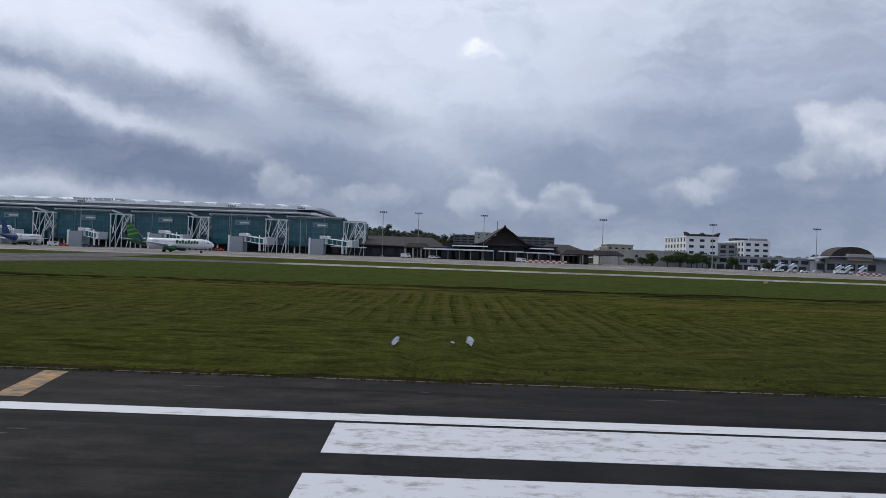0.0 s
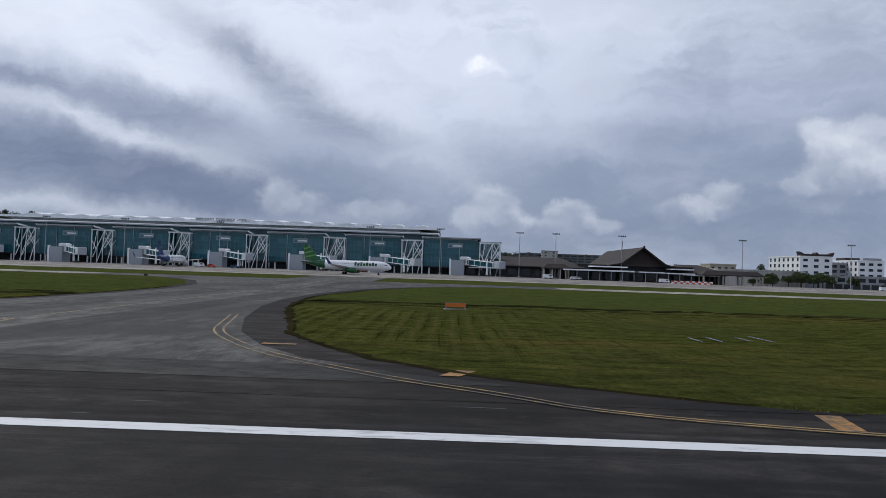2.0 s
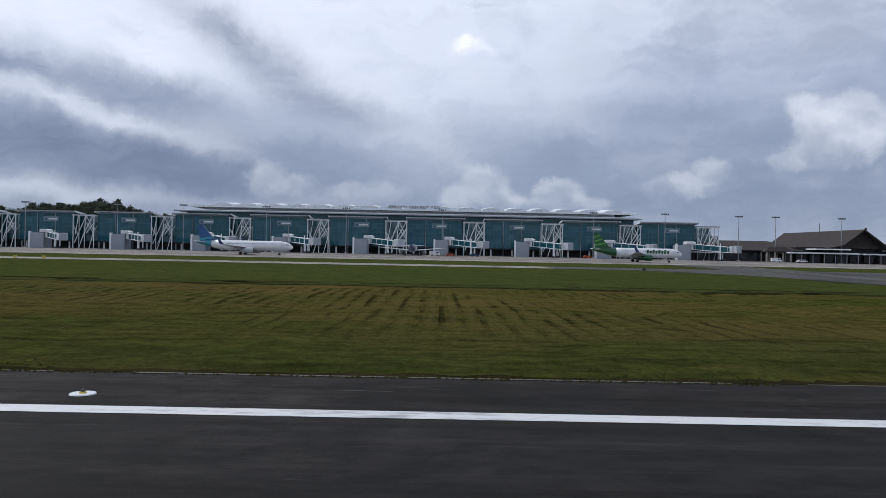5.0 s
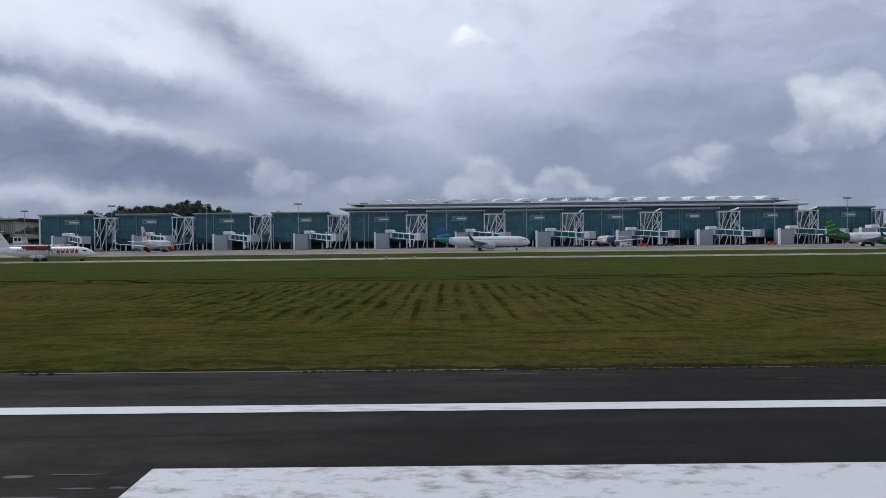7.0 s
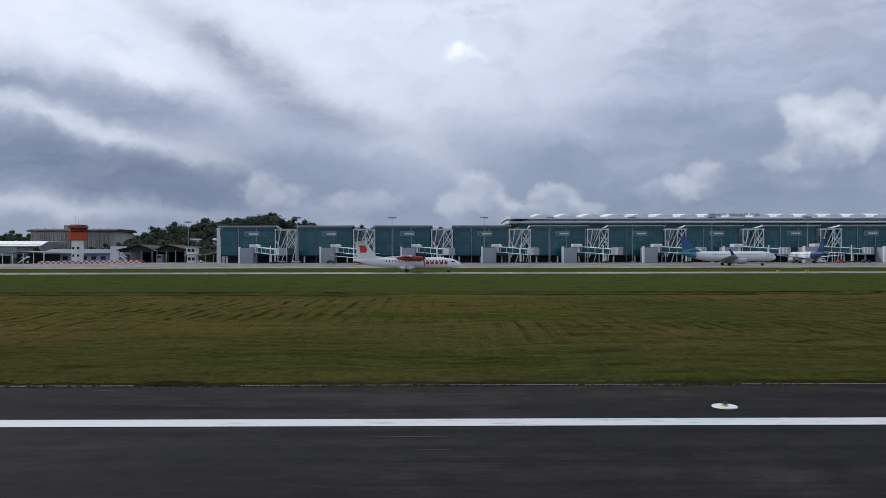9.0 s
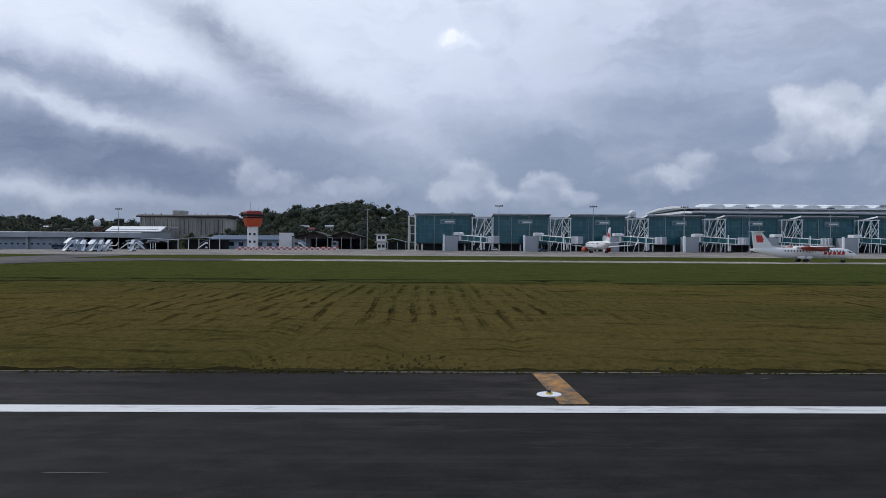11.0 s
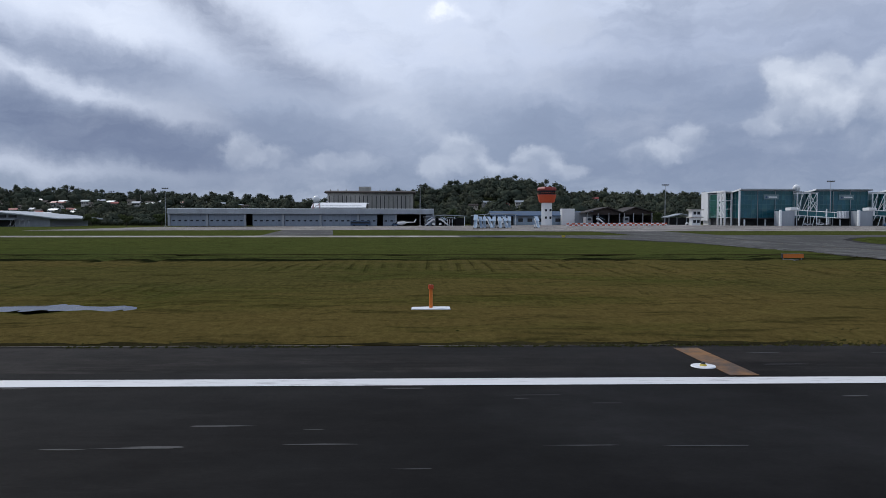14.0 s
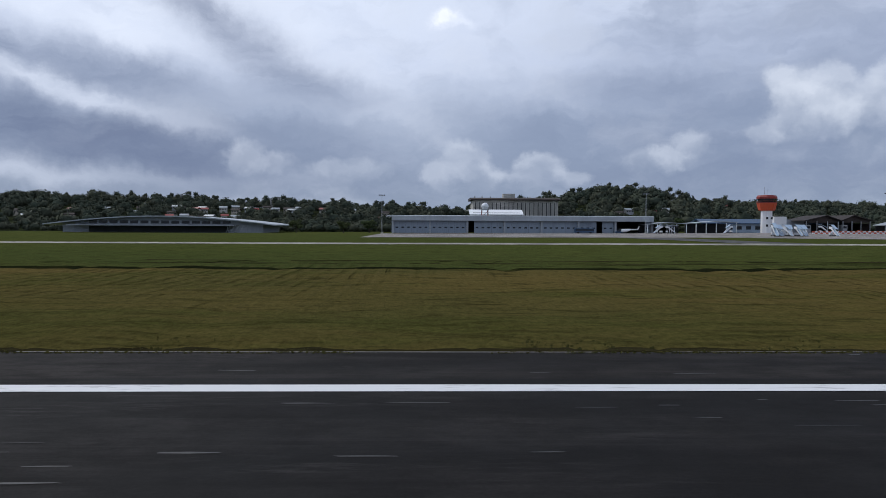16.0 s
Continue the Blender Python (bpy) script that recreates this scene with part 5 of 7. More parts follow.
def turboprop(label):
    """A high-wing twin turboprop with a T-tail, nose towards +x."""
    t = thing("turboprop", label, "airliner")
    L, zc = 27.2, 2.35
    part("fuselage", made(tube, [(0, 0.25, zc + 0.75), (1.5, 0.5, zc + 0.65), (5, 1.0, zc + 0.35), (9, 1.36, zc), (22.5, 1.38, zc), (24.6, 1.2, zc - 0.12), (26, 0.8, zc - 0.3), (26.9, 0.35, zc - 0.42), (27.2, 0.08, zc - 0.45)]), WHITE, t, "gloss white fuselage", smooth=True)
    fin = part("fin", made(prism, [(0.9, zc + 0.7), (8.5, zc + 1.25), (5.6, zc + 1.8), (2.9, zc + 5.3), (0.4, zc + 5.3)], "y", -0.14, 0.14), WHITE, t)
    part("fin_emblem", made(prism, [(1.6, zc + 2.6), (3.2, zc + 2.6), (3.4, zc + 3.4), (2.9, zc + 4.4), (1.4, zc + 4.4)], "y", -0.16, 0.16), REDL, fin, "plain red tail emblem")
    wing_pair(t, "tailplane", (3.0, 0.9, 0.1, zc + 5.35, 0.2), (2.3, 1.1, 3.6, zc + 5.4, 0.1), WHITE)
    wing_pair(t, "wing", (15.0, 12.6, 0.2, zc + 1.55, 0.5), (14.4, 13.0, 13.5, zc + 1.75, 0.22), WHITE)
    part("wing_fairing", made(box, 11.4, 16, -1.1, 1.1, zc + 1.1, zc + 1.7, 0.25), WHITE, t)
    for s in (1, -1):
        e = part("engine", made(tube, [(11.0, 0.3, zc + 1.25), (12.6, 0.6, zc + 1.2), (16.6, 0.62, zc + 1.1), (17.6, 0.45, zc + 1.1)], sides=14), DRED, t, "dark red engine nacelle", smooth=True)
        e.matrix_basis = place(0, s * 4.05)
        part("spinner", made(rod, (17.6, 0, zc + 1.1), (18.2, 0, zc + 1.1), 0.34, 0.06, 12), DARKM, e)
        for k in range(6):
            a = math.pi * k / 3 + 0.3
            part("propeller_blade", made(rod, (17.85, 0, zc + 1.1), (17.85, 1.95 * math.cos(a), zc + 1.1 + 1.95 * math.sin(a)), 0.10, 0.07, 5), DARKM, e)
        part("gear_pod", made(tube, [(11.3, 0.1, zc - 1.1), (12.4, 0.5, zc - 1.15), (14.4, 0.5, zc - 1.15), (15.4, 0.1, zc - 1.1)], sides=12), WHITE, t).matrix_basis = place(0, s * 1.5)
        wheels(t, 13.3, s * 2.0, 0.45, zc - 0.8)
    wheels(t, 23.8, 0, 0.32, zc - 1.0)
    bm = bmesh.new()
    for s in (1, -1):
        for i in range(20):
            x = 8.2 + i * 0.78
            box(bm, x, x + 0.24, s * 1.33 - 0.05, s * 1.33 + 0.05, zc + 0.35, zc + 0.7)
        prism(bm, [(24.3, zc + 0.45), (25.0, zc + 0.5), (25.7, zc + 0.2), (24.6, zc + 0.15)], "y", s * 0.7, s * 1.12)
    tagged(part("cabin_windows", bm, WINDOW, t), kind="stuff")
    bm = bmesh.new()
    for s in (1, -1):
        for i in range(5):
            x = 18.1 + i * 1.15
            prism(bm, [(x, zc - 0.35), (x + 0.8, zc - 0.35), (x + 0.95, zc + 0.35), (x + 0.15, zc + 0.35)], "y", s * 1.36 - 0.05, s * 1.36 + 0.05)
    part("name_bars", bm, REDL, t, "plain red bars where the airline name stands")
    return t


def stand(t, x, y, turn=0.0):
    t.matrix_basis = place(x, y, float(level(x, y)) + 0.03, turn)


stand(jet("white airliner with green striped tail taxiing on the apron", 37.6, GREEN, GREEN, ((LIME, 2.6, 3.2), (LIME, 4.2, 4.8), (LIME, 5.8, 6.4)), GREEN, winglet=NAVY, engine=GREEN, rearlen=0.27), -134.6, 305)
stand(jet("white airliner with blue and turquoise tail on the apron", 39.5, ROYAL, TEALL, ((TEALL, 1.7, 2.5),), None, winglet=NAVY, rearlen=0.17), -296.0, 298)
stand(jet("white airliner with red and white tail at a gate", 39.5, WHITE, WHITE, ((REDL, 3.2, 5.0),), None, engine=RED), -425.0, 324.5, 93)
stand(jet("white airliner with dark blue tail parked at a gate", 36.0, NAVY, NAVY, ((BLUE, 3.0, 4.5),), None), -211, 346, 90)
stand(turboprop("white high-wing turboprop with red engines on the taxiway"), -416.6, 202)
for ob in [o for o in bpy.data.objects if o.name == "turboprop"]:
    ob.matrix_basis = ob.matrix_basis @ Matrix.Scale(1.09, 4)


# ---- old terminal and its neighbours, east ----
def base(y, x):
    return float(level(x, y))


old = thing("old_terminal", "old terminal with steep brown gable roof and white awnings", "terminal", 0, 0, base(400, 20))
bm = bmesh.new()
loft(bm, [[(12, y, 8.6), (18.6, y, 9.9), (30, y, 18.6), (42, y, 9.8), (49, y, 8.4), (49, y, 7.9), (41.6, y, 9.2), (30, y, 17.9), (19, y, 9.3), (12, y, 8.1)] for y in (394, 488)])
part("gable_roof", bm, TILE, old, "steep brown shingle roof")
bm = bmesh.new()
prism(bm, [(14, 8.4), (19.6, 9.4), (30, 17.5), (41, 9.4), (47, 8.2)], "y", 398, 399)
part("gable_wall", bm, TILED, old, "dark timber gable")
bm = bmesh.new()
for i in range(7):
    z = 9.8 + i * 1.05
    out_ = (17.8 - z) * 1.25
    box(bm, 30 - out_, 30 + out_, 397.6, 398, z, z + 0.22)
part("gable_louvres", bm, TILE, old)
part("ridge_finial", made(prism, [(29.4, 18.2), (30.6, 18.2), (30.3, 19.4), (30, 18.8), (29.7, 19.4)], "y", 393.2, 394.0), TILED, old)
part("ridge_mast", made(rod, (29, 440, 17.5), (29, 440, 23.5), 0.15), DARKM, old)
# the shade under the awnings is put into this wall's near-black colour
part("hall_wall", made(box, -3, 59, 402, 486, 0, 8.2), SHADE_BLACK, old, "glazed hall front coloured near-black for shade")
part("hall_roof", made(box, -3.5, 59.5, 401.5, 487, 8.2, 8.7), TILE, old, "flat dark hall roof")
part("upper_awning", made(box, 2, 21, 391, 402, 7.2, 7.8), ROOFW, old, "white flat awning")
part("upper_awning", made(box, 44, 56, 391, 402, 7.0, 7.6), ROOFW, old)
part("lower_awning", made(box, -13, 24, 388, 401, 5.0, 5.7), ROOFW, old, "white flat awning")
part("lower_awning", made(box, 27, 40, 389, 401, 4.9, 5.5), ROOFW, old)
part("lower_awning", made(box, 41, 56, 389, 401, 4.7, 5.3), ROOFW, old)
for i in range(12):
    part("awning_post", made(rod, (-12 + i * 6, 389.5, 0), (-12 + i * 6, 389.5, 5.0), 0.2), GREYW, old)
for i in range(9):
    part("front_glazing", made(box, -11 + i * 7.4, -5.5 + i * 7.4, 400.6, 401.0, 0.4, 4.6), WINDOW, old)
for x0, x1, y0, y1, top, eave in ((-66, -2, 402, 452, 11.6, 5.8), (50, 77, 404, 450, 10.6, 5.2)):
    w_ = thing("low_terminal_wing", "low terminal wing under a broad brown hipped roof", "building", 0, 0, base(400, (x0 + x1) / 2))
    bm = bmesh.new()
    loft(bm, [[(x0 - 2, y0 - 4, eave), (x1 + 2, y0 - 4, eave), (x1 + 2, y1 + 4, eave), (x0 - 2, y1 + 4, eave)],
              [(x0 - 2, y0 - 4, eave + 0.4), (x1 + 2, y0 - 4, eave + 0.4), (x1 + 2, y1 + 4, eave + 0.4), (x0 - 2, y1 + 4, eave + 0.4)],
              [(x0 + 8, y0 + 20, top), (x1 - 8, y0 + 20, top), (x1 - 8, y0 + 24, top), (x0 + 8, y0 + 24, top)]])
    part("hipped_roof", bm, TILE, w_, "brown shingle roof")
    # wall coloured near-black for the shadow under the eaves
    part("wall", made(box, x0, x1, y0, y1, 0, eave), SHADE_BLACK, w_)
    for i in range(8):
        x = x0 + 2 + i * (x1 - x0 - 4) / 8
        part("window", made(box, x, x + 4.6, y0 - 0.15, y0 + 0.1, 1.0, eave - 1.2), WINDOW, w_)
    part("awning", made(box, x0 + 3, x0 + 22, y0 - 7, y0 - 3, 4.3, 4.8), ROOFW, w_, "white awning strip")
for x0, x1, y0, h in ((-24, -9, 392, 8.0), (60, 93, 390, 7.6)):
    p_ = thing("apron_pavilion", "open pavilion with low brown hipped roof on posts", "pavilion", 0, 0, base(y0, (x0 + x1) / 2))
    bm = bmesh.new()
    loft(bm, [[(x0, y0, h - 2.6), (x1, y0, h - 2.6), (x1, y0 + 9, h - 2.6), (x0, y0 + 9, h - 2.6)], [(x0, y0, h - 2.2), (x1, y0, h - 2.2), (x1, y0 + 9, h - 2.2), (x0, y0 + 9, h - 2.2)],
              [(x0 + 3, y0 + 3, h), (x1 - 3, y0 + 3, h), (x1 - 3, y0 + 6, h), (x0 + 3, y0 + 6, h)]])
    part("roof", bm, TILE, p_, "brown shingle roof")
    for x in np.linspace(x0 + 1, x1 - 1, 4):
        for y in (y0 + 1, y0 + 8):
            part("post", made(box, x - 0.35, x + 0.35, y - 0.35, y + 0.35, 0, h - 2.6), SAND, p_)


def block(label, x0, x1, y0, y1, top, wall, rows, cols, side_cols, win=(1.5, 1.7), low=2.5, name="office_building", parapet=0.8, west=None):
    """A flat-roofed building with single windows on its front and west faces."""
    t = thing(name, label, "building", 0, 0, base(y0, (x0 + x1) / 2) + max(0, float(hill(np.array((x0 + x1) / 2), np.array(y0)))) - 0.3)
    part("wall", made(box, x0, x1, y0, y1, 0, top), wall, t)
    part("roof", made(box, x0 - 0.4, x1 + 0.4, y0 - 0.4, y1 + 0.4, top, top + parapet), wall, t)
    step = (top - low) / rows
    pane = None
    for face, n_ in (("front", cols), ("west", side_cols)):
        for i in range(n_):
            for j in range(rows):
                z = low + j * step + (step - win[1]) / 2
                u = ((x0 + (i + 0.5) * (x1 - x0) / n_) if face == "front" else (y0 + (i + 0.5) * (y1 - y0) / n_))
                key = face
                me = LIST.get((id(t), face))
                wide_, tall_ = win if face == "front" else (west or win)
                if me is None:
                    bm_ = bmesh.new()
                    box(bm_, -wide_ / 2, wide_ / 2, -0.12, 0.05, 0, tall_) if face == "front" else box(bm_, -0.12, 0.05, -wide_ / 2, wide_ / 2, 0, tall_)
                    ob = part("window", bm_, WINDOW, t)
                    LIST[(id(t), face)] = ob.data
                else:
                    ob = new("window", me)
                    ob.parent = t
                ob.matrix_basis = place(u, y0, z) if face == "front" else place(x0, u, z)
    return t


white_a = block("white four-storey office with rows of windows and horned roof", 157, 178, 488, 536, 20.4, WHITE, 3, 3, 7, (3.0, 1.7), 8.4, west=(2.3, 2.3))
part("roof_ridge", made(prism, [(157.4, 21.2), (156.4, 24.0), (159.4, 22.5), (166.6, 22.5), (167.8, 23.7), (169, 22.5), (176, 22.5), (179.2, 23.9), (178.2, 21.2)], "y", 487.4, 493), TILED, white_a, "dark horned roof ridge")
white_b = block("white three-storey office block with small windows", 196, 213, 490, 523, 19.0, WHITE, 3, 3, 6, (3.0, 1.7), 7.6, west=(2.1, 2.2))
part("parapet_hood", made(box, 199, 211, 489.4, 491, 19.8, 21.2), GREYW, white_b)
part("roof_plant", made(box, 197, 207, 508, 520, 19.8, 21.6), TILED, white_b)
block("grey link block between the white offices", 178.4, 195.6, 503, 530, 17.0, GREYW, 3, 3, 0, (3.6, 2.0), 7.0)
arcade = block("long low grey building with near-black panels for shaded ground floor openings", 153, 231, 472, 486, 8.2, GREYW, 1, 12, 2, (4.6, 2.4), 4.2, "service_building")
block("long blank pale wall of a low cargo shed", 97, 152, 470, 492, 9.6, CONC, 1, 6, 2, (1.6, 1.6), 3.0, "cargo_shed")
# near-black panels on the wall paint the shade inside the openings
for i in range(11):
    part("opening", made(box, 166 + i * 5.8, 170.4 + i * 5.8, 471.6, 472.1, 0.4, 3.6), SHADE_BLACK, arcade)
dome = thing("vaulted_hall", "hall with dark vaulted roof and pale entrance block", "building", 0, 0, base(470, 255))
bm = bmesh.new()
loft(bm, [[(257 + 14 * math.cos(math.pi * i / 12), y, 9.5 + 7.6 * math.sin(math.pi * i / 12)) for i in range(13)] for y in (470, 484)])
part("vault_roof", bm, TILED, dome, "dark barrel roof")
part("wall", made(box, 240, 279, 471, 484, 0, 9.6), GREYW, dome)
part("side_wall", made(box, 231, 240, 473, 482, 0, 7.4), WHITE, dome)
part("entrance_block", made(box, 252, 268, 467, 471, 8.4, 12.6), SAND, dome)
part("eave", made(prism, [(229, 8.6), (240, 10.6), (262, 11.4), (282, 9.0), (282, 8.4), (262, 10.7), (240, 10.0), (229, 8.0)], "y", 464, 480), ROOFM, dome)
for i in range(6):
    part("window", made(box, 235 + i * 6.5, 239.6 + i * 6.5, 470.6, 471.1, 2, 6), WINDOW, dome)
shed_b = thing("blue_roofed_shed", "long shed with bright blue sheet roof", "building", 0, 0, base(480, 305))
part("wall", made(box, 283, 330, 482, 520, 0, 7), GREYW, shed_b)
part("roof", made(prism, [(480, 6.8), (500, 10.8), (522, 6.8), (522, 7.3), (500, 11.4), (480, 7.3)], "x", 281, 332), BLUE, shed_b)
block("grey multi-storey car park with banded floors", 6, 122, 850, 900, 16.4, CARPARK, 5, 14, 6, (6.4, 1.3), 1.5, "car_park")
block("grey stair block on the car park roof line", 30, 48, 842, 849, 17.0, CONC, 2, 2, 2, (2, 1.5), 10, "stair_block")
block("pale low building behind the old terminal", 116, 135, 540, 560, 14.0, SAND, 2, 4, 3, (2, 1.4), 5, "office_building")

# ---- hangar, tower and sheds, west ----
hz = base(455, -760)
hangar = thing("maintenance_hangar", "long low blue-grey hangar with sliding doors and flat fascia", "hangar", 0, 0, hz)
X0, X1 = -843.0, -682.0
part("roof", made(prism, [(452, 7.6), (452, 10.6), (454, 10.9), (505, 11.4), (505, 7.6)], "x", X0 - 0.5, X1 + 0.5), ROOFM, hangar, "pale grey roof and fascia")
part("back_wall", made(box, X0, X1, 502, 503, 0, 8), SHADE_BLACK, hangar)
for x in (X0, X1 - 0.6):
    part("end_wall", made(box, x, x + 0.6, 456, 502, 0, 7.6), CLAD, hangar)
bays = 7
bw = (X1 - X0) / bays
for i in range(bays + 1):
    x = X0 + i * bw
    part("pillar", made(box, x - 0.6, x + 0.6, 453.6, 455.2, 0, 7.6), CLAD, hangar)
for i in range(bays):
    for j in range(6):
        x0 = X0 + i * bw + 0.7 + j * (bw - 1.4) / 6
        x1 = x0 + (bw - 1.4) / 6
        if (i, j) in ((2, 0), (5, 3)) or (i == 6 and j < 5):
            continue
        leaf = part("door_leaf", made(box, x0 + 0.03, x1 - 0.03, 455.3 + 0.15 * (j % 2), 455.5 + 0.15 * (j % 2), 0.05, 7.5), BLUECLAD, hangar)
        part("door_window", made(box, x0 + 1.0, x1 - 1.0, 455.2 + 0.15 * (j % 2), 455.28 + 0.15 * (j % 2), 3.0, 3.8), WINDOW, leaf)
white_roof = thing("white_roofed_workshop", "workshop with bright white pitched roof behind the hangar", "building", 0, 0, base(640, -760) + 6)
part("wall", made(box, -781, -740, 642, 680, -4, 10.2), GREYW, white_roof)
bm = bmesh.new()
prism(bm, [(638, 8.6), (652, 13.0), (684, 13.0), (684, 12.4), (652, 12.4), (638, 8.0)], "x", -784, -737)
part("roof", bm, ROOFW, white_roof, "bright white sheet roof")
radome = thing("radar_dome", "white radar dome on a red steel trestle", "radome", -774, 600, base(600, -774))
part("dome", made(lambda b: bmesh.ops.create_uvsphere(b, u_segments=24, v_segments=14, radius=3.0, matrix=Matrix.Translation((0, 0, 20.5)))), ROOFW, radome, smooth=True)
for x, y in ((-2.4, -2.4), (2.4, -2.4), (-2.4, 2.4), (2.4, 2.4)):
    part("trestle_leg", made(rod, (x * 1.3, y * 1.3, 0), (x, y, 17.6), 0.22), DRED, radome)
for z in (6, 12):
    part("trestle_brace", made(rod, (-2.9, -2.9, z), (2.6, -2.6, z + 5), 0.16), DRED, radome)
part("platform", made(box, -3.2, 3.2, -3.2, 3.2, 17.4, 17.8), GALV, radome)

hotel = thing("ribbed_concrete_block", "weathered concrete block with vertical ribs and dark eaves", "building", 0, 0, 12)
part("wall", made(box, -777, -697, 696, 735, -6, 17.2), CONC, hotel)
for i in range(41):
    x = -776.5 + i * 1.98
    part("rib", made(box, x, x + 0.7, 694.9, 696.0, -4, 16.6), CONC, hotel)
for i in range(20):
    x = -775.2 + i * 3.96
    part("window", made(box, x, x + 1.0, 695.7, 695.95, 1, 15), WINDOW, hotel)
part("roof", made(prism, [(693, 17.2), (693, 18.2), (698, 19.6), (733, 19.6), (738, 18.2), (738, 17.2)], "x", -779.5, -694.5), TILED, hotel, "dark overhanging roof")
part("roof_house", made(box, -748, -737, 700, 712, 19.6, 23.6), CONC, hotel)
for x in (-775, -768, -760, -728, -722, -716, -708):
    part("roof_tank", made(rod, (x, 704, 19.6), (x, 704, 21.0), 0.6), CONC, hotel)

tower = thing("control_tower", "white control tower with orange-red flared cab", "control tower", -612.6, 449, base(449, -612))
part("shaft", made(loft, [[(3.3 * math.cos(a), 3.3 * math.sin(a), z) for a in (math.pi / 8 + math.pi * k / 4 for k in range(8))] for z in (0, 14.2)]), WHITE, tower, "white octagonal shaft")


def octagons(bm, levels):
    loft(bm, [[(r * math.cos(a), r * math.sin(a), z) for a in (math.pi / 8 + math.pi * k / 4 for k in range(8))] for z, r in levels])


part("cab_skirt", made(octagons, [(13.8, 4.3), (14.4, 4.9), (18.2, 5.8), (18.6, 5.8)]), RED, tower, "orange-red flared skirt")
part("cab_walkway", made(octagons, [(18.6, 6.1), (18.9, 6.1)]), DRED, tower)
part("cab_glass", made(octagons, [(18.9, 4.8), (21.2, 5.4)]), WINDOW, tower, "dark sloping cab windows")
part("cab_roof", made(octagons, [(21.2, 5.9), (22.3, 6.0), (23.3, 5.2), (23.5, 2.4)]), DRED, tower, "dark red roof ring")
for k in range(8):
    a, b = math.pi / 8 + math.pi * k / 4, math.pi / 8 + math.pi * (k + 1) / 4
    part("walkway_rail", made(rod, (6.0 * math.cos(a), 6.0 * math.sin(a), 19.7), (6.0 * math.cos(b), 6.0 * math.sin(b), 19.7), 0.06), RED, tower)
for x, z in ((-1.5, 28.5), (0.6, 27), (3.2, 26)):
    part("aerial", made(rod, (x, 0, 23.4), (x, 0, z), 0.08, sides=6), GALV, tower)
for z in (4, 8.5):
    for x in (-1.6, 1.2):
        part("shaft_window", made(box, x, x + 1.2, -3.25, -2.9, z, z + 1.4), WINDOW, tower)
annex = thing("tower_annex", "white annex with blue sheet roof beside the tower", "building", 0, 0, base(470, -600))
part("wall", made(box, -642, -566, 472, 492, 0, 5.6), PALEBLUE, annex)
part("roof", made(prism, [(469, 5.6), (480, 8.4), (494, 5.6), (494, 6.0), (480, 8.9), (469, 6.1)], "x", -645, -564), BLUE, annex, "blue sheet roof")
part("stair_block", made(box, -600, -592, 465, 471.6, 0, 10.4), WHITE, annex, "white stair block")
part("link_wall", made(box, -591.8, -580, 466, 471.6, 0, 8.4), CLAD, annex)
for i in range(12):
    part("window", made(box, -639 + i * 6, -636 + i * 6, 471.7, 472.1, 2, 4.2), WINDOW, annex)
for x0, x1, top_ in ((-588, -567, -575), (-565, -547, -558)):
    s_ = thing("fire_station_shed", "open dark shed with brown pitched roof", "shed", 0, 0, base(455, (x0 + x1) / 2))
    bm = bmesh.new()
    prism(bm, [(x0 - 1, 7.4), (top_, 10.6), (x1 + 1, 7.6), (x1 + 1, 8.0), (top_, 11.1), (x0 - 1, 7.8)], "y", 448, 476)
    part("roof", bm, TILE, s_, "brown sheet roof")
    part("back_wall", made(box, x0, x1, 470, 471, 0, 7.4), SHADE_BLACK, s_)
    part("front_gable", made(prism, [(x0, 6.4), (x0, 7.3), (top_, 10.4), (x1, 7.5), (x1, 6.4)], "y", 450.2, 450.6), TILED, s_)
    part("side_wall", made(box, x1 - 0.5, x1, 450, 470, 0, 6.0), TILED, s_)
    for x in np.linspace(x0 + 0.5, x1 - 0.5, 4):
        part("post", made(box, x - 0.2, x + 0.2, 449, 449.4, 0, 7.2), GALV, s_)
    part("office", made(box, x0, x0 + 3.6, 449.6, 458, 0, 5), GREYW, s_, "grey office corner")
    part("office_window", made(box, x0 + 0.7, x0 + 3.0, 449.3, 449.7, 2.8, 4.2), WINDOW, s_)
hut = thing("marshalling_hut", "small white two-storey hut with dark windows", "hut", -532.5, 418, base(418, -532))
part("lower_storey", made(box, -2.4, 2.4, -2.4, 2.4, 0, 4.2), WHITE, hut)
part("upper_storey", made(box, -2.7, 2.7, -2.7, 2.7, 5.0, 8.6), WHITE, hut)
part("balcony", made(box, -3.6, 3.6, -3.6, 3.6, 4.2, 5.0), CONC, hut)
part("roof", made(box, -3.7, 3.7, -3.7, 3.7, 8.6, 9.2), CONC, hut)
for z in (1.4, 6.2):
    for x in (-1.9, 0.3):
        part("window", made(box, x, x + 1.6, -2.85 if z > 5 else -2.55, -2.3, z, z + 1.7), WINDOW, hut)
low = thing("open_shelter", "low open shelter with pale sheet roof", "shed", -528, 455, base(455, -528))
part("roof", made(prism, [(-9, 4.6), (0, 6.6), (9, 4.6), (9, 5.0), (0, 7.1), (-9, 5.0)], "y", -4, 8), ROOFM, low)
for x in (-8, -3, 3, 8):
    part("post", made(box, x - 0.2, x + 0.2, -3.4, -3.0, 0, 4.8), GALV, low)
part("back_wall", made(box, -8, 8, 7, 7.4, 0, 4.6), SHADE_BLACK, low)
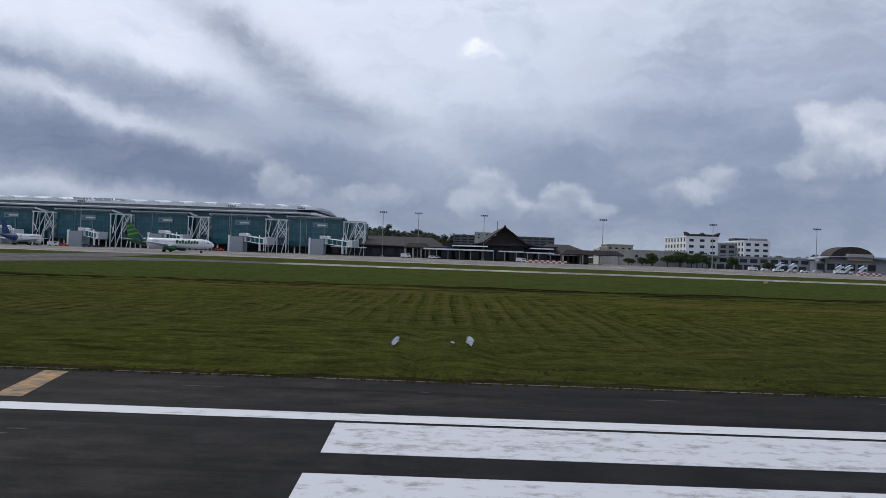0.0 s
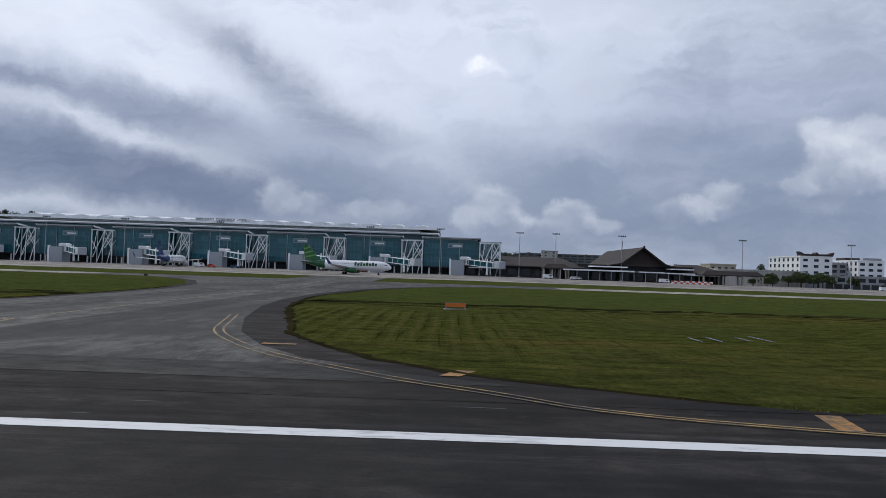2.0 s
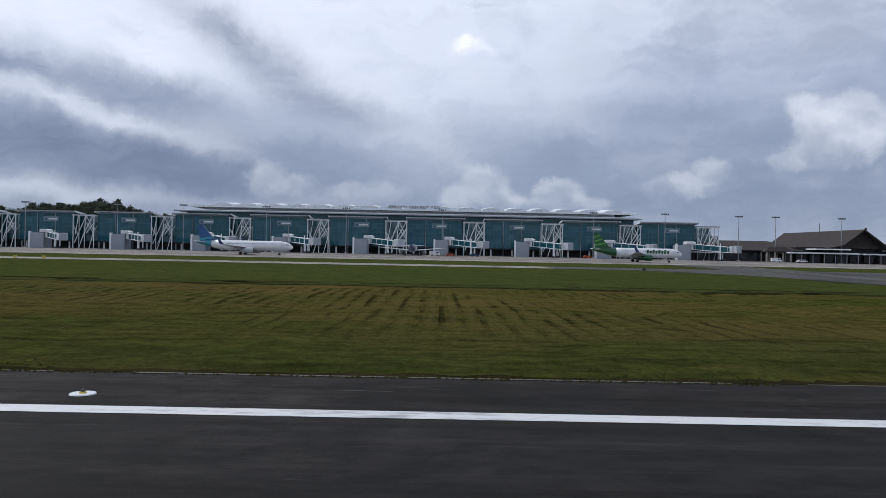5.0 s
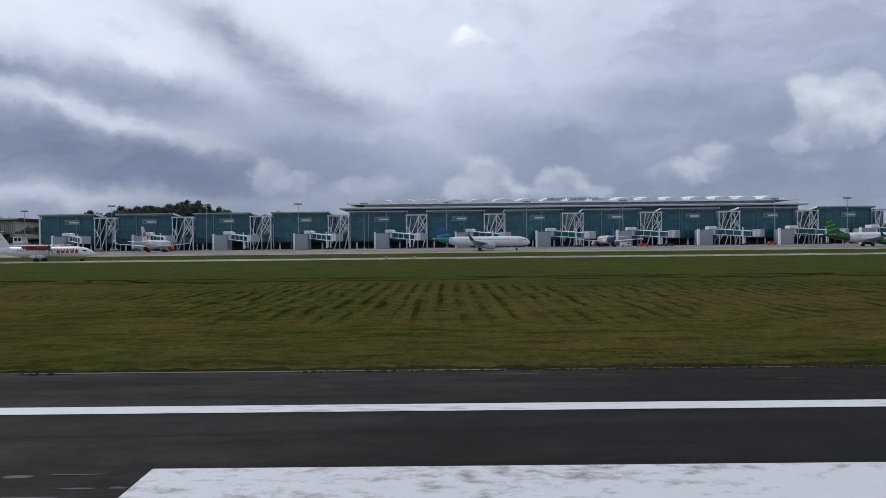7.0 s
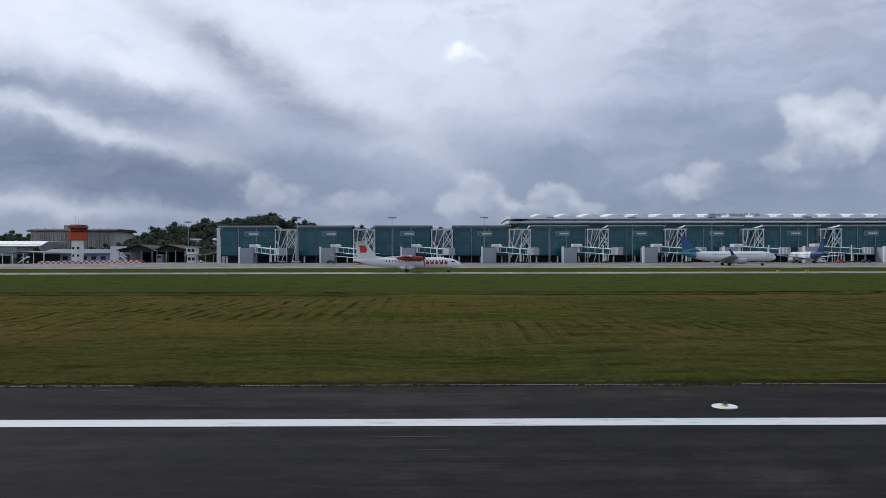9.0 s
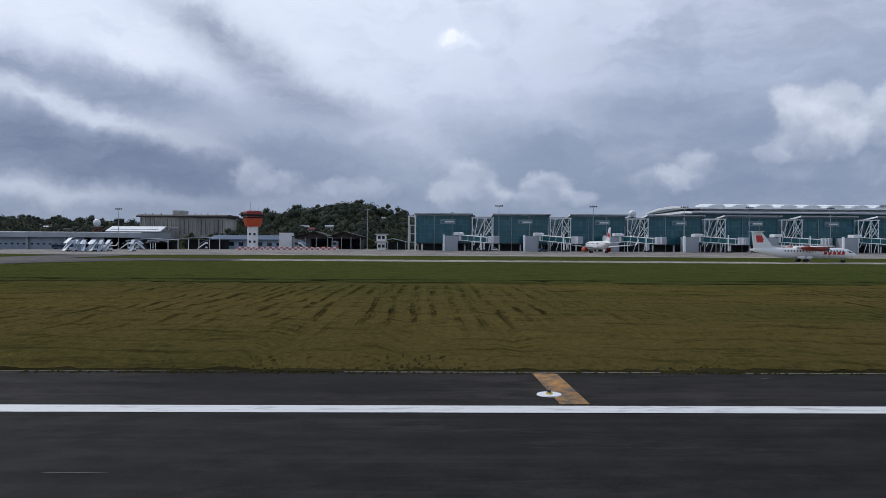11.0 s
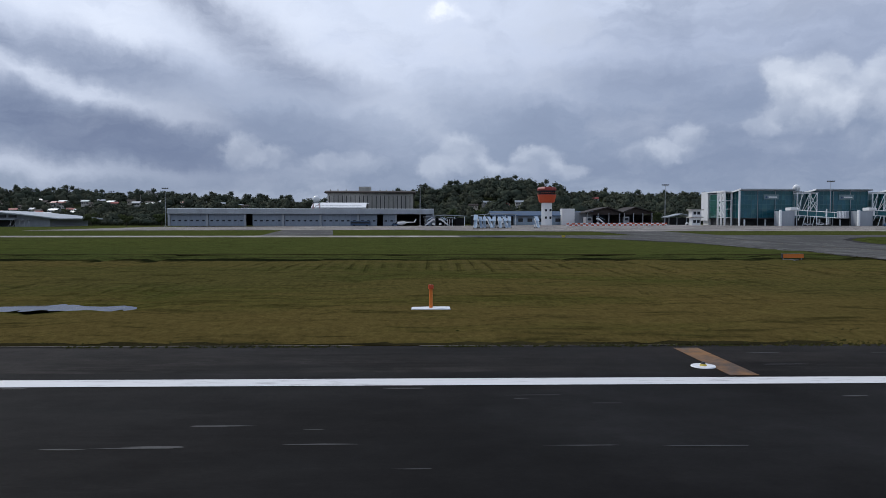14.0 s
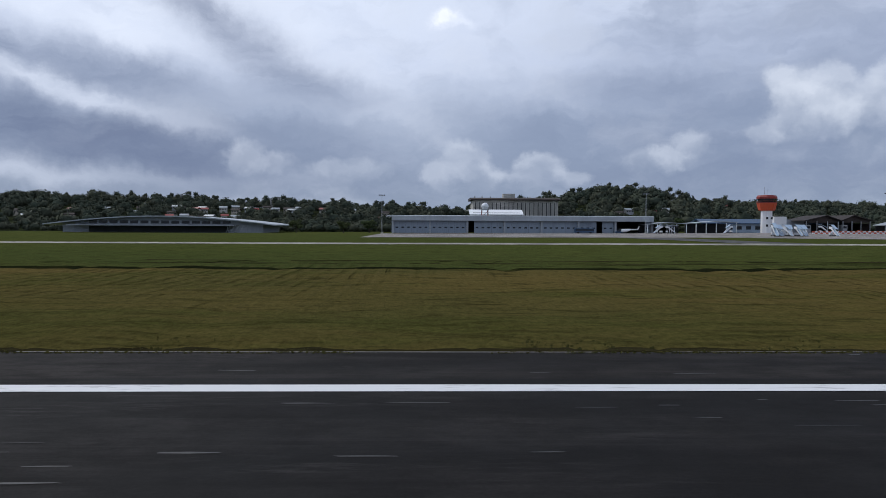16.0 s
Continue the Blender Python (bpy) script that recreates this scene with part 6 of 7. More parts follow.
for x0, x1, h in ((-688, -662, 6.4), (-658, -631, 7.2), (-676, -668, 5.0)):
    c_ = thing("equipment_canopy", "thin pale canopy on posts over ground equipment", "canopy", 0, 0, base(446, (x0 + x1) / 2))
    bm = bmesh.new()
    prism(bm, [(x0, h - 1.2), ((x0 + x1) / 2, h), (x1, h - 0.6), (x1, h - 0.25), ((x0 + x1) / 2, h + 0.4), (x0, h - 0.85)], "y", 446, 466)
    part("roof", bm, ROOFM, c_)
    for x in np.linspace(x0 + 1, x1 - 1, 5):
        part("post", made(box, x - 0.18, x + 0.18, 447, 447.4, 0, h - 0.8), STEEL, c_)
    part("back_wall", made(box, x0, x1, 464, 464.4, 0, h - 1.4), SHADE_BLACK, c_)

hall2 = thing("curved_roof_hall", "long grey hall with shallow curved metal roof", "building", 0, 0, base(480, -990))
bm = bmesh.new()
arc = [(-1066 + 147 * i / 16, 5.2 + 7.2 * math.sin(math.pi * (0.08 + 0.84 * i / 16)) - 1.6) for i in range(17)]
prism(bm, arc + [(x, z - 0.7) for x, z in arc[::-1]], "y", 474, 540)
part("roof", bm, ROOFM, hall2, "shallow curved grey roof")
bm = bmesh.new()
prism(bm, [(x, z - 0.8) for x, z in arc[1:-1]] + [(arc[-2][0], 0), (arc[1][0], 0)], "y", 482, 536)
part("wall", bm, CLAD, hall2)
part("canopy", made(box, -1050, -945, 472, 482, 4.4, 4.9), ROOFM, hall2)
for i in range(14):
    part("window", made(box, -1040 + i * 6.6, -1035 + i * 6.6, 481.6, 482.1, 5.8, 7.6), WINDOW, hall2)
for i in range(5):
    for s in (-1, 1):
        part("raking_strut", made(rod, (-949 + i * 2.84 - s * 1.0, 473, 0), (-949 + i * 2.84 + s * 1.2, 476, 5.0), 0.14), GALV, hall2)
# a near-black sheet paints the shade below the canopy
part("shaded_front", made(box, -1040, -950, 481.4, 481.9, 0.2, 4.2), SHADE_BLACK, hall2)


# ---- apron equipment ----
def stairs_truck():
    """A mobile boarding stair on a small truck, front of the truck towards +x."""
    t = thing("boarding_stairs", "white mobile boarding stairs with canopy on a small truck", "boarding stairs", group="boarding stairs")
    part("chassis", made(box, -3.4, 3.4, -1.0, 1.0, 0.5, 0.9, 0.05), DARKM, t)
    part("cab", made(box, 2.0, 3.6, -1.0, 1.0, 0.9, 2.3, 0.12), WHITE, t)
    part("cab_window", made(box, 2.4, 3.65, -0.9, 0.9, 1.6, 2.2), WINDOW, t)
    bm = bmesh.new()
    prism(bm, [(-4.4, 0.5), (-3.6, 0.5), (2.2, 4.6), (3.8, 4.6), (3.8, 4.9), (2.0, 4.9)], "y", -0.75, 0.75)
    part("flight", bm, PALEBLUE, t)
    for s in (-0.85, 0.85):
        bm = bmesh.new()
        prism(bm, [(-4.3, 0.7), (-3.9, 0.5), (2.3, 4.7), (3.9, 4.7), (3.9, 6.0), (1.9, 6.0)], "y", s - 0.05, s + 0.05)
        part("side_panel", bm, WHITE, t)
    part("canopy_roof", made(prism, [(-2.6, 4.3), (2.0, 7.0), (4.0, 7.0), (4.0, 7.2), (1.9, 7.2), (-2.7, 4.55)], "y", -1.0, 1.0), PALEBLUE, t)
    for x in (-2.4, 2.2):
        for s in (-1.0, 1.0):
            part("wheel", made(rod, (x, s - 0.15, 0.45), (x, s + 0.15, 0.45), 0.45, sides=14), RUBBER, t)
    return t


st = stairs_truck()
stair_spots = [(-665.1, 329, 82), (-662.8, 331, 96), (-660.8, 333, 88), (-658.8, 330, 104), (-656.6, 332, 78), (-654.3, 329, 92), (-651.8, 331, 100), (-649.5, 333, 86), (-637.4, 330, 95),
               (-684, 436, 20), (-676, 438, 160), (-640, 440, 20), (-581, 441, 165)]
stair_spots += [(180, 402, 10), (188, 404, 16), (214, 405, 12), (220, 407, 8), (226, 404, 15)]
st.matrix_basis = place(stair_spots[0][0], stair_spots[0][1], base(stair_spots[0][1], stair_spots[0][0]) + 0.03, stair_spots[0][2]) @ Matrix.Scale(0.86, 4)
for x, y, a in stair_spots[1:]:
    copy_thing(st, place(x, y, base(y, x) + 0.03, a) @ Matrix.Scale(0.86, 4))


def car(paint, label, van=False):
    t = thing("service_van" if van else "service_car", label, "van" if van else "car")
    side = [(-2.2, 0.4), (2.2, 0.4), (2.25, 0.95), (1.3, 1.1), (0.6, 1.65), (-1.3, 1.68), (-2.15, 1.1)] if not van else [(-2.6, 0.4), (2.6, 0.4), (2.6, 1.1), (2.0, 2.2), (-2.6, 2.3)]
    part("body", made(prism, side, "y", -0.85, 0.85), paint, t)
    part("side_windows", made(box, -1.2, 0.6, -0.88, 0.88, 1.15, 1.55) if not van else made(box, 0.6, 1.9, -0.88, 0.88, 1.3, 1.9), WINDOW, t)
    for x in (-1.4, 1.4):
        for s in (-0.8, 0.8):
            part("wheel", made(rod, (x, s - 0.1, 0.34), (x, s + 0.1, 0.34), 0.34, sides=14), RUBBER, t)
    return t


fleet = [(car(WHITE, "white service van parked on the apron", True), [(-22, 384, 5), (38, 383, 0), (175, 424, 3), (-200, 372, 10), (222, 420, 0)]),
         (car(WHITE, "small white car parked on the apron"), [(182, 424, 4), (189, 425, 0), (-8, 386, 0), (-532, 428, 0), (204, 423, 5), (-470, 398, 0)]),
         (car(BELLY, "small silver car parked on the apron"), [(197, 424, 0), (211, 423, 6), (-6, 388, 8), (-478, 397, 0)]),
         (car(BLUE, "small blue apron tug"), [(-180, 366, 0), (-705, 446, 0), (-448, 374, 15)]),
         (car(RED, "small red apron vehicle"), [(-192, 367, 0), (-566, 428, 0), (-120, 386, 0)])]
for one, where in fleet:
    one.matrix_basis = place(where[0][0], where[0][1], base(where[0][1], where[0][0]) + 0.03, where[0][2])
    for x, y, a in where[1:]:
        copy_thing(one, place(x, y, base(y, x) + 0.03, a))

bus = thing("apron_bus", "blue and white apron bus beside the hangar doors", "bus", -726, 447, base(447, -726) + 0.03)
part("body", made(box, -6, 6, -1.3, 1.3, 0.5, 3.1, 0.2), BLUE, bus)
part("window_band", made(box, -5.6, 5.6, -1.34, 1.34, 1.6, 2.6), WINDOW, bus)
for x in (-3.8, 3.8):
    for s in (-1.2, 1.2):
        part("wheel", made(rod, (x, s - 0.15, 0.5), (x, s + 0.15, 0.5), 0.5, sides=14), RUBBER, bus)

heli = thing("helicopter", "white helicopter standing on skids before the open hangar bay", "helicopter", -701, 446, base(446, -701) + 0.03)
heli.matrix_basis = heli.matrix_basis @ Matrix.Scale(0.82, 4)
part("cabin", made(tube, [(-5.4, 0.1, 1.7), (-4.6, 0.75, 1.75), (-3.0, 1.25, 1.95), (0.5, 1.35, 2.1), (2.4, 0.95, 2.4), (3.4, 0.5, 2.6)], sides=16), WHITE, heli, smooth=True)
part("tail_boom", made(tube, [(3.0, 0.5, 2.6), (9.0, 0.22, 2.9), (9.6, 0.15, 3.0)], sides=12), WHITE, heli, smooth=True)
part("tail_fin", made(prism, [(8.6, 2.7), (9.6, 2.7), (10.9, 5.2), (9.9, 5.2)], "y", -0.1, 0.1), WHITE, heli)
part("windscreen", made(tube, [(-5.0, 0.5, 1.85), (-4.2, 0.95, 1.98), (-3.2, 1.2, 2.1)], sides=12), WINDOW, heli)
part("rotor_mast", made(rod, (-0.4, 0, 3.2), (-0.4, 0, 4.0), 0.25), DARKM, heli)
for k in range(4):
    a = math.pi * k / 2 + 0.2
    part("rotor_blade", made(rod, (-0.4, 0, 3.95), (-0.4 + 5.6 * math.cos(a), 5.6 * math.sin(a), 3.8), 0.09, sides=5), DARKM, heli)
for s in (-1.1, 1.1):
    part("skid", made(rod, (-3.2, s, 0.08), (2.4, s, 0.08), 0.08, sides=6), DARKM, heli)
    for x in (-1.8, 1.0):
        part("skid_strut", made(rod, (x, s, 0.1), (x, s * 0.6, 1.2), 0.07, sides=6), DARKM, heli)


# ---- barriers, signs, lights ----
def barriers(x0, x1, y, rows_=2):
    n_ = int((x1 - x0) / 1.5)
    pieces = {}
    for i in range(n_):
        for j in range(rows_):
            mat = RED if (i + j) % 2 else WHITE
            if mat not in pieces:
                t = thing("traffic_barrier", "red plastic barrier block" if mat is RED else "white plastic barrier block", "barrier", group="barrier row")
                bm = bmesh.new()
                prism(bm, [(-0.3, 0), (0.3, 0), (0.22, 0.3), (0.16, 0.75), (-0.16, 0.75), (-0.22, 0.3)], "x", 0, 1.42)
                part("shell", bm, mat, t)
                part("base_lug", made(box, 0.2, 1.2, -0.36, 0.36, 0, 0.1), DARKM, t)
                pieces[mat] = t
                t.matrix_basis = place(x0 + i * 1.5, y + 0.15 * j, base(y, x0 + i * 1.5) + 0.03 + 0.75 * j)
            else:
                copy_thing(pieces[mat], place(x0 + i * 1.5, y + 0.15 * j, base(y, x0 + i * 1.5) + 0.03 + 0.75 * j))


barriers(-610, -554, 400)
barriers(40, 61, 377)
barriers(206, 218, 372)


def sign_board():
    t = thing("taxiway_sign", "orange taxiway sign box on short legs in the grass", "sign", group="taxiway signs")
    part("housing", made(box, -1.28, 1.28, -0.2, 0.2, 0.2, 0.74, 0.04), DARKM, t)
    part("face", made(box, -1.22, 1.22, -0.23, -0.2, 0.23, 0.71), ORANGE, t, "plain orange sign face")
    for x in (-1.1, 1.1):
        part("leg", made(rod, (x, 0, 0), (x, 0, 0.3), 0.07), GALV, t)
    part("slab", made(box, -1.4, 1.4, -0.35, 0.35, -0.1, 0.02), GREYW, t)
    return t


sg = sign_board()
sg.matrix_basis = place(-71.5, 87, 0.05)
for x, y in ((-130, 86), (-589, 85), (-646, 85)):
    copy_thing(sg, place(x, y, 0.05))


def edge_light():
    t = thing("runway_edge_light", "small runway edge light with white glass on a pale pad", "runway light", group="runway edge lights")
    part("pad", made(rod, (0, 0, 0), (0, 0, 0.03), 0.40, 0.38, sides=24), WHITE, t, "white painted round pad")
    part("stem", made(rod, (0, 0, 0.03), (0, 0, 0.08), 0.12, 0.09, 12), YELLOW_LAMP, t)
    part("globe", made(rod, (0, 0, 0.08), (0, 0, 0.15), 0.07, 0.05, 12), DARKM, t)
    return t


el = edge_light()
el.matrix_basis = place(-89.9, 22.9, 0.005)
light_x = [-31.0] + [-148.8, -207.7, -265.9, -325.1, -384.4, -443.3, -501.4] + [-558.9, -618.7, -680.7, -738.0, -799.7, -858.0]
for x in light_x:
    copy_thing(el, place(x, 22.9, 0.005))
marker = thing("orange_marker_post", "orange marker post on a white concrete slab in the grass", "marker", -689.3, 37.5, 0.04)
part("slab", made(box, -1.0, 1.0, -0.5, 0.5, -0.1, 0.14, 0.03), WHITE, marker)
part("post", made(rod, (0, 0, 0.1), (0, 0, 1.1), 0.09), ORANGE, marker)
part("lamp", made(rod, (0, 0, 1.1), (0, 0, 1.32), 0.14), RED, marker)
mk2 = thing("yellow_hoop_marker", "yellow hoop marker with pale bar in the grass", "marker", -563, 44.4, 0.1)
for x in (-0.3, 0.3):
    part("leg", made(rod, (x, 0, -0.1), (x, 0, 0.85), 0.05), YELLOW_LAMP, mk2)
part("top_bar", made(box, -0.42, 0.42, -0.08, 0.08, 0.8, 0.98, 0.02), ROOFW, mk2, "pale top bar")
mk3 = thing("orange_marker_post", "orange marker post on a white concrete slab in the grass", "marker", -169.1, 39.2, 0.03)
part("slab", made(box, -0.7, 0.7, -0.4, 0.4, -0.1, 0.2, 0.03), WHITE, mk3)
part("post", made(rod, (0, 0, 0.1), (0, 0, 0.8), 0.09), ORANGE, mk3)
part("lamp", made(box, -0.3, 0.3, -0.2, 0.2, 0.75, 1.0), ORANGE, mk3)
for x, y in ((-305.9, 189), (-298.5, 189), (-147, 180), (-655, 178), (70.1, 162.7)):
    b_ = thing("taxiway_guard_light", "small yellow guard light box at the taxiway edge", "light", x, y, base(y, x))
    part("box", made(box, -0.4, 0.4, -0.2, 0.2, 0.2, 0.7, 0.03), YELLOW_LAMP if x < -200 or x > 0 else DARKM, b_)
    part("leg", made(rod, (0, 0, -0.1), (0, 0, 0.3), 0.08), GALV, b_)


# ---- trees, houses on the hill, grass ----
def leaf_cloud(r, centres, radii, per, size):
    """Small leaf clumps, each a bent pair of triangles, filling rounded masses."""
    verts, faces, out = [], [], []
    for (cx, cy, cz), (rx, ry, rz), n_, s_ in zip(centres, radii, per, size):
        d = r.normal(size=(n_, 3))
        d /= np.linalg.norm(d, axis=1, keepdims=True)
        d *= (0.72 + 0.28 * r.random((n_, 1)))
        p = d * (rx, ry, rz) + (cx, cy, cz)
        face = d + r.normal(size=(n_, 3)) * 0.28
        a = np.cross(face, r.normal(size=(n_, 3)))
        a /= np.linalg.norm(a, axis=1, keepdims=True) + 1e-9
        b = np.cross(a, face)
        b /= np.linalg.norm(b, axis=1, keepdims=True) + 1e-9
        k = s_ * (0.6 + 0.8 * r.random((n_, 1)))
        o = len(verts)
        verts.extend(np.concatenate([p - a * k, p + b * k * 0.8, p + a * k, p - b * k * 0.8 + np.cross(a, b) * k * 0.4], 1).reshape(-1, 3).tolist())
        lean = d + (0, 0, 0.25) + r.normal(size=(n_, 3)) * 0.16
        lean /= np.linalg.norm(lean, axis=1, keepdims=True)
        out.extend(np.repeat(lean, 4, axis=0).tolist())
        faces.extend([(o + 4 * i, o + 4 * i + 1, o + 4 * i + 2, o + 4 * i + 3) for i in range(n_)])
    return verts, faces, out


def cores(verts, faces, out, centres, radii, share=0.72):
    """The dense inner mass of each crown, behind its leaves."""
    g = (1 + 5 ** 0.5) / 2
    pts = np.array([(-1, g, 0), (1, g, 0), (-1, -g, 0), (1, -g, 0), (0, -1, g), (0, 1, g), (0, -1, -g), (0, 1, -g), (g, 0, -1), (g, 0, 1), (-g, 0, -1), (-g, 0, 1)]) / math.hypot(1, g)
    tris = [(0, 11, 5), (0, 5, 1), (0, 1, 7), (0, 7, 10), (0, 10, 11), (1, 5, 9), (5, 11, 4), (11, 10, 2), (10, 7, 6), (7, 1, 8),
            (3, 9, 4), (3, 4, 2), (3, 2, 6), (3, 6, 8), (3, 8, 9), (4, 9, 5), (2, 4, 11), (6, 2, 10), (8, 6, 7), (9, 8, 1)]
    for c, q in zip(centres, radii):
        o = len(verts)
        verts.extend((pts * np.array(q) * share + np.array(c)).tolist())
        out.extend(pts.tolist())
        faces.extend([(a + o, b + o, d + o) for a, b, d in tris])


def rounded(ob, out):
    """Let the leaves shade as the rounded mass that they cover."""
    ob.data.polygons.foreach_set("use_smooth", [True] * len(ob.data.polygons))
    ob.data.normals_split_custom_set_from_vertices(out)
    return ob


def tree(x, y, height, spread, seed, palm=False):
    r = np.random.default_rng(seed)
    t = thing("palm_tree" if palm else "tree", "slender palm with drooping fronds" if palm else "dark green broadleaf tree with uneven crown", "tree", x, y, base(y, x) + max(0.0, float(hill(np.array(x), np.array(y)))) - 0.1)
    bm = bmesh.new()
    rod(bm, (0, 0, 0), (0.2, 0, height * 0.55), 0.045 * height, 0.025 * height, 8)
    limbs = []
    if palm:
        rod(bm, (0.2, 0, height * 0.55), (0.3, 0, height * 0.95), 0.025 * height, 0.02 * height, 8)
    else:
        for k in range(6):
            a = k * 1.05 + r.random()
            tip = (spread * 0.6 * math.cos(a), spread * 0.6 * math.sin(a), height * (0.42 + 0.38 * r.random()))
            rod(bm, (0.15, 0, height * (0.35 + 0.03 * k)), tip, 0.018 * height, 0.006 * height, 6)
            limbs.append(tip)
    part("trunk", bm, BARK, t, "grey-brown trunk")
    if palm:
        v, f = [], []
        for k in range(14):
            a = k * 0.449 + r.random() * 0.2
            for j in range(6):
                q0, q1 = j / 6, (j + 1) / 6
                for s in (-1, 1):
                    o = len(v)
                    for q in (q0, q1):
                        rr, zz = spread * q, height * 0.95 + spread * (0.5 * q - 0.85 * q * q)
                        v.append((0.3 + rr * math.cos(a), rr * math.sin(a), zz))
                        v.append((0.3 + rr * math.cos(a) - s * math.sin(a) * 0.5 * (1 - q), rr * math.sin(a) + s * math.cos(a) * 0.5 * (1 - q), zz - 0.35))
                    f.append((o, o + 1, o + 3, o + 2))
    else:
        cs = [(0, 0, height * 0.60)] + limbs + [(spread * (r.random() - 0.5), spread * (r.random() - 0.5), height * (0.45 + 0.45 * r.random())) for _ in range(6)]
        rs = [(spread * 0.6, spread * 0.6, height * 0.30)] + [(spread * (0.28 + 0.15 * r.random()),) * 2 + (height * 0.15,) for _ in cs[1:]]
        v, f, out = leaf_cloud(r, cs, rs, [260] + [130] * (len(cs) - 1), [height * 0.034] * len(cs))
    ob = raw("crown", v, f, LEAF)
    if not palm:
        rounded(ob, out)
    ob.parent = t


r = np.random.default_rng(3)
OFFICE_TREES = (
    (128, 462, 9, 5, 0), (136, 458, 8, 5, 0), (146, 463, 10, 6, 0), (155, 460, 9, 4, 1), (160, 464, 10, 4, 1), (150, 455, 8, 5, 0),
    (143, 456, 9, 5, 0), (154, 457, 9.5, 5.5, 0), (159, 455, 8.5, 5, 0), (122, 455, 4.6, 4, 0), (126, 457, 4.2, 3.6, 0), (114, 458, 4, 3.4, 0),
    (118, 448, 5.5, 4, 0))
APRON_TREES = (
    (108, 442, 5, 4, 0),                                       (178, 462, 8, 4.5, 0), (200, 461, 6, 4, 0), (166, 462, 8, 4, 1), (-3, 440, 12, 4, 0), (-10, 470, 13, 5, 0), (226, 560, 20, 9, 0),
    (236, 565, 19, 9, 0),                                       (-875, 470, 8, 5, 0), (-860, 490, 9, 6, 0), (-650, 500, 10, 6, 0), (-668, 505, 11, 6, 0), (-530, 500, 10, 6, 0), (-545, 490, 8, 5, 0),
    (-910, 500, 9, 6, 0))
for i, (x, y, h, s, p_) in enumerate(OFFICE_TREES + APRON_TREES):
    tree(x, y, h, s, 40 + i, bool(p_))

HOMES = [(-1235, 690), (-1205, 705), (-1180, 690), (-1160, 715), (-1128, 720), (-1100, 730), (-1075, 760), (-1048, 735), (-1020, 775), (-985, 765), (-950, 760), (-925, 745), (-890, 750), (-862, 735), (-1215, 650),
         (-1190, 640), (-1172, 655), (-1140, 668), (-552, 790), (-505, 775), (-1090, 690), (-1060, 700)]
HOMES += [(-1062 + 9.5 * k + 3 * math.sin(k * 2.3), 636 + 9 * math.sin(k * 1.7)) for k in range(9)] + [(-1052 + 12 * k, 668 + 6 * math.sin(k * 2.1)) for k in range(6)]
HOMES += [(-1062 + 12.5 * k + 4 * math.sin(k * 1.9), 742 + 12 * math.sin(k * 2.7)) for k in range(10)] + [(-868 + 11 * k, 690 + 9 * math.sin(k * 1.3)) for k in range(6)] + [(-640 + 14 * k, 690 + 20 * math.sin(k * 2.0)) for k in range(4)]
home_x, home_y = np.array(HOMES).T
cent, rad, per, siz = [], [], [], []
count = 0
while count < 4600:
    x, y = r.uniform(-1520, 560), 590 + 330 * r.random() ** 1.1
    if x > 110 and r.random() < 0.9:
        count += 0.2
        continue
    if -781 - 25 < x < -690 and y < 745 or -12 < x < 145 and y < 862:
        continue
    if ((np.abs(home_x - x) < 7) & (home_y - y > -8) & (home_y - y < 34)).any():
        count += 0.2
        continue
    z = float(level(x, y) + hill(np.array(x), np.array(y)))
    tall = r.uniform(5, 10) * (1.5 if r.random() < 0.18 else 1)
    if -660 < x < -520:
        tall *= 1.15
    wide = tall * r.uniform(0.42, 0.65)
    cent.append((x, y, z + tall * 0.55))
    rad.append((wide, wide, tall * 0.45))
    per.append(150)
    siz.append(tall * 0.064)
    if r.random() < 0.5:
        cent.append((x + r.normal() * wide * 0.6, y, z + tall * 0.95))
        rad.append((wide * 0.5, wide * 0.5, tall * 0.22))
        per.append(56)
        siz.append(tall * 0.05)
    count += 1
for i in range(520):  # the hedge-like belt at the foot of the hill
    x, y = r.uniform(-1300, -300), r.uniform(545, 592)
    if -792 < x < -690:
        continue
    tall = r.uniform(4, 8)
    cent.append((x, y, float(level(x, y)) + tall * 0.48))
    rad.append((tall * 0.7, tall * 0.6, tall * 0.5))
    per.append(110)
    siz.append(tall * 0.09)
v, f, out = leaf_cloud(r, cent, rad, per, siz)
cores(v, f, out, cent, rad)
tagged(rounded(raw("hill_forest", v, f, FOREST), out), "dense dark green woodland covering the low hills", "forest", kind="stuff")


def house(wide, deep, tall, wall, roof, label):
    t = thing("hillside_house", label, "house", group="hillside houses")
    part("wall", made(box, -wide / 2, wide / 2, -deep / 2, deep / 2, -3, tall), wall, t)
    part("roof", made(prism, [(-deep / 2 - 0.6, tall), (0, tall + deep * 0.3), (deep / 2 + 0.6, tall), (deep / 2 + 0.6, tall + 0.3), (0, tall + deep * 0.3 + 0.35), (-deep / 2 - 0.6, tall + 0.3)], "x", -wide / 2 - 0.6, wide / 2 + 0.6), roof, t)
    for i in range(3):
        x = -wide / 2 + (i + 0.5) * wide / 3
        part("window", made(box, x - 0.7, x + 0.7, -deep / 2 - 0.1, -deep / 2 + 0.1, tall * 0.35, tall * 0.75), WINDOW, t)
    return t


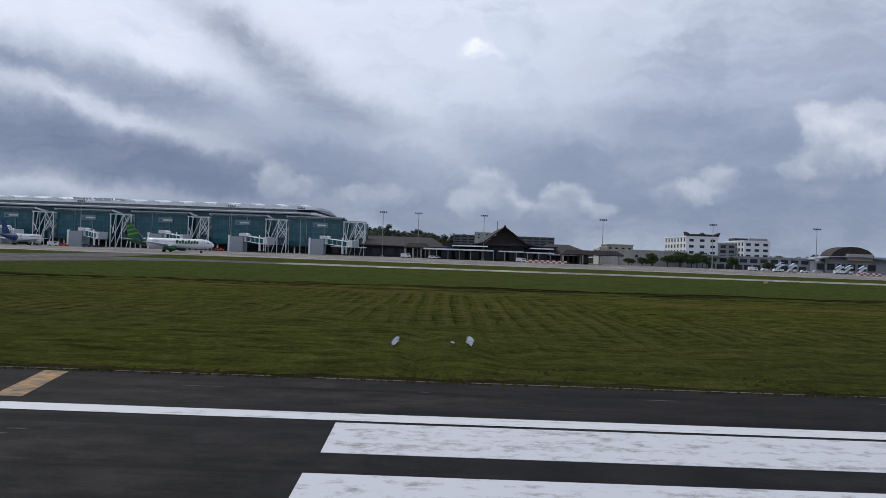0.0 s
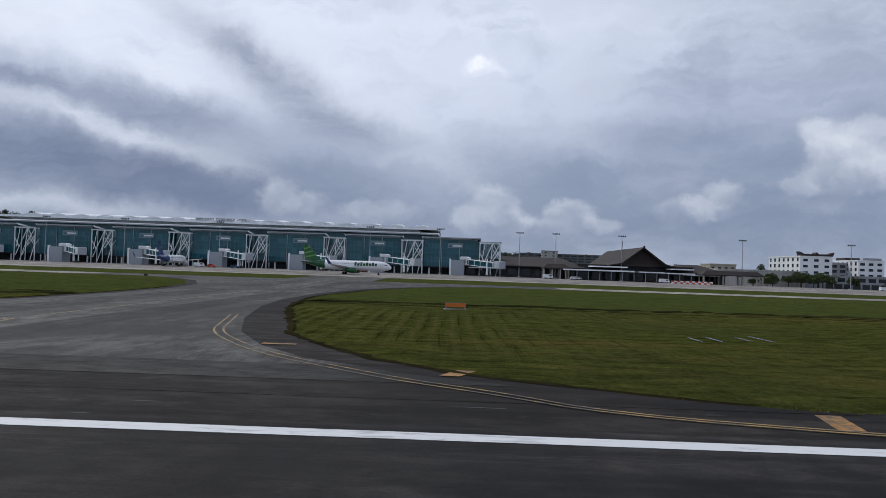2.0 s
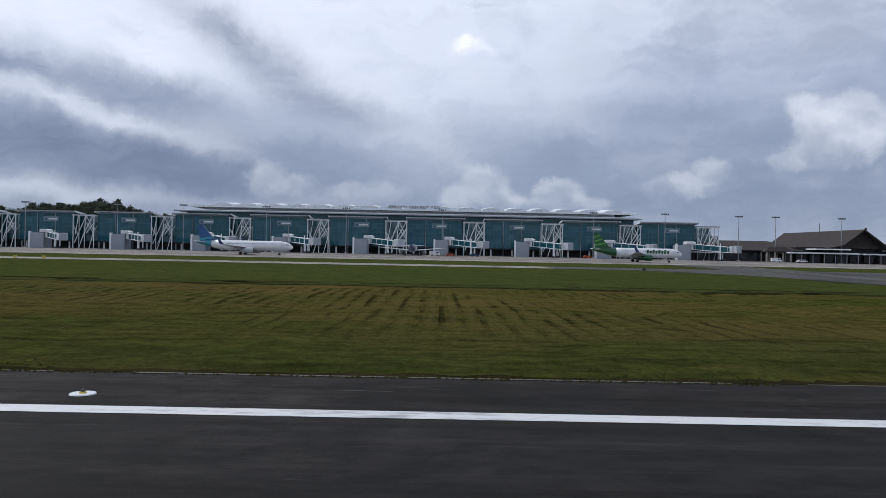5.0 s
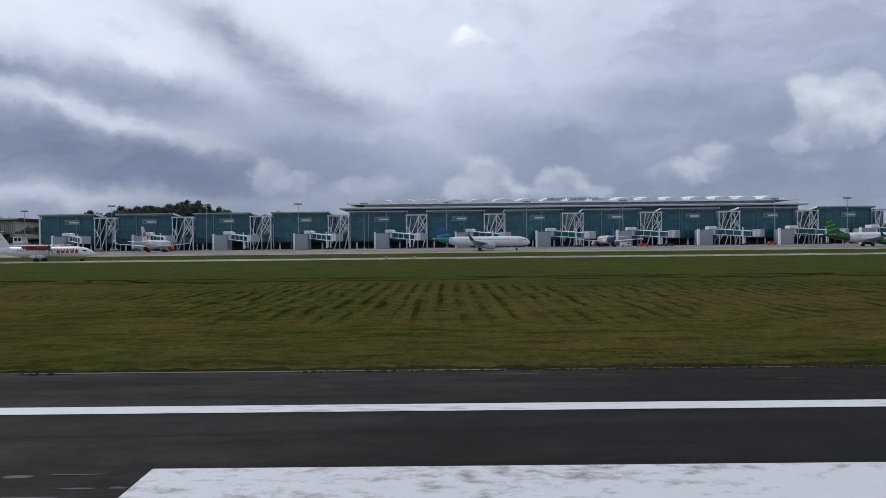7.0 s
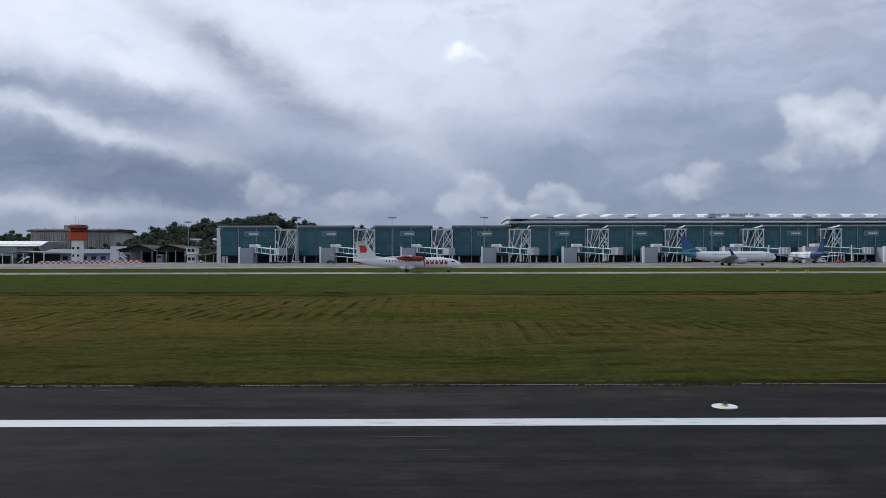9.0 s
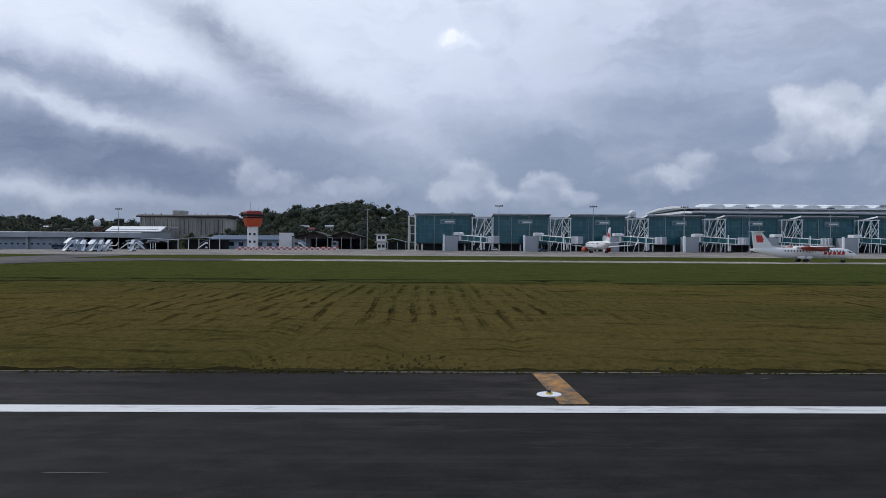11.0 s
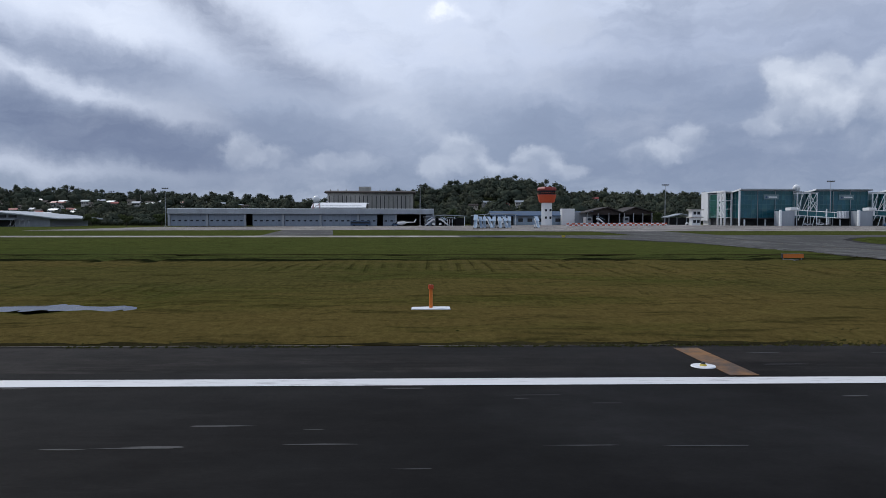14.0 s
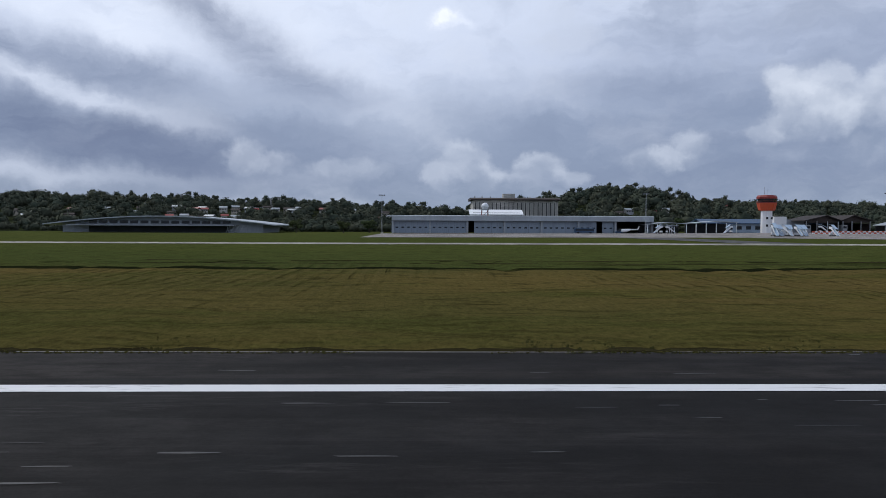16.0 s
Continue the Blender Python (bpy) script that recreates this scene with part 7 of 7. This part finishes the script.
kinds = [house(7, 5, 2.8, CONC, ROOFM, "grey-white house with grey roof among trees"), house(8, 5, 2.6, SAND, TILE, "tan house with brown roof among trees"),
         house(9, 5, 2.6, GREYW, ROOFM, "long grey house with pale sheet roof"), house(6, 5, 2.8, CONC, DRED, "pale house with red roof among trees")]
for i, (x, y) in enumerate(HOMES):
    one = kinds[i % 4]
    z = float(level(x, y) + hill(np.array(x), np.array(y))) + 2.0
    if i < 4:
        one.matrix_basis = place(x, y, z, (i * 37) % 50 - 25)
    else:
        copy_thing(one, place(x, y, z, (i * 37) % 50 - 25))

for x, tall in ((-986, 4), (-980, 6), (-970, 3)):
    block_z = float(hill(np.array(float(x)), np.array(800.0)))
    t = thing("apartment_tower", "pale grey apartment tower on the crest of the hill", "building", x, 800, block_z)
    part("wall", made(box, -2.4, 2.4, -3, 3, -2, tall + 6), CONC, t)
    part("roof", made(box, -2.7, 2.7, -3.3, 3.3, tall + 6, tall + 6.5), GREYW, t)
    for j in range(5):
        for dx in (-1.5, 0.6):
            part("window", made(box, dx, dx + 0.9, -3.1, -2.9, tall - 4 + j * 2, tall - 2.9 + j * 2), WINDOW, t)

# tufts standing proud of the mown grass, thickest along the pavement
n_ = 40000
tx = r.uniform(-860, 60, n_)
ty = 26.7 + 4 * r.random(n_) ** 3
edge_ = r.random(n_) < 0.22
ty[edge_] = 26.6 + 0.9 * r.random(edge_.sum())
keep = (paved(tx, ty) > 0.4) & (soft_noise(tx / 7, ty / 5, 9) > 0.36)
tx, ty = tx[keep], ty[keep]
n_ = len(tx)
th = 0.03 + 0.05 * r.random(n_) ** 2
ta = r.uniform(0, 6.283, n_)
tw = 0.03 + 0.08 * r.random(n_)
tz = np.where(ty < 29, 0.0, 0.06)
v = np.stack([np.stack([tx - np.cos(ta) * tw, ty - np.sin(ta) * tw, tz - 0.05], 1), np.stack([tx + np.cos(ta) * tw, ty + np.sin(ta) * tw, tz - 0.05], 1),
              np.stack([tx + np.cos(ta) * tw * 0.7 + 0.05, ty + np.sin(ta) * tw * 0.7, tz + th], 1), np.stack([tx - np.cos(ta) * tw * 0.4, ty - np.sin(ta) * tw * 0.4, tz + th * 0.75], 1)], 1).reshape(-1, 3)
tagged(raw("grass_tufts", v, [(4 * i, 4 * i + 1, 4 * i + 2, 4 * i + 3) for i in range(n_)], BLADE), "rough grass tufts along the runway shoulder", "grass", kind="stuff")
